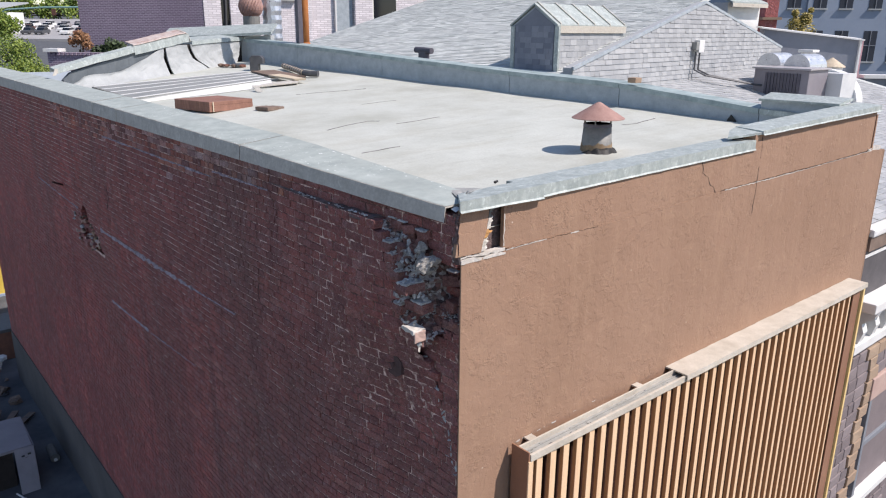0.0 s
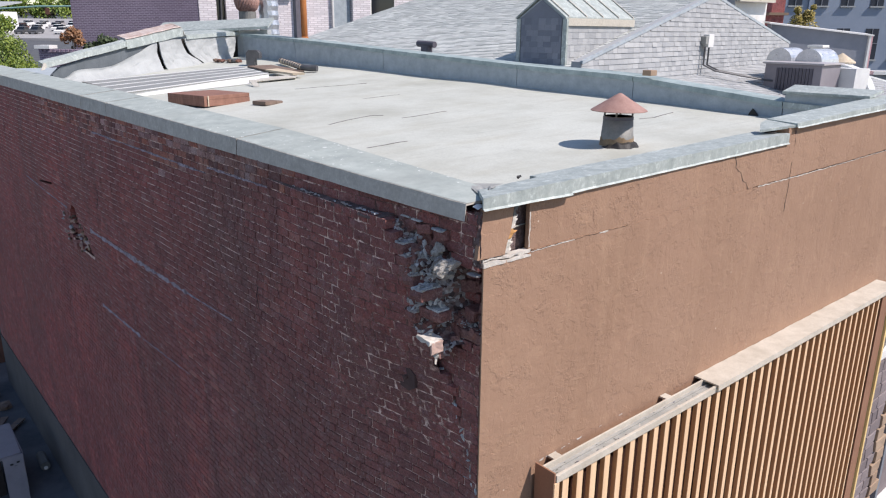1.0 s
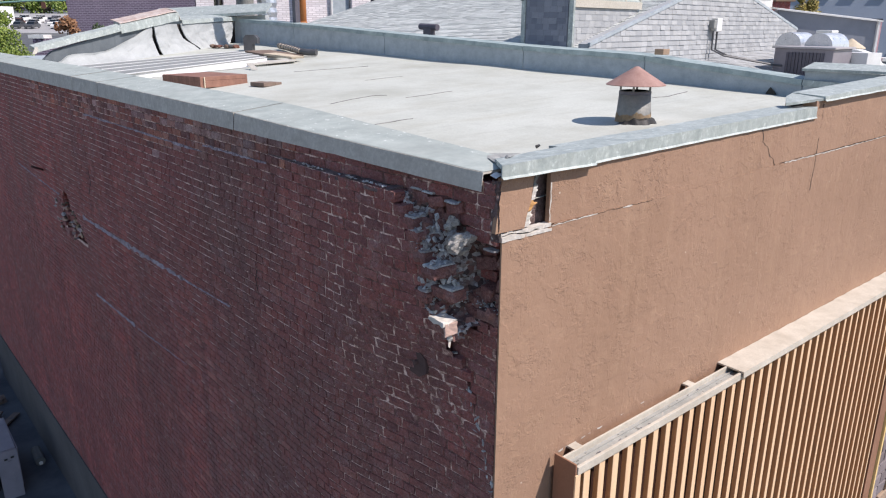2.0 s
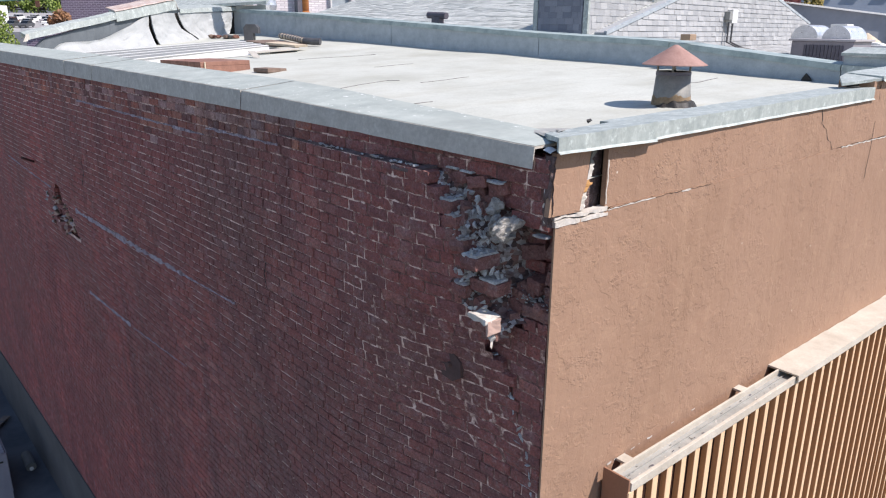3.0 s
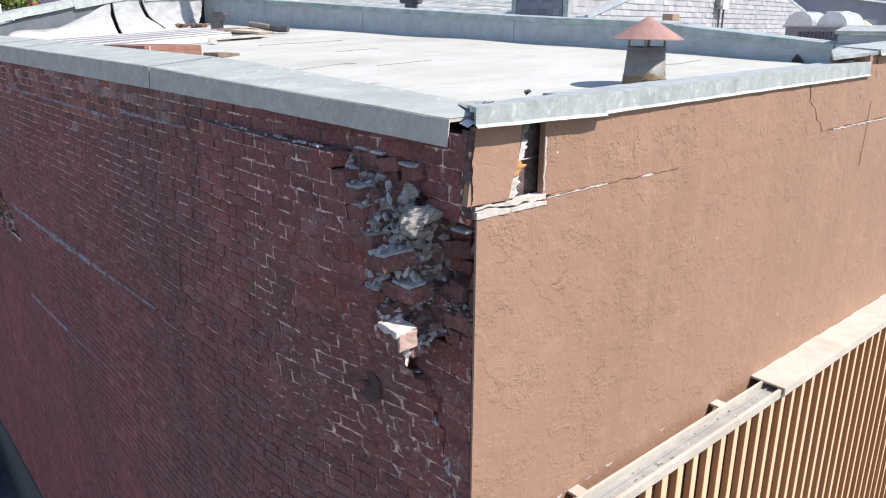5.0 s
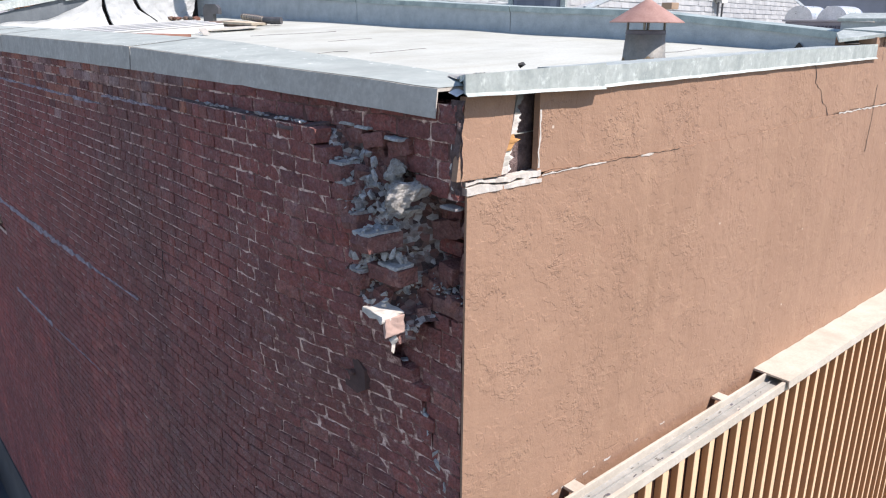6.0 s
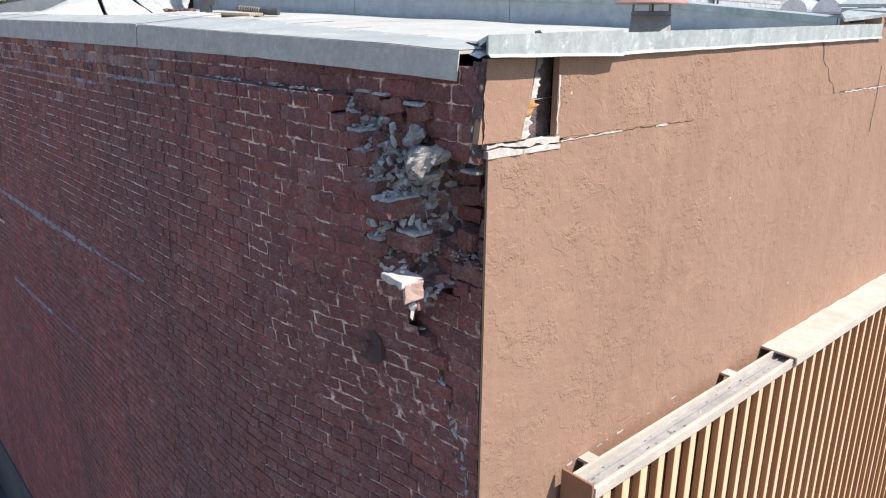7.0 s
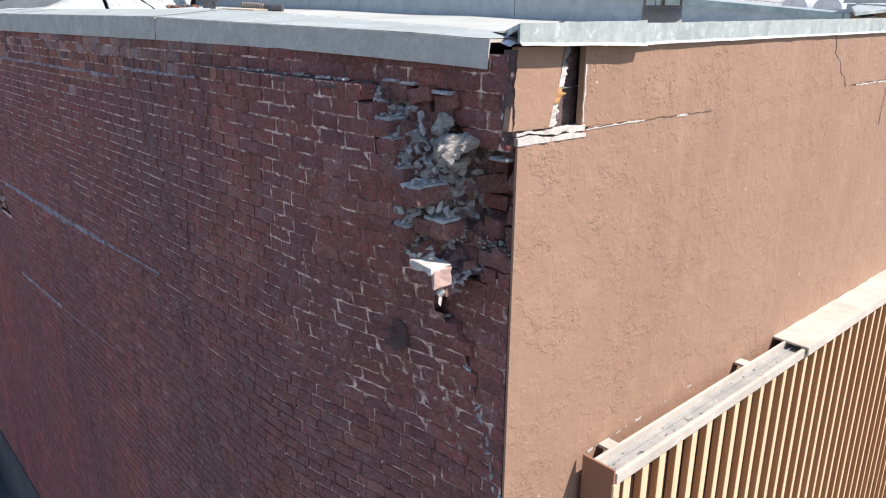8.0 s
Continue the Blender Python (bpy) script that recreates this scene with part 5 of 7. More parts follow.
def concrete_lump(x, y, z, size, seed, turn):
    """An angular boulder of old concrete: flat broken faces, roughened."""
    bm = rock(size, seed, 10)
    bmesh.ops.subdivide_edges(bm, edges=bm.edges[:], cuts=7, use_grid_fill=True)
    bm.normal_update()
    for v in bm.verts:
        p = v.co * 22 + Vector((seed, 0, 0))
        v.co += v.normal * (0.014 * noise.noise(p) + 0.011 * noise.noise(p * 2.6) + 0.007 * noise.noise(p * 6))
    ob = part("concrete_lump", bm, CONCRETE, wall_west, "rough boulder of broken grey concrete")
    ob.matrix_world = pose(x, y, z, *turn)


concrete_lump(-0.125, 0.2, 8.08, (0.19, 0.22, 0.15), 27, (-14, 12, 50))
concrete_lump(-0.1, 0.335, 8.06, (0.11, 0.13, 0.14), 29, (0, -15, 10))
concrete_lump(-0.085, 0.345, 8.15, (0.09, 0.11, 0.12), 31, (20, 0, 40))
concrete_lump(-0.06, 0.29, 8.0, (0.1, 0.16, 0.06), 33, (0, 0, 5))
# small rubble
rng = random.Random(21)
n = 0
while n < 150:
    y, z = rng.uniform(0.05, 0.8), rng.uniform(7.42, 8.24)
    if not inside(HOLE, y, z) or (y < 0.38 and 7.74 < z < 8.02):
        continue
    n += 1
    k = rng.uniform(0.01, 0.034)
    x = core_x(y, z) - k * 0.3
    if n % 6 == 0:
        loose_brick(x, y, z, rng.uniform(0.04, 0.09), 0.06, rng.uniform(0.035, 0.06), rng.uniform(-30, 30), rng.uniform(-15, 15), rng.uniform(-35, 35), n)
    else:
        shard(x, y, z, (k, k * rng.uniform(0.7, 1.8), k * rng.uniform(0.6, 1.4)), n + 400, (LIME, DUST_LIME, CONCRETE, DUST_LIME)[n % 4], (rng.uniform(-30, 30), rng.uniform(-30, 30), rng.uniform(0, 180)))
# pale fragments heaped along the torn edge
for n in range(60):
    z = rng.uniform(7.62, 8.2)
    y = between(LEFT_EDGE, z) - rng.uniform(0.0, 0.17)
    k = rng.uniform(0.018, 0.042)
    shard(core_x(y, z) - k * 0.35, y, z, (k, k * rng.uniform(0.8, 1.7), k * rng.uniform(0.6, 1.3)), n + 2100, LIME if n % 3 else DUST_LIME, (rng.uniform(-35, 35), rng.uniform(-30, 30), rng.uniform(0, 180)))
# splinters lying on the standing strip below the hollow
for n in range(46):
    y, z = rng.uniform(0.03, 0.34), 7.64 + abs(rng.gauss(0, 0.035))
    k = rng.uniform(0.008, 0.022)
    shard(core_x(y, z) - 0.025 - k * 0.4, y, z, (k * 0.7, k * rng.uniform(0.8, 2.6), k * rng.uniform(0.5, 1.0)), n + 1500, (LIME, DUST_LIME, LIME)[n % 3], (rng.uniform(-50, 50), rng.uniform(-30, 30), rng.uniform(0, 180)))
for n, (y, z, h) in enumerate(((0.045, 8.27, 0.05), (0.05, 8.2, 0.07), (0.04, 8.13, 0.04))):
    shard(-0.037, y, z, (0.014, 0.014, h), n + 120, BROKEN)
# smeared mortar on the bare end of the corner
points, faces = [], []
for i in range(9):
    for k in range(40):
        y, z = -0.004 + i * 0.009, 8.1 + k * 0.009
        points.append((-0.04 + 0.02 * (i == 8) + 0.014 * noise.noise(Vector((y * 60, z * 25, 7))) + (0.0 if 1 < i < 7 else 0.012), y + 0.008 * noise.noise(Vector((z * 30, i, 9))), z))
for i in range(8):
    for k in range(39):
        faces.append((i * 40 + k, (i + 1) * 40 + k, (i + 1) * 40 + k + 1, i * 40 + k + 1))
me = bpy.data.meshes.new("mortar_smear")
me.from_pydata(points, [], faces)
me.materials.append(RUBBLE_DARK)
ob = new("mortar_smear", me)
ob.parent = wall_west

for n in range(34):
    y = 0.85 + 1.2 * rng.random() ** 2
    s = rng.uniform(0.012, 0.035)
    shard(bulge(y, 8.25) + rng.uniform(0.01, 0.04), y, 8.296 + s * 0.2, (s, s * rng.uniform(0.8, 2.4), s * 0.6), n + 1700, LIME if n % 3 else DUST_LIME)

# mortar showing in the stepped crack
rng = random.Random(9)
for n in range(22):
    z = 6.44 + n * 0.041 + rng.uniform(-0.02, 0.02)
    long = n % 3 == 0
    shard(bulge(0.2, z) * 0.5 + 0.004, between(CRACK, z) + rng.uniform(-0.02, 0.05), z, (0.03, rng.uniform(0.05, 0.09) if long else rng.uniform(0.014, 0.03), rng.uniform(0.012, 0.02) if long else rng.uniform(0.03, 0.075)), n + 150, LIME if n % 4 else DUST_LIME, (rng.uniform(-25, 25), 0, rng.uniform(-15, 15)))

# far hollow: broken bricks
rng = random.Random(3)
for n in range(26):
    y, z = rng.uniform(8.15, 9.3), rng.uniform(6.2, 6.8)
    if inside(FAR_HOLE, y, z):
        ob = loose_brick(rng.uniform(-0.2, -0.08), y, z, rng.uniform(0.08, 0.2), 0.1, 0.065, rng.uniform(-25, 25), 0, rng.uniform(-25, 25), n)
for n in range(30):
    y, z = rng.uniform(8.5, 9.65), rng.uniform(6.2, 6.75)
    shard(-0.2, y, z, (0.09, rng.uniform(0.05, 0.16), rng.uniform(0.04, 0.08)), n + 230, (DUST_LIME, CLAY, PINK_STONE, RED_WOOD)[n % 4], (rng.uniform(-35, 35), rng.uniform(-20, 20), rng.uniform(-30, 30)))
for n in range(16):
    z = 6.24 + 0.36 * rng.random()
    shard(-0.215, 8.15 + (z - 6.2) * 1.3 + rng.uniform(-0.06, 0.06), z, (0.05, rng.uniform(0.06, 0.13), rng.uniform(0.04, 0.07)), n + 260, (TAN_STONE, PINK_STONE)[n % 2], (rng.uniform(-25, 25), rng.uniform(-15, 15), rng.uniform(-20, 20)))
# near-black slab: the depth of the far hollow is darkened by its colour
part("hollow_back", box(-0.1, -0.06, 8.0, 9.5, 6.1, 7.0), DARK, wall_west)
for n in range(8):
    shard(-0.22, rng.uniform(8.0, 9.0), rng.uniform(6.2, 6.5), (0.05, rng.uniform(0.06, 0.14), 0.05), n + 200, (SEAM_LIME, PINK_STONE)[n % 2], (rng.uniform(-30, 30), 0, 0))


def seam(y0, z0, y1, z1, thick, seed, proud=0.006):
    """A line of pale mortar along a slipped course."""
    bm = bmesh.new()
    rows = []
    count = int(abs(y1 - y0) / 0.05)
    for i in range(count + 1):
        f = i / count
        y, z = y0 + (y1 - y0) * f, z0 + (z1 - z0) * f + 0.012 * noise.noise(Vector((y0 + f * 14, seed, 2)))
        k = thick * max(0.08, 0.5 + 0.7 * noise.noise(Vector((y * 2, seed, 0))) + 0.8 * noise.noise(Vector((y * 9, seed, 0))))
        x = bulge(y, z) - proud
        rows.append([bm.verts.new(p) for p in ((x, y, z - k / 2), (x, y, z + k / 2), (x + 0.03, y, z + k / 2), (x + 0.03, y, z - k / 2))])
    for p, q in zip(rows, rows[1:]):
        for i in range(4):
            k = (i + 1) % 4
            bm.faces.new((p[i], q[i], q[k], p[k]))
    return part("mortar_seam", bm, SEAM_LIME, wall_west, "streak of pale mortar along a slipped course")


seam(8.1, 6.64, 5.6, 6.68, 0.1, 1)
seam(5.6, 6.68, 4.2, 6.72, 0.075, 2)
seam(7.5, 8.135, 3.75, 8.14, 0.03, 7)
seam(3.7, 8.205, 2.45, 8.214, 0.035, 8)
seam(4.2, 6.72, 3.3, 6.75, 0.03, 6)
seam(7.95, 5.52, 6.3, 5.57, 0.068, 3)
seam(6.2, 5.57, 4.6, 5.666, 0.018, 4)
seam(12.0, 6.85, 9.3, 6.75, 0.03, 5)

def wall_crack(points, thick):
    """A dark hairline crack down the brick face."""
    bm = bmesh.new()
    prev = None
    for (y0, z0), (y1, z1) in zip(points, points[1:]):
        for i in range(9):
            f = i / 8
            y, z = y0 + (y1 - y0) * f, z0 + (z1 - z0) * f
            y += 0.012 * noise.noise(Vector((y * 3, z * 14, 5)))
            w = thick * (0.5 + 0.5 * abs(noise.noise(Vector((z * 30, y * 9, 1)))))
            x = bulge(y, z) - 0.007
            now = [bm.verts.new((x, y - w / 2, z)), bm.verts.new((x, y + w / 2, z + 0.25 * w))]
            if prev:
                bm.faces.new((prev[0], prev[1], now[1], now[0]))
            prev = now
    part("crack", bm, DARK, wall_west, "dark open crack")


wall_crack([(7.5, 7.38), (7.44, 7.26), (7.58, 7.07)], 0.03)
wall_crack([(2.68, 7.28), (2.72, 7.18), (2.69, 7.07)], 0.018)
spike = thing("iron_spike", "thin dark iron spike sticking out of the brick wall", "spike")
part("rod", rod([(bulge(10.2, 7.0) + 0.03, 10.2, 6.99), (bulge(10.2, 7.0) - 0.22, 9.8, 7.14)], 0.017, 6), IRON, spike)

plate = thing("anchor_plate", "dark rusty iron anchor plate bolted flat to the brick wall", "anchor plate")
yy, zz = 0.655, 7.135
x = bulge(yy, zz)
part("plate", prism([(x - 0.006, yy + a, zz + b) for a, b in ((-0.085, 0.045), (-0.03, 0.085), (0.06, 0.075), (0.09, 0.0), (0.075, -0.085), (-0.02, -0.095), (-0.09, -0.05))], (0.03, 0, 0)), IRON, plate)
part("bolt", turned([(0.016, 0), (0.016, 0.02), (0.01, 0.025)], 10), IRON, plate).matrix_world = pose(x - 0.008, yy, zz + 0.01, 0, -90, 0)
plate.location = (0, 0, 0)

# what shows inside the split of the stucco
# dark mortar colour chosen to carry the shade in the split as well
part("slot_back", box(0.12, 0.44, 0.08, 0.16, 8.1, 8.5), RUBBLE_DARK, wall_south, "dull brown lining of the split")


def torn_strip(z0, z1, edge, width, y, material, seed):
    """A crumbled strip of plaster that follows one edge of the split."""
    bm = bmesh.new()
    rows = []
    count = max(3, int((z1 - z0) / 0.008))
    for i in range(count + 1):
        z = z0 + (z1 - z0) * i / count
        x = between(edge, z)
        w = width * max(0.4, 0.8 + 0.6 * noise.noise(Vector((z * 28, seed, 0))) + 0.5 * noise.noise(Vector((z * 75, seed, 3))))
        d = 0.012 * noise.noise(Vector((z * 40, seed, 6)))
        rows.append([bm.verts.new(p) for p in ((x - 0.006, y + 0.03, z), (x, y + d * 0.5, z), (x + w * 0.6, y + 0.004 + d, z), (x + w, y + 0.03 + d, z))])
    for p, q in zip(rows, rows[1:]):
        for i in range(3):
            bm.faces.new((p[i], q[i], q[i + 1], p[i + 1]))
    return part("split_lining", bm, material, wall_south)


LEFT_LIP = [(8.15, 0.178), (8.22, 0.198), (8.3, 0.238), (8.46, 0.273)]
torn_strip(8.15, 8.185, LEFT_LIP, 0.1, 0.012, BROKEN, 1)
torn_strip(8.18, 8.245, LEFT_LIP, 0.1, 0.012, FASCIA, 2)
torn_strip(8.24, 8.31, LEFT_LIP, 0.085, 0.01, WOOD, 3)
torn_strip(8.305, 8.385, LEFT_LIP, 0.075, 0.01, BROKEN, 4)
torn_strip(8.38, 8.47, LEFT_LIP, 0.06, 0.012, PLASTER, 5)

def crack(points, thick, material=DARK, name="crack", y=-0.0015):
    """A thin open crack on the stucco: a sliver that stands a hair proud of the wall."""
    bm = bmesh.new()
    prev = None
    r = random.Random(len(points) * 7 + int(points[0][0] * 100))
    fine = []
    for (x0, z0), (x1, z1) in zip(points, points[1:]):
        m = max(2, int(math.hypot(x1 - x0, z1 - z0) / 0.03))
        fine += [(x0 + (x1 - x0) * i / m + r.uniform(-0.006, 0.006), z0 + (z1 - z0) * i / m + r.uniform(-0.004, 0.004)) for i in range(m)]
    fine.append(points[-1])
    level = abs(points[-1][0] - points[0][0]) > abs(points[-1][1] - points[0][1])
    for x, z in fine:
        k = thick * r.uniform(0.3, 1.0) / 2
        base_y = (back(x) if x < 4.0 else 0.012) if z > crack_z(x) + 0.005 else 0.0
        a, b = ((x, z - k), (x, z + k)) if level else ((x - k, z), (x + k, z))
        now = [bm.verts.new((a[0], base_y + y, a[1])), bm.verts.new((b[0], base_y + y, b[1]))]
        if prev:
            bm.faces.new((prev[0], now[0], now[1], prev[1]))
        prev = now
    return part(name, bm, material, wall_south)


crack([(2.9, 8.5), (2.95, 8.42), (2.94, 8.38), (3.05, 8.33), (3.08, 8.26), (3.17, 8.22), (3.2, 8.165)], 0.012)
crack([(4.0, 8.62), (4.02, 8.5), (4.0, 8.35), (3.99, 8.2), (3.97, 8.0), (3.96, 7.85)], 0.011)
crack([(3.3, 8.172), (4.2, 8.178), (5.5, 8.194), (6.84, 8.222)], 0.006)
crack([(0.404, 8.15), (0.407, 8.25), (0.404, 8.3), (0.406, 8.39)], 0.016, BROKEN, "plaster_chip", -0.002)
crack([(4.9, 8.18), (6.8, 8.214)], 0.008, BROKEN, "plaster_chip", -0.003)
crack([(3.38, 8.166), (4.2, 8.172), (4.9, 8.18)], 0.013, BROKEN, "plaster_chip", -0.003)
crack([(0.42, 8.128), (0.8, 8.131), (1.45, 8.128)], 0.004)
crack([(0.42, 8.124), (0.62, 8.126), (0.85, 8.128)], 0.009, BROKEN, "plaster_chip", -0.003)
crack([(1.12, 8.126), (1.22, 8.128)], 0.02, BROKEN, "plaster_chip", -0.003)
for x, w, t in ((0.6, 0.05, 0.018), (0.68, 0.02, 0.008), (0.76, 0.03, 0.008), (0.85, 0.04, 0.012), (0.93, 0.015, 0.006), (1.02, 0.06, 0.016), (1.3, 0.03, 0.008), (1.55, 0.04, 0.01)):
    crack([(x, 6.5 + (x - 0.6) * 0.03), (x + w, 6.5 + (x + w - 0.6) * 0.03)], t, BROKEN, "plaster_chip", -0.002)

# crumpled sheet and boards at the open corner
corner = thing("torn_flashing", "torn, curled sheet metal and a board at the open roof corner", "flashing")
bm = bmesh.new()
grid = []
for i in range(9):
    grid.append([bm.verts.new((-0.03 + 0.012 * i, 0.03 + 0.012 * j, 8.462 + 0.012 * math.sin(i * 0.45) + 0.003 * j)) for j in range(5)])
for a, b in zip(grid, grid[1:]):
    for j in range(4):
        bm.faces.new((a[j], a[j + 1], b[j + 1], b[j]))
part("curled_sheet", bm, WHITE, corner)
bm = bmesh.new()
grid = []
for i in range(15):
    f = i / 14
    row = []
    for j in range(9):
        g = j / 8
        torn = 0.05 * noise.noise(Vector((f * 9, 2, 0))) + 0.025 * noise.noise(Vector((f * 23, 5, 0)))
        a = Vector((0.1 + 0.15 * f, 0.13 + 0.08 * f + torn, 8.5 + 0.018 * f + 0.3 * abs(torn)))
        b = Vector((0.29 + 0.18 * f, 0.52 - 0.2 * f, 8.505 + 0.008 * f))
        p = a.lerp(b, g)
        p.z += (0.016 * noise.noise(Vector((p.x * 17, p.y * 17, 4))) + 0.012) * (1 - g)
        row.append(bm.verts.new(p))
    grid.append(row)
for a, b in zip(grid, grid[1:]):
    for j in range(8):
        bm.faces.new((a[j], b[j], b[j + 1], a[j + 1]))
part("roofing_flap", bm, CHANNEL, corner, "torn edge of grey roofing over the gap", smooth=True)
ob = part("felt_scrap", rock((0.07, 0.035, 0.03), 400, 12), TAR, corner)
ob.location = (0.6, 0.3, 8.545)

# ---- things on the roof ----
def on_roof(x, y, up=0.0):
    return 8.28 + 0.008 * y + x * (0.022 + 0.005 * y) + up


crate = thing("wooden_hatch_cover", "shallow red-brown painted wooden hatch cover lying on the white roof", "hatch cover", at=(1.5, 7.5, on_roof(1.5, 7.5)), turn=14)
crate.scale = (1.06, 1.06, 1.06)
part("lid", box(-0.38, 0.38, -0.4, 0.4, 0.085, 0.14, 0.008), HATCH, crate)
for a, b, c, d in ((-0.38, 0.38, -0.4, -0.37), (-0.38, 0.38, 0.37, 0.4), (-0.38, -0.35, -0.37, 0.37), (0.35, 0.38, -0.37, 0.37)):
    part("side_board", box(a, b, c, d, 0.0, 0.085, 0.004), HATCH, crate)
part("metal_strap", box(-0.33, -0.315, -0.416, -0.41, 0.0, 0.14), STRAW, crate)
paver = thing("clay_paver", "worn brown clay paver lying on the white roof", "paver", at=(2.02, 6.68, on_roof(2.02, 6.68)), turn=18)
part("slab", box(-0.17, 0.05, -0.13, 0.13, 0, 0.055, 0.01), CLAY, paver)
part("slab", box(0.06, 0.19, -0.12, 0.12, 0, 0.045, 0.01), CLAY, paver)

panel = thing("ribbed_roof_panel", "grey ribbed metal panel lying loose on the white roof", "metal panel")
corners = [Vector((0.76, 9.06, 8.504)), Vector((3.5, 9.49, 8.7)), Vector((3.7, 11.0, 8.752)), Vector((0.83, 11.45, 8.538))]
part("sheet", prism(corners, (0, 0, -0.02)), PANEL, panel)
for k in range(5):
    f = k / 4
    a, b = corners[0].lerp(corners[3], f), corners[1].lerp(corners[2], f)
    side_way = (corners[3] - corners[0]).normalized() * 0.04
    part("rib", prism([a, b, b + side_way, a + side_way], (0, 0, 0.009)), PANEL_RIB, panel)
part("edge_rail", prism([corners[0] + Vector((-0.03, -0.03, -0.075)), corners[3] + Vector((-0.03, 0, -0.075)), corners[3] + Vector((0.03, 0, -0.075)), corners[0] + Vector((0.03, -0.03, -0.075))], (0, 0, 0.08)), VENT_PIPE, panel, "dark edge rail")
for f in (0.35, 0.68, 0.97):
    a, b = corners[0].lerp(corners[1], f), corners[3].lerp(corners[2], f)
    part("batten", prism([a + Vector((0, 0.06, -0.115)), b + Vector((0, -0.05, -0.115)), b + Vector((0.06, -0.05, -0.115)), a + Vector((0.06, 0.06, -0.115))], (0, 0, 0.09)), CLAY, panel)
board = thing("white_board", "long white painted board lying on the roof", "board")
part("plank", prism([(0.84, 9.1, 8.42), (3.3, 9.07, 8.59), (3.5, 9.48, 8.68), (0.78, 9.08, 8.482)], (0, 0.012, -0.012)), WHITE, board)
strip = thing("metal_strip", "bent grey metal strip lying on the roof", "metal strip")
part("strip", prism([(2.91, 9.08, 8.6), (3.76, 8.93, 8.66), (3.95, 9.24, 8.68), (3.39, 9.4, 8.64)], (0, 0, -0.02)), FASCIA, strip)
part("bent_tab", prism([(2.79, 8.67, 8.54), (2.86, 8.59, 8.545), (2.9, 8.83, 8.63), (2.83, 8.92, 8.625)], (0.01, 0.01, 0.012)), FASCIA, strip)
plywood = thing("plywood_offcut", "brown plywood offcut lying near the parapet", "plywood")
part("sheet", prism([(4.12, 11.62, 8.735), (3.93, 10.25, 8.7), (4.42, 9.78, 8.715), (4.5, 11.3, 8.76)], (0, 0, -0.03)), CLAY, plywood)
pale = thing("timber_offcut", "pale timber offcut lying on the roof", "timber")
part("board", prism([(3.76, 10.1, 8.735), (3.8, 9.12, 8.71), (3.98, 9.0, 8.72), (4.02, 10.1, 8.75)], (0, 0, -0.035)), STRAW, pale)

hose = thing("ribbed_hose", "cream and dark spiral-ribbed hose lying by the parapet", "hose")
pts = [Vector((4.84, 11.5, 8.83)), Vector((4.7, 10.9, 8.81)), Vector((4.55, 10.35, 8.79)), Vector((4.44, 9.9, 8.765))]
path = [pts[0].lerp(pts[1], i / 6) for i in range(6)] + [pts[1].lerp(pts[2], i / 6) for i in range(6)] + [pts[2].lerp(pts[3], i / 6) for i in range(7)]
part("tube", rod(path, 0.052, 12), STRAW, hose, smooth=True)
for i in range(1, len(path) - 1, 2):
    part("rib", rod([path[i] - (path[i + 1] - path[i]) * 0.15 + Vector((0, 0, 0.0)), path[i] + (path[i + 1] - path[i]) * 0.15], 0.062, 12), LOUVRE, hose)
part("end_collar", rod([path[-1], path[-1] + Vector((0.06, -0.16, -0.01)), path[-1] + Vector((0.16, -0.3, -0.01))], 0.06, 12), BLACK, hose)

hood = thing("vent_hood", "dark grey curved vent hood standing by the parapet", "vent hood", at=(4.39, 11.85, on_roof(4.39, 11.85)), turn=-40)
hood.scale = (0.68, 0.68, 0.7)
part("shell", prism([(-0.2, -0.17, 0.0), (-0.2, -0.17, 0.36), (-0.12, -0.17, 0.45), (0.14, -0.17, 0.45), (0.22, -0.17, 0.36), (0.22, -0.17, 0.2), (0.06, -0.17, 0.2), (0.06, -0.17, 0.0)], (0, 0.34, 0)), BLACK, hood)
debris = thing("brick_debris", "small heap of broken orange brick at the foot of the parapet", "debris")
rng = random.Random(6)
for n in range(11):
    ob = part("fragment", stone((rng.uniform(0.08, 0.22), rng.uniform(0.08, 0.2), rng.uniform(0.05, 0.13)), n + 500, 0.4, 1), (RED_WOOD, CLAY, BLACK)[n % 3], debris)
    k = rng.random()
    ob.location = (4.13 + 0.34 * k + rng.uniform(-0.05, 0.05), 13.1 - 0.66 * k + rng.uniform(-0.1, 0.1), 8.79)


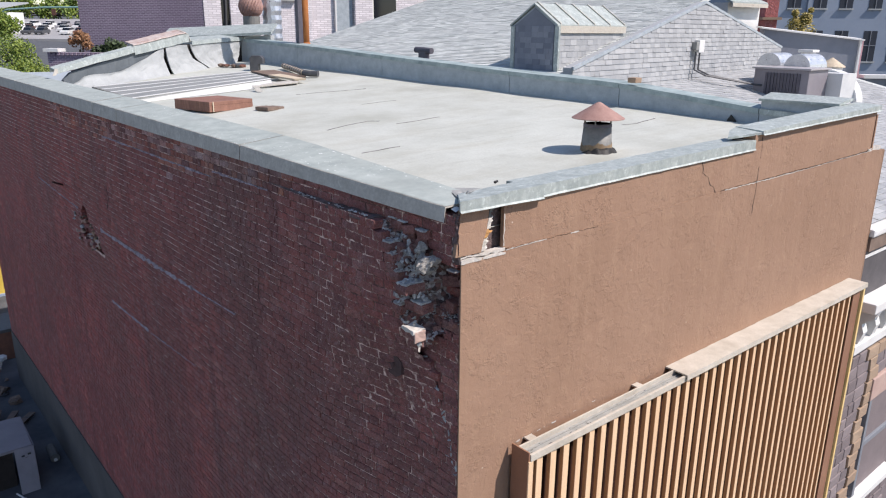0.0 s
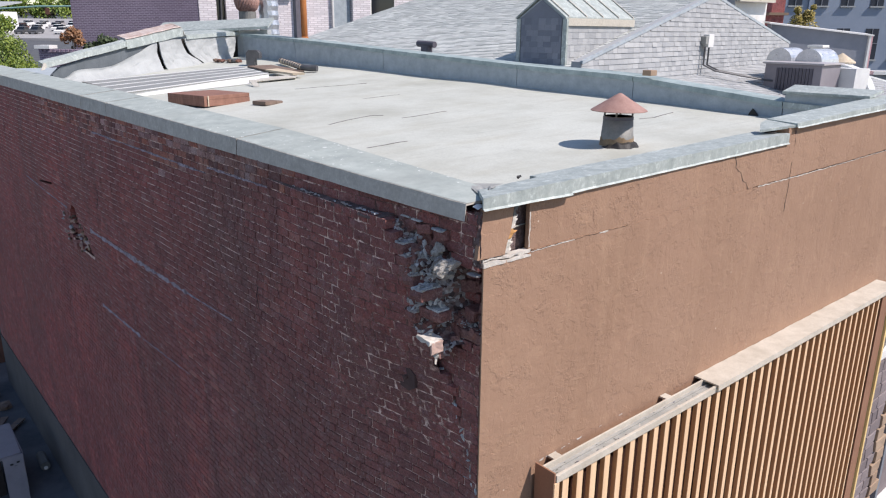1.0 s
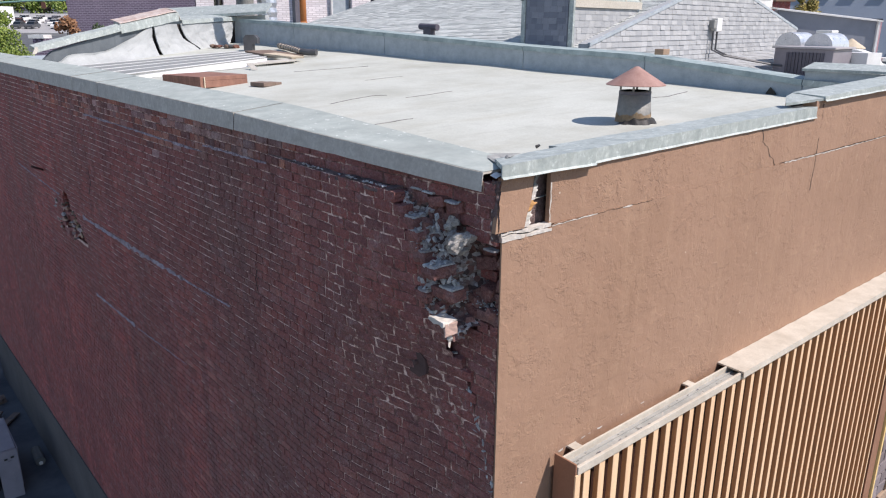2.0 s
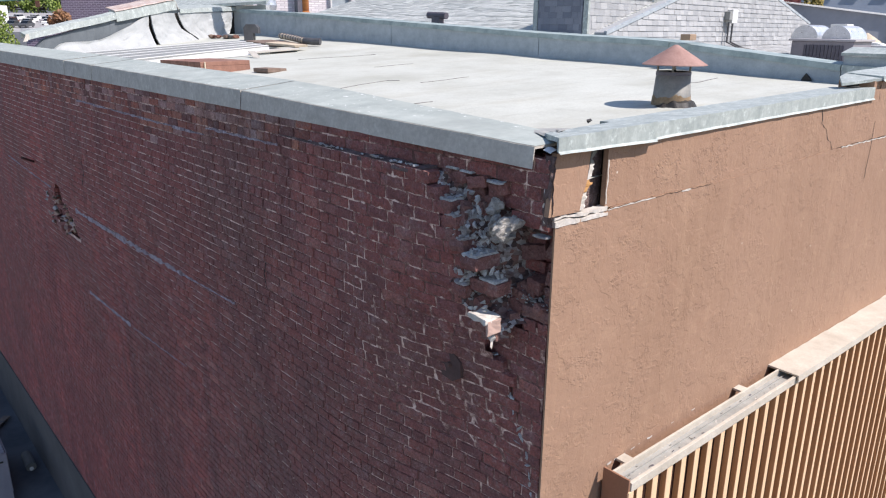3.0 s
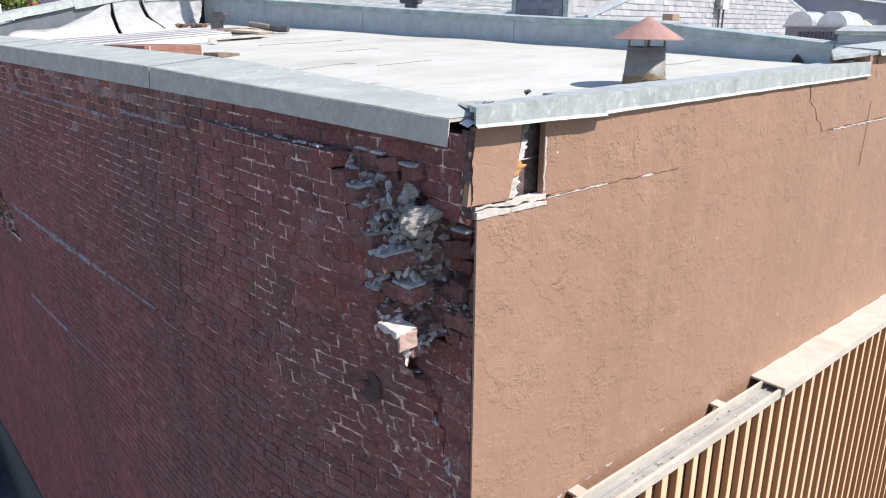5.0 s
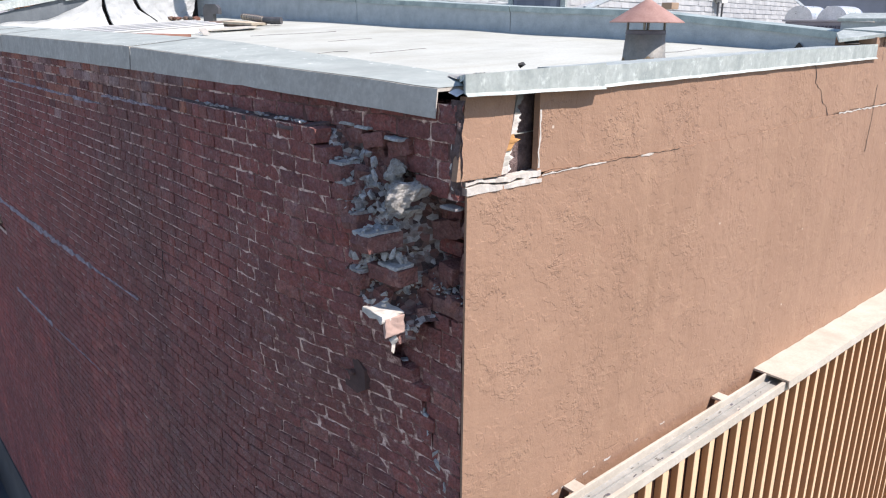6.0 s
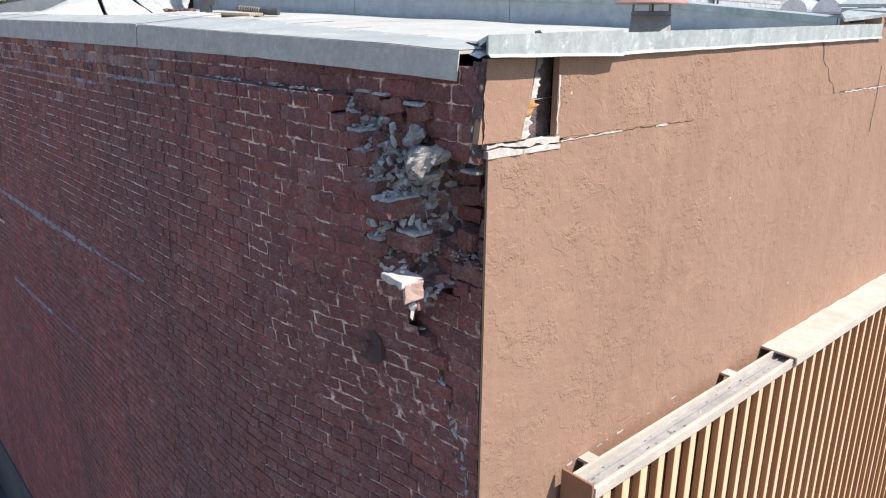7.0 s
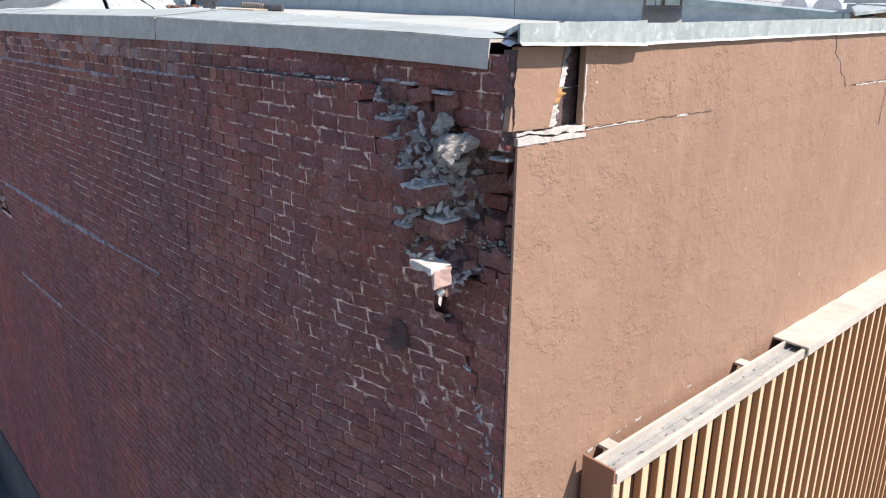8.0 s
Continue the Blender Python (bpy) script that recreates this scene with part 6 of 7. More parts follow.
def roof_seam(points, wide, seed):
    """A lifted lap of the roof coating, its shadow line put in as dark colour."""
    bm = bmesh.new()
    rows = []
    fine = []
    for (x0, y0), (x1, y1) in zip(points, points[1:]):
        m = max(2, int(math.hypot(x1 - x0, y1 - y0) / 0.08))
        fine += [(x0 + (x1 - x0) * i / m, y0 + (y1 - y0) * i / m) for i in range(m)]
    fine.append(points[-1])
    way = Vector((points[-1][0] - points[0][0], points[-1][1] - points[0][1], 0)).normalized()
    side_way = Vector((-way.y, way.x, 0))
    for i, (x, y) in enumerate(fine):
        up = 0.004 * max(0.1, 0.6 + noise.noise(Vector((x * 3, y * 3, seed))))
        p = Vector((x, y, roof_z(x, y))) + side_way * 0.02 * noise.noise(Vector((x * 6, y * 6, seed)))
        rows.append([bm.verts.new(q) for q in (p + Vector((0, 0, -0.002)), p + Vector((0, 0, up + 0.003)), p + side_way * wide * 0.22 + Vector((0, 0, 0.002)))])
    for p, q in zip(rows, rows[1:]):
        bm.faces.new((p[0], q[0], q[1], p[1]))
        bm.faces.new((p[1], q[1], q[2], p[2]))
    return part("lap_seam", bm, SEAM, roof)


roof_seam([(1.71, 4.52), (2.11, 4.67), (2.48, 4.73), (2.59, 4.64)], 0.12, 1)
roof_seam([(2.63, 4.29), (2.94, 4.28), (3.39, 4.32)], 0.12, 2)
roof_seam([(1.19, 2.96), (1.53, 2.98), (1.71, 2.98)], 0.12, 3)
roof_seam([(4.77, 2.28), (5.01, 2.21), (5.53, 2.29)], 0.12, 4)
roof_seam([(3.3, 6.11), (3.93, 6.06)], 0.1, 7)
roof_seam([(3.12, 7.84), (4.35, 7.55)], 0.1, 9)
points, faces = [], []
for i in range(41):
    a = radians(165 + i * 4.5)
    w = 0.04 + 0.04 * noise.noise(Vector((a * 2, 1, 0)))
    h = 0.07 + 0.06 * noise.noise(Vector((a * 3, 4, 0)))
    h = max(0.012, h * math.sin(math.pi * i / 40) ** 0.5)
    for r, z in ((0.19, h), (0.21 + w * 0.3, h * 0.8), (0.215 + w, 0.004)):
        points.append((r * math.cos(a), r * math.sin(a), z + 0.01))
for i in range(40):
    for k in range(2):
        faces.append((i * 3 + k, i * 3 + k + 1, i * 3 + k + 4, i * 3 + k + 3))
me = bpy.data.meshes.new("tar_patch")
me.from_pydata(points, [], faces)
me.materials.append(TAR)
ob = new("tar_patch", me)
ob.parent = vent
ob["label"] = "black tar smeared round the foot"

# torn dark spots on the parapet, raised corner flashing
part("torn_patch", prism([(6.2, 1.45, 8.42), (6.185, 1.62, 8.43), (6.19, 1.6, 8.5), (6.19, 1.56, 8.56), (6.195, 1.5, 8.5)], (-0.02, 0, 0)), TAR, para)
raised = thing("corner_flashing", "raised pale metal flashing at the far roof corner", "flashing")
part("sheet", prism([(6.2, 1.22, 8.77), (6.3, 0.25, 8.77), (6.68, 0.25, 8.82), (6.6, 1.26, 8.83)], (0, 0, 0.03)), GALV, raised)
part("upstand", prism([(6.25, 1.2, 8.4), (6.25, 1.2, 8.765), (6.34, 0.28, 8.765), (6.34, 0.28, 8.4)], (0.02, 0, 0)), GREY_FELT, raised)
part("torn_end", prism([(3.66, 0.14, 8.606), (3.76, 0.08, 8.606), (3.8, 0.12, 8.64), (3.76, 0.2, 8.645)], (0.01, 0.01, 0.006)), TAR, raised)

pipe = thing("rusty_flue", "tall orange-rusted metal flue pipe rising behind the parapet", "flue pipe", at=(5.95, 12.75, 8.6))
part("pipe", turned([(0.085, 0.0), (0.085, 3.2)], 18), ORANGE_RUST, pipe, smooth=True)
# dark strip along the -x side of the pipe
part("side_channel", box(-0.2, -0.09, -0.05, 0.08, 0.0, 3.2), LOUVRE, pipe)
part("base_collar", turned([(0.14, 0.6), (0.09, 0.72)], 18), ORANGE_RUST, pipe)
pipe.location = (5.65, 11.87, 8.6)

log = thing("ridge_vent", "small dark vent standing on the shingle roof", "roof vent")
part("hood", rod([(6.17, 8.42, 9.235), (6.22, 7.98, 9.22)], 0.06, 10), LOUVRE, log)
part("stem", box(6.14, 6.26, 8.1, 8.3, 8.8, 9.2), LOUVRE, log)
stub = thing("brick_stub", "small pale brick lying on the parapet cap", "brick")
part("body", box(5.97, 6.12, 2.98, 3.12, 8.9, 8.975, 0.008), TAN_STONE, stub)

# conduit on the gable
conduit = thing("meter_conduit", "grey electric box with black cables on the gable wall", "conduit")
cx = Vector((12.62, 6.16, 9.28)) + N_DIR * 0.08
part("box", box(cx.x - 0.12, cx.x + 0.1, cx.y - 0.1, cx.y + 0.04, cx.z - 0.12, cx.z + 0.16, 0.015), WHITE, conduit)
part("dark_box", box(cx.x - 0.24, cx.x - 0.13, cx.y - 0.1, cx.y + 0.04, cx.z - 0.06, cx.z + 0.12, 0.015), PANEL, conduit)
for dx in (-0.18, -0.02):
    part("cable", rod([cx + Vector((dx, -0.06, -0.1)), cx + Vector((dx, -0.06, -0.5)), cx + Vector((dx + 0.1, -0.3, -0.62)), cx + Vector((0.9, -1.0, -0.82)), cx + Vector((1.4, -1.4, -0.85 + dx * 0.3))], 0.022, 6), BLACK, conduit)

# ---- rooftop air unit ----
rtu = thing("rooftop_air_unit", "grey rooftop air unit with dark louvres and silver ducts", "air unit")
part("casing", box(13.65, 14.6, 3.92, 5.18, 8.05, 8.82, 0.015), CASING, rtu)
part("lid", box(13.6, 14.65, 3.87, 5.23, 8.82, 8.86, 0.01), UNIT, rtu)
for k in range(11):
    y = 4.1 + k * 0.075
    part("louvre", box(13.625, 13.65, y, y + 0.05, 8.25, 8.74), LOUVRE, rtu)


def half_duct(x0, x1, y, z, radius):
    pts = [(x0, y + radius * math.cos(math.pi * i / 12), z + radius * math.sin(math.pi * i / 12)) for i in range(13)]
    return prism(pts, (x1 - x0, 0, 0))


part("duct", half_duct(14.6, 15.4, 5.35, 8.85, 0.3), SILVER, rtu, "silver sheet duct", smooth=False)
part("duct", half_duct(14.6, 15.5, 4.66, 8.83, 0.31), SILVER, rtu, "silver sheet duct")
part("duct", prism([(14.62, 3.6, 8.0), (14.62, 3.6, 8.74), (14.62, 4.6, 8.74), (14.62, 4.6, 8.0)], (0.5, -0.1, 0)), PANEL_RIB, rtu, "silver sheet duct")
bm = prism([(15.1, 3.4 + 0.0, 8.0)] + [(15.1, 3.4 + 0.75 * (1 - math.cos(math.pi / 2 * i / 8)), 8.0 + 0.8 * math.sin(math.pi / 2 * i / 8)) for i in range(1, 9)] + [(15.1, 4.5, 8.8), (15.1, 4.5, 8.0)], (0.35, 0, 0))
part("duct", bm, PANEL_RIB, rtu, "pale sheet duct elbow")
cone = thing("conical_roof_vent", "white roof vent with a tan conical top", "roof vent", at=(17.7, 5.17, 8.27))
part("drum", turned([(0.28, 0.0), (0.28, 0.5)], 20), WHITE, cone)
part("cone", turned([(0.34, 0.47), (0.34, 0.5), (0.02, 0.72)], 20), STRAW, cone)
small_box = thing("white_roof_box", "small white metal vent box", "vent box", at=(17.2, 5.6, 8.4))
part("box", box(-0.14, 0.14, -0.14, 0.14, 0, 0.72, 0.02), WHITE, small_box)
part("lid", box(-0.2, 0.2, -0.2, 0.2, 0.72, 0.79, 0.02), WHITE, small_box)

# ---- far side: axes run across and away from the camera's first position ----
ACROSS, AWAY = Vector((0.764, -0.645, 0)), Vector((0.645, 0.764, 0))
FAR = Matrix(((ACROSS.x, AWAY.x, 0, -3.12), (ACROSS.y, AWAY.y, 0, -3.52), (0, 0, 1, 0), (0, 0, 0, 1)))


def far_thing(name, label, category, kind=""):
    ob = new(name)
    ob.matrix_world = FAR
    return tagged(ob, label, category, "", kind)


def coursed(name, brick, mortar, length=0.21, height=0.07):
    n = Nodes(name, 0.9)
    t = n.t.nodes.new("ShaderNodeTexBrick")
    sep = n.t.nodes.new("ShaderNodeSeparateXYZ")
    comb = n.t.nodes.new("ShaderNodeCombineXYZ")
    n.t.links.new(n.co, sep.inputs[0])
    n.t.links.new(n.math("ADD", sep.outputs[0], sep.outputs[1]), comb.inputs[0])
    n.t.links.new(sep.outputs[2], comb.inputs[1])
    n.t.links.new(comb.outputs[0], t.inputs["Vector"])
    t.inputs["Color1"].default_value = (*brick, 1)
    t.inputs["Color2"].default_value = (*(v * 0.7 for v in brick), 1)
    t.inputs["Mortar"].default_value = (*mortar, 1)
    t.inputs["Scale"].default_value = 1.0
    t.inputs["Brick Width"].default_value, t.inputs["Row Height"].default_value, t.inputs["Mortar Size"].default_value = length, height, 0.012
    n.colour(n.mix(n.ramp(n.noise(0.6, 5), (0.35, 0.4), (0.7, 0.0)), t.outputs["Color"], tuple(v * 0.7 for v in brick)))
    return n.m


PURPLE_BRICK = coursed("purple_brick_courses", (0.23, 0.17, 0.235), (0.4, 0.34, 0.4), 0.2, 0.068)
PINK_BRICK = coursed("pale_pink_brick_courses", (0.84, 0.79, 0.8), (0.5, 0.44, 0.46), 0.26, 0.09)

purple = far_thing("purple_brick_building", "purple-grey brick building with pale brick piers and dark windows", "building")
part("end_wall", box(-15.4, -10.17, 32.0, 40, -0.5, 14.0), PURPLE_BRICK, purple)
facade = new("pale_brick_facade")
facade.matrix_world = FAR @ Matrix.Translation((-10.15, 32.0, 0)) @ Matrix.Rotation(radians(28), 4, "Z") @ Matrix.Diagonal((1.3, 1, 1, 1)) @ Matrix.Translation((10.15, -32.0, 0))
tagged(facade, "sunlit pale pink brick street front with piers and dark windows", "building")
part("street_wall", box(-10.15, 1.0, 32.3, 36, -0.5, 14.0), PINK_BRICK, facade)
for a, b in ((-10.15, -9.6), (-9.3, -8.85), (-6.85, -6.55), (-4.95, -4.3)):
    part("pier", box(a, b, 31.98, 32.3, 0, 14.0), PINK_BRICK, facade, "pale pink brick pier")
for a, b, z0, z1 in ((-9.6, -9.3, 7.2, 13.0), (-4.2, -3.3, 9.4, 11.9), (-5.6, -5.0, 8.4, 12.2), (-8.7, -7.1, 10.9, 12.6)):
    win = part("window", box(a, b, 32.2, 32.32, z0, z1), GREY_FELT if a == -5.6 else GLASS, facade)
    part("frame", box(a - 0.05, a, 32.15, 32.3, z0, z1), WHITE, win)
    part("sill", box(a - 0.05, b + 0.05, 32.1, 32.3, z0 - 0.1, z0), WHITE, win)
part("downpipe", rod([(-9.45, 32.05, 14), (-9.42, 32.05, 11), (-9.5, 32.05, 8)], 0.03, 8), BLACK, facade)
turbine = far_thing("turbine_vent", "brown rusty turbine vent on a metal stub", "turbine vent")
part("stub", turned([(0.26, 7.6), (0.26, 9.98)], 20, (-6.13, 24.0, 0)), VENT_PIPE, turbine)
for k in range(22):
    a = 2 * math.pi * k / 22
    pts = [(-6.13 + 0.34 * math.sin(t) * math.cos(a + t * 0.5), 24 + 0.34 * math.sin(t) * math.sin(a + t * 0.5), 10.28 - 0.33 * math.cos(t)) for t in [0.35 + i * 0.3 for i in range(9)]]
    part("blade", rod(pts, 0.048, 5), RUST, turbine)
silver = far_thing("silver_duct", "crinkled silver insulated duct rising against the brick wall", "duct")
pts = [(-5.6, 24.5, 7.5 + i * 0.14) for i in range(36)]
part("duct", rod([(x + 0.03 * (i % 2), y, z) for i, (x, y, z) in enumerate(pts)], 0.3, 14), SILVER, silver, smooth=False)
ledge = far_thing("pale_parapet_ledge", "pale metal-capped ledge of the building behind", "ledge", "structure")
part("wall", prism([(-7.0, 18.9, 7.8), (-4.25, 18.34, 7.8), (-4.25, 18.34, 9.46), (-7.0, 18.9, 9.32)], (0, 0.4, 0)), MEMBRANE, ledge)
part("cap", prism([(-7.1, 18.75, 9.32), (-4.2, 18.18, 9.48), (-4.2, 18.87, 9.68), (-7.1, 19.5, 9.55)], (0, 0, 0.06)), GALV, ledge)

white_dormer = far_thing("white_dormer", "white painted dormer with a rusty metal roof edge", "dormer")
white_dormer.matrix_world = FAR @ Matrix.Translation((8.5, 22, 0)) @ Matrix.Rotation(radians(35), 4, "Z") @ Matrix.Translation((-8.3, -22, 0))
part("box", box(7.6, 9.15, 22.0, 24.0, 8.9, 10.42), WHITE, white_dormer)
part("roof", prism([(7.5, 21.8, 10.38), (9.2, 21.8, 10.38), (9.05, 23, 10.85), (7.6, 23, 10.85)], (0, 0, 0.06)), GALV, white_dormer)
part("rusty_edge", box(7.5, 9.2, 21.78, 21.84, 10.3, 10.4), GUTTER_RUST, white_dormer)
chimney = far_thing("red_brick_chimney", "red brick corner of a building further back", "chimney")
part("shaft", box(10.0, 10.4, 24, 25, 7, 13), BRICK, chimney)
part("ledge", box(9.9, 10.5, 23.9, 25.1, 10.0, 10.08), TAN_STONE, chimney)

grey = far_thing("grey_parapet_wall", "slate grey parapet wall with a white metal edge", "wall", "structure")
part("wall", prism([(9.2, 22, 7.0), (12.0, 22, 7.0), (12.0, 22, 9.42), (9.2, 22, 9.72)], (0, 0.3, 0)), DARK_SHINGLE, grey)
part("cap", prism([(9.1, 21.9, 9.72), (12.1, 21.9, 9.41), (12.1, 22.35, 9.45), (9.1, 22.35, 9.76)], (0, 0, 0.04)), WHITE, grey)
part("end_trim", box(11.98, 12.04, 21.92, 22.0, 7.5, 9.42), WHITE, grey)
part("pink_return", box(12.04, 12.1, 21.95, 22.3, 7.5, 9.42), PINK_PAINT, grey, "faded pink return")
part("low_wall", box(12.1, 13.1, 21.96, 22.3, 7.0, 8.35), GREY_WALL, grey)
part("low_trim", box(12.26, 13.2, 21.9, 22.34, 8.35, 8.45), WHITE, grey)
part("low_end", box(13.05, 13.2, 21.9, 22.3, 7.0, 8.35), PINK_PAINT, grey)

blue = far_thing("blue_office_building", "blue-grey rendered office building with dark square windows", "building")
part("wall", box(19.0, 42.0, 45.02, 60, -1, 17), BLUE_WALL, blue)
for row, z in ((0, 11.0), (1, 8.0)):
    for col in range(9):
        x = 20.0 + col * 1.52 + (0.2 if col > 2 else 0)
        win = part("window", box(x, x + 0.78, 45.0, 45.06, z, z + 1.75), NAVY_GLASS, blue)
        part("sill", box(x - 0.04, x + 0.82, 44.9, 45.0, z - 0.08, z), MEMBRANE, win)
        part("mullion", box(x + 0.37, x + 0.41, 44.96, 45.0, z, z + 1.75), GREY_WALL, win)
        part("transom", box(x, x + 0.78, 44.97, 45.0, z + 0.9, z + 0.94), GREY_WALL, win)
for x in (20.9, 27.0, 33.0):
    part("pilaster", box(x + 0.25, x + 0.5, 44.9, 45.0, -1, 17), BLUE_WALL, blue)


def leafy(name, label, trunk_points, radius, blobs, count, size, material, seed):
    """A tree: trunk, limbs and a crown of many single leaves."""
    tree = far_thing(name, label, "tree")
    r = random.Random(seed)
    part("trunk", rod(trunk_points, radius, 9), BARK, tree)
    top = Vector(trunk_points[-1])
    bm = bmesh.new()
    for c, s in blobs[::2]:
        rod([top - Vector((0, 0, 1.0)), (top + Vector(c)) / 2, Vector(c)], radius * 0.35, 6, bm)
    part("limb", bm, BARK, tree)
    pts, fcs = [], []
    for _ in range(count):
        c, s = r.choice(blobs)
        d = Vector((r.gauss(0, 1), r.gauss(0, 1), r.gauss(0, 0.8)))
        p = Vector(c) + d.normalized() * s * r.random() ** 0.4
        a = Vector((r.gauss(0, 1), r.gauss(0, 1), r.gauss(0, 1))).normalized()
        b = a.orthogonal().normalized()
        k = size * r.uniform(0.6, 1.3)
        i = len(pts)
        pts.extend(tuple(q) for q in (p - a * k, p + b * k * 0.55, p + a * k, p - b * k * 0.55))
        fcs.append((i, i + 1, i + 2, i + 3))
    me = bpy.data.meshes.new("crown")
    me.from_pydata(pts, [], fcs)
    me.materials.append(material)
    crown = new("crown", me)
    crown.parent = tree
    return tree


rng = random.Random(12)
blobs = [((-16.6 + rng.uniform(-1.4, 2.1), 30 + rng.uniform(-1.0, 1.0), 7.6 + rng.uniform(-1.3, 0.9)), rng.uniform(0.35, 0.75)) for _ in range(30)] + [((-17.3, 30, 8.85), 0.55), ((-16.9, 30, 8.7), 0.5)]
leafy("street_tree", "sunlit green broadleaf tree beside the next building", [(-17, 30, 0.3), (-17.1, 30, 4), (-16.9, 30, 7.6)], 0.18, blobs, 30000, 0.046, LEAF, 1)
blobs = [((17.7 + rng.uniform(-0.5, 0.5), 38, 9.7 + k * 0.14), 0.55 - 0.06 * k) for k in range(8)]
leafy("small_conifer", "small yellow-green conical tree in front of the blue building", [(17.7, 38, 0), (17.7, 38, 6), (17.7, 38, 9.5)], 0.1, blobs, 1800, 0.07, DRY_LEAF, 2)
blobs = [((-135 + rng.uniform(-36, 30), 262 + rng.uniform(-6, 6), 15.5 + rng.uniform(-3.0, 5.5)), rng.uniform(2.0, 3.6)) for _ in range(70)]
leafy("far_trees", "green trees along the far street", [(-135, 262, 9), (-135, 262, 12), (-135, 262, 14)], 0.3, blobs, 12000, 0.5, LEAF, 3)
blobs = [((-83 + rng.uniform(-2, 3), 138 + rng.uniform(-2, 2), 11.3 + rng.uniform(-1, 1.4)), rng.uniform(1.0, 1.6)) for _ in range(9)]
leafy("round_street_tree", "small round street tree", [(-82.5, 138, 8.5), (-82.5, 138, 10), (-82.5, 138, 11)], 0.15, blobs, 2200, 0.26, LEAF, 4)
blobs = [((-69 + rng.uniform(-1.6, 1.6), 118 + rng.uniform(-2, 2), 9.7 + rng.uniform(-1, 1.2)), rng.uniform(0.9, 1.4)) for _ in range(9)]
leafy("round_street_tree", "small round street tree", [(-69, 118, 7), (-69, 118, 8.5), (-69, 118, 9)], 0.15, blobs, 2200, 0.26, LEAF, 5)

low = far_thing("low_brick_parapet", "low dark brick parapet with a pale corner cap and potted plants", "parapet", "structure")
part("wall", box(-14.85, -11.0, 28, 28.3, 0, 8.7), PURPLE_BRICK, low)
for k in range(16):
    part("dentil", box(-14.8 + k * 0.16, -14.71 + k * 0.16, 27.95, 28.0, 8.6, 8.7), PURPLE_BRICK, low)
part("corner_cap", box(-14.95, -14.4, 27.9, 28.5, 8.72, 8.84), WHITE, low)
blobs = [((-13.9 + rng.uniform(-0.35, 0.35), 28.6, 9.1 + rng.uniform(-0.15, 0.2)), 0.22) for _ in range(6)]
leafy("russet_shrub", "russet-leaved shrub behind the low parapet", [(-13.9, 28.6, 8.2), (-13.9, 28.6, 8.6), (-13.9, 28.6, 8.8)], 0.04, blobs, 700, 0.07, RUSSET, 6)
blobs = [((-13.0 + rng.uniform(-0.5, 0.6), 28.8, 8.85 + rng.uniform(-0.15, 0.2)), 0.25) for _ in range(7)]
leafy("dark_shrub", "dark green shrub behind the low parapet", [(-13, 28.8, 8.0), (-13, 28.8, 8.4), (-13, 28.8, 8.6)], 0.04, blobs, 900, 0.08, DARK_LEAF, 7)

shop = far_thing("white_street_building", "long white low building beside the far street", "building")
part("wall", box(-130, -97, 160, 175, 8, 12.6), WHITE, shop)
part("roof", prism([(-131, 159, 12.6), (-96, 159, 12.6), (-96, 176, 14.6), (-131, 176, 14.6)], (0, 0, 0.3)), MEMBRANE, shop)
for k in range(6):
    part("window", box(-115 + k * 3.1, -113.3 + k * 3.1, 159.9, 160.05, 10.2, 11.4), GLASS, shop)
road = far_thing("far_road", "pale sunlit street climbing away between parked cars", "road", "structure")
part("surface", prism([(-92, 150, 7.26), (-58, 150, 7.26), (-112, 250, 11.96), (-160, 250, 11.96)], (0, 0, -3.0)), PALE_ROAD, road)


def parked_car(x, y, z, paint, label):
    car = new("parked_car")
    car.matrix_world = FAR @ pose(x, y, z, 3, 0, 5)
    tagged(car, label, "car", "cars in the far street")
    body = prism([(-0.88, -2.1, 0.3), (-0.88, -2.1, 0.75), (-0.88, -1.2, 0.9), (-0.88, 1.9, 0.95), (-0.88, 2.15, 0.7), (-0.88, 2.15, 0.3)], (1.76, 0, 0))
    part("body", body, paint, car)
    part("cabin", prism([(-0.75, -1.0, 0.9), (-0.7, -0.4, 1.42), (-0.7, 1.2, 1.42), (-0.75, 1.8, 0.95)], (1.45, 0, 0)), GLASS, car)
    part("cabin_roof", box(-0.7, 0.7, -0.4, 1.2, 1.41, 1.46, 0.02), paint, car)
    for a in (-0.85, 0.68):
        for b in (-1.35, 1.35):
            wheel = part("wheel", turned([(0.32, 0), (0.32, 0.18)], 14), BLACK, car)
            wheel.matrix_basis = pose(a, b, 0.32, 0, 90, 0)


PAINTS = ((WHITE, "white car parked in the street"), (UNIT, "silver car parked in the street"), (BLACK, "dark car parked in the street"), (RED_WOOD, "red car parked in the street"))
rng = random.Random(8)
for n in range(20):
    y = 166 + (n // 5) * 11 + rng.uniform(-1.5, 1.5)
    x = -92 - (y - 166) * 0.5 + (n % 5) * 4.2 + rng.uniform(-0.7, 0.7)
    parked_car(x, y, 7.26 + (y - 150) * 0.047, *PAINTS[(0, 1, 2, 0, 0, 1, 0, 3)[rng.randrange(8)]])
mast = far_thing("traffic_mast", "pale green curved traffic mast arm over the street", "street mast")
part("arm", rod([(-74, 125, 8), (-74, 125, 11.2), (-72, 125, 12.2), (-66, 125, 12.6), (-58, 125, 12.7)], 0.14, 8), MAST, mast)
part("sign", box(-64.6, -63.9, 124.9, 125, 11.4, 12.4), RED_WOOD, mast)

# ---- stone building along the street ----
stone_house = thing("stone_facade_building", "rough brown stone building with a white bracketed cornice and sash windows", "building")
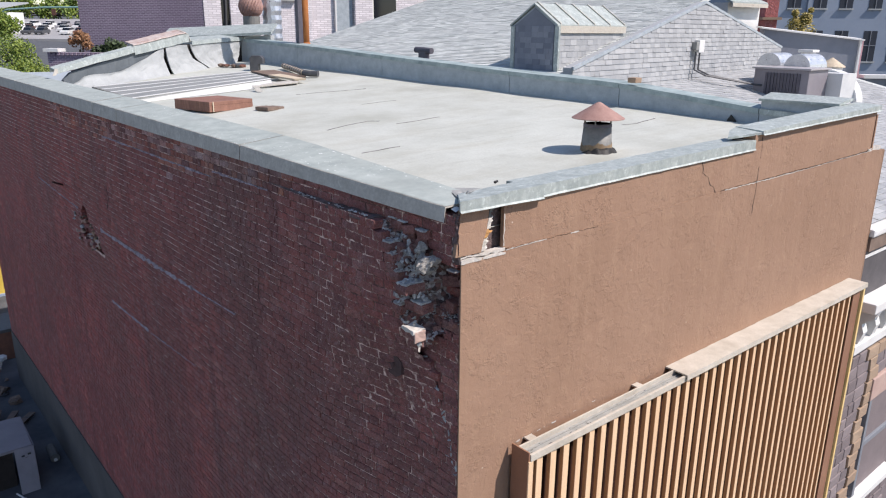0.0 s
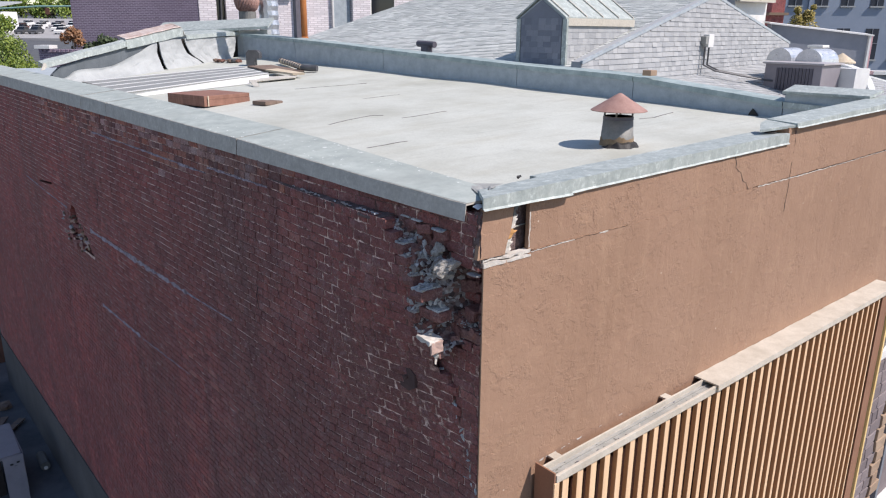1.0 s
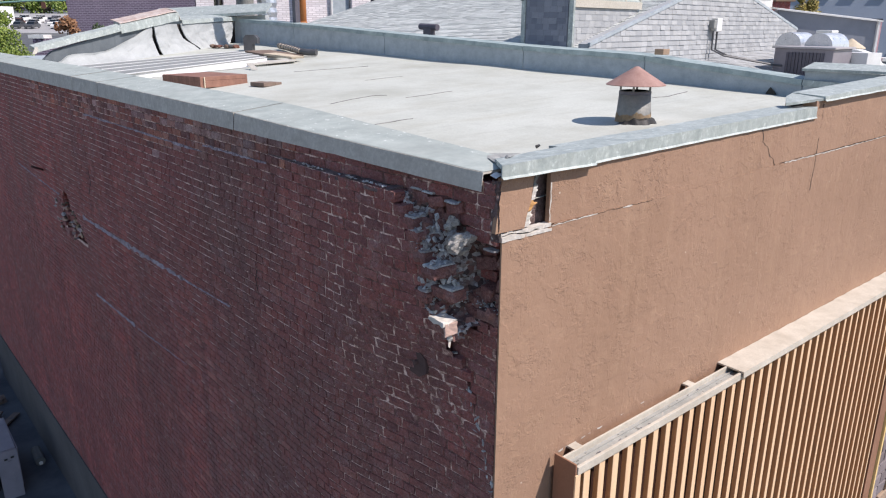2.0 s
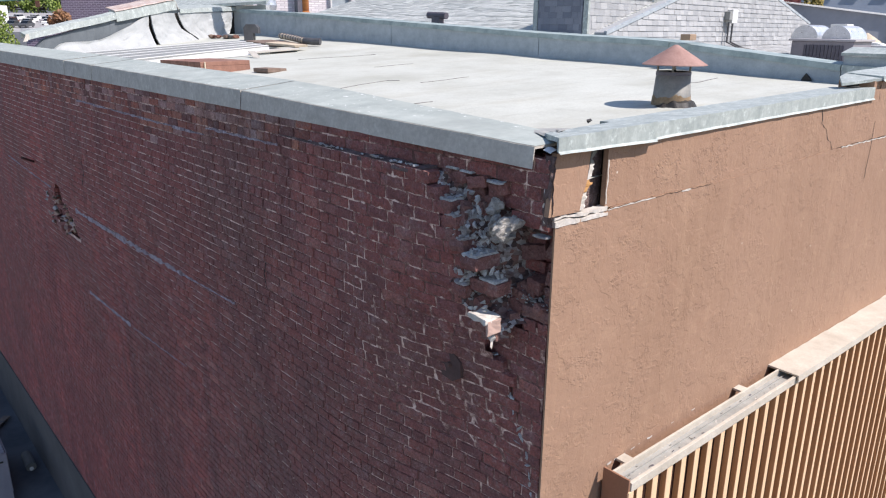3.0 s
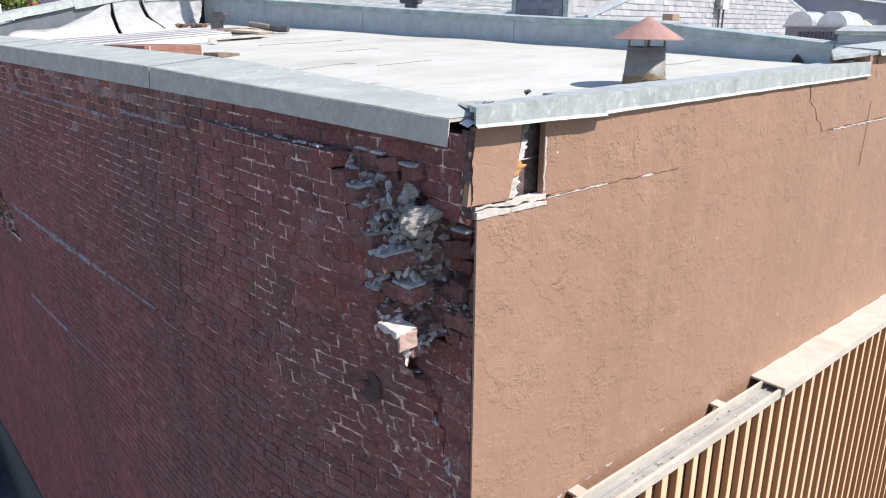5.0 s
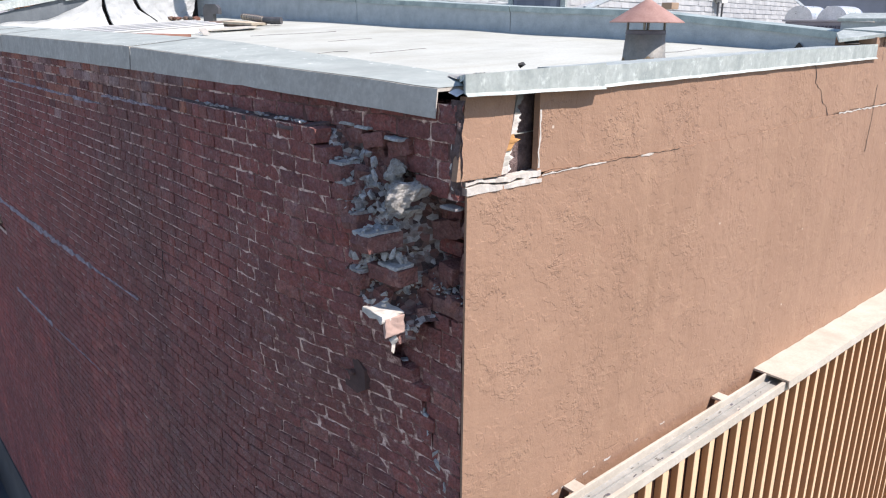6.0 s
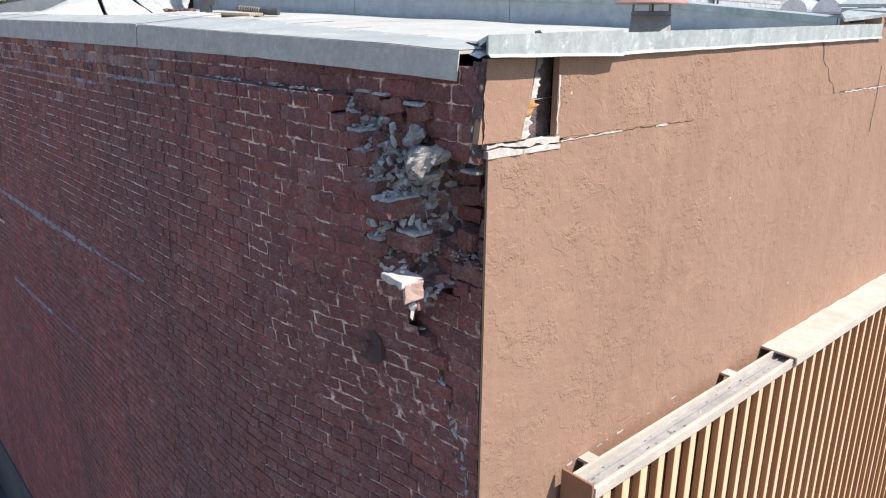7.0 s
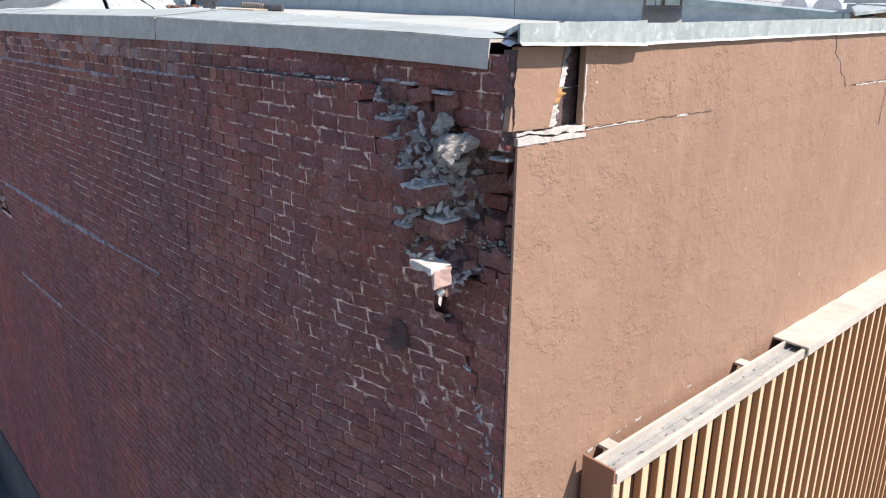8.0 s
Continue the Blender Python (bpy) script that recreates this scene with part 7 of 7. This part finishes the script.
part("wall", box(7.3, 14.0, 0.1, 0.5, 0, 7.0), STONE, stone_house)
part("gutter", box(7.3, 14.0, -0.06, 0.2, 7.0, 7.11, 0.03), WHITE, stone_house, "white painted gutter")
# brown colour stands for the shadow that the gutter throws
part("soffit", box(7.3, 14.0, -0.03, 0.1, 6.8, 7.0), CLAY, stone_house, "brown strip below the gutter, coloured for the shade there")
part("fillet", box(7.3, 14.0, 0.0, 0.02, 6.7, 6.74), WHITE, stone_house)
part("frieze", box(7.3, 14.0, 0.02, 0.1, 6.1, 6.8), DARK_BOARD, stone_house)
part("cornice", box(7.3, 14.0, -0.25, 0.1, 5.95, 6.1, 0.02), WHITE, stone_house)
part("cornice_band", box(7.3, 14.0, -0.08, 0.1, 5.28, 5.42, 0.01), WHITE, stone_house)
bracket_mesh = None
for k in range(14):
    x = 7.45 + k * 0.45
    if bracket_mesh is None:
        br = part("bracket", prism([(0, 0.1, 5.42), (0, -0.05, 5.42), (0, -0.1, 5.6), (0, -0.06, 5.72), (0, -0.2, 5.85), (0, -0.24, 5.95), (0, 0.1, 5.95)], (0.14, 0, 0)), WHITE, stone_house)
        bracket_mesh = br.data
    else:
        br = new("bracket", bracket_mesh)
        br.parent = stone_house
    br.location.x = x
rng = random.Random(31)
for k in range(24):
    z, x = 0.2 + k * 0.205, 7.31 - rng.uniform(0, 0.2)
    while x < 10.3:
        w = rng.uniform(0.2, 0.42)
        quoin = 8.2 < x + w / 2 < 8.75
        if x + w > 7.38 and z < 5.08 and not (8.68 < x + w and 2.1 < z < 4.3):
            a = max(7.31, x)
            bm = box(a, x + w - 0.014, 0.03 - (0.025 if quoin else 0), 0.12, z, z + 0.19, 0.018)
            for v in bm.verts:
                v.co.y += 0.014 * noise.noise(v.co * 9)
                v.co.x += 0.01 * noise.noise(v.co * 7 + Vector((3, 0, 0)))
                v.co.z += 0.008 * noise.noise(v.co * 8 + Vector((0, 5, 0)))
            part("stone_block", bm, TAN_STONE if quoin else STONE, stone_house)
        x += w
win = part("window", box(8.75, 10.2, 0.12, 0.16, 2.3, 4.1), GLASS, stone_house)
part("frame", box(8.68, 8.78, 0.02, 0.2, 2.3, 4.15, 0.01), GREY_WALL, win)
part("frame", box(8.78, 10.2, 0.06, 0.14, 3.15, 3.24, 0.01), GREY_WALL, win)
part("sill", box(8.6, 10.3, -0.06, 0.15, 2.16, 2.28, 0.01), WHITE, win)
part("arch_head", box(8.55, 10.3, -0.02, 0.2, 4.12, 4.5, 0.02), PINK_STONE, win)

# ---- alley ----
hood = thing("sheet_metal_hood", "bent pale sheet metal hood standing in the dark alley", "metal hood")
part("top", prism([(-2.4, 12.9, 0.9), (-0.98, 12.9, 0.9), (-0.92, 14.4, 0.9), (-2.4, 14.5, 0.9)], (0, 0, -0.06)), CASING, hood)
part("leg", prism([(-1.33, 12.88, 0.88), (-0.96, 12.86, 0.88), (-1.0, 12.5, 0.0), (-1.36, 12.5, 0.0)], (0, 0.04, 0)), CASING, hood)
part("side", prism([(-0.96, 12.9, 0.0), (-0.96, 12.9, 0.88), (-0.93, 14.4, 0.88), (-0.93, 14.4, 0.0)], (0.02, 0, 0)), CASING, hood)
# solid block, coloured near-black in place of the shade under the hood
part("dark_inside", box(-2.4, -1.36, 12.95, 14.3, 0.0, 0.8), DARK, hood)
# holes drawn as small black boxes
for k, (a, b) in enumerate(((-1.22, 0.72), (-1.1, 0.74), (-1.15, 0.66))):
    part("hole", box(a, a + 0.06, 12.79 + 0.0, 12.8, b, b + 0.035), TAR, hood)
stub_pipe = thing("pipe_stub", "short grey pipe stub lying on the alley floor", "pipe", at=(-0.5, 13.4, 0.1))
part("pipe", rod([(0, 0.0, 0), (0.02, 0.55, 0.02)], 0.1, 12), PLASTER, stub_pipe)
part("end", rod([(0, -0.02, -0.03), (0, 0.0, -0.03)], 0.04, 10), WHITE, stub_pipe)
cord = thing("electric_cable", "white electric cable lying on the alley floor", "cable")
part("cord", rod([(-1.45, 12.6, 0.02), (-1.35, 12.3, 0.02), (-1.25, 12.15, 0.02), (-1.0, 11.6, 0.02), (-0.9, 11.2, 0.02)], 0.018, 6), WHITE, cord)
heap = thing("rubble_heap", "heap of broken masonry at the far end of the alley", "rubble")
rng = random.Random(77)
for n in range(60):
    s = rng.uniform(0.12, 0.4)
    d = rng.random()
    ob = part("fragment", stone((s, s * rng.uniform(0.6, 1.2), s * 0.6), n + 800, 0.4, 1), (LIME, CLAY, CONCRETE)[n % 3], heap)
    ob.location = (-0.5 - rng.random() * 1.8, 17.0 + rng.random() * 3.5, 0.1 + 1.1 * (1 - d) * rng.random())
bin_ = thing("dark_red_container", "dark red steel container at the end of the alley", "container")
part("body", box(-2.6, 0.1, 20.2, 21.6, 0, 0.9, 0.03), RED_WOOD, bin_)
part("rim", box(-2.65, 0.15, 20.15, 21.65, 0.88, 0.98, 0.01), BLACK, bin_)
fence = thing("yellow_site_board", "yellow boarding beyond the end of the alley", "boarding")
part("board", box(-3.5, 1.2, 26.0, 26.1, 0.2, 1.7), YELLOW, fence)
part("rail", box(-3.5, 1.2, 25.9, 26.0, 0.0, 0.25), BLUE_WALL, fence)
for k in range(8):
    ob = new("alley_timber")
    tagged(ob, "old plank leaning at the foot of the alley wall", "plank", "planks in the alley")
    part("plank", box(-0.08, 0.08, 0, 1.2, 0, 0.04, 0.005), CLAY, ob)
    ob.matrix_world = pose(-1.2 - 0.12 * k, 15.2 + 0.1 * k, 0.05 + 0.045 * k, 0, 0, 12 * k - 40)

rng = random.Random(41)
for n in range(26):
    s = rng.uniform(0.15, 0.5)
    ob = tagged(new("alley_debris"), "dark broken debris lying along the foot of the alley wall", "debris", "debris in the alley")
    part("fragment", rock((s, s * rng.uniform(0.6, 1.4), s * 0.7), n + 1200, 12), (CLAY, LOUVRE, PLASTER, BLACK)[n % 4], ob)
    ob.matrix_world = pose(-0.5 - 1.6 * rng.random(), 14.8 + 4.5 * rng.random(), s * 0.2, 0, 0, rng.uniform(0, 180))
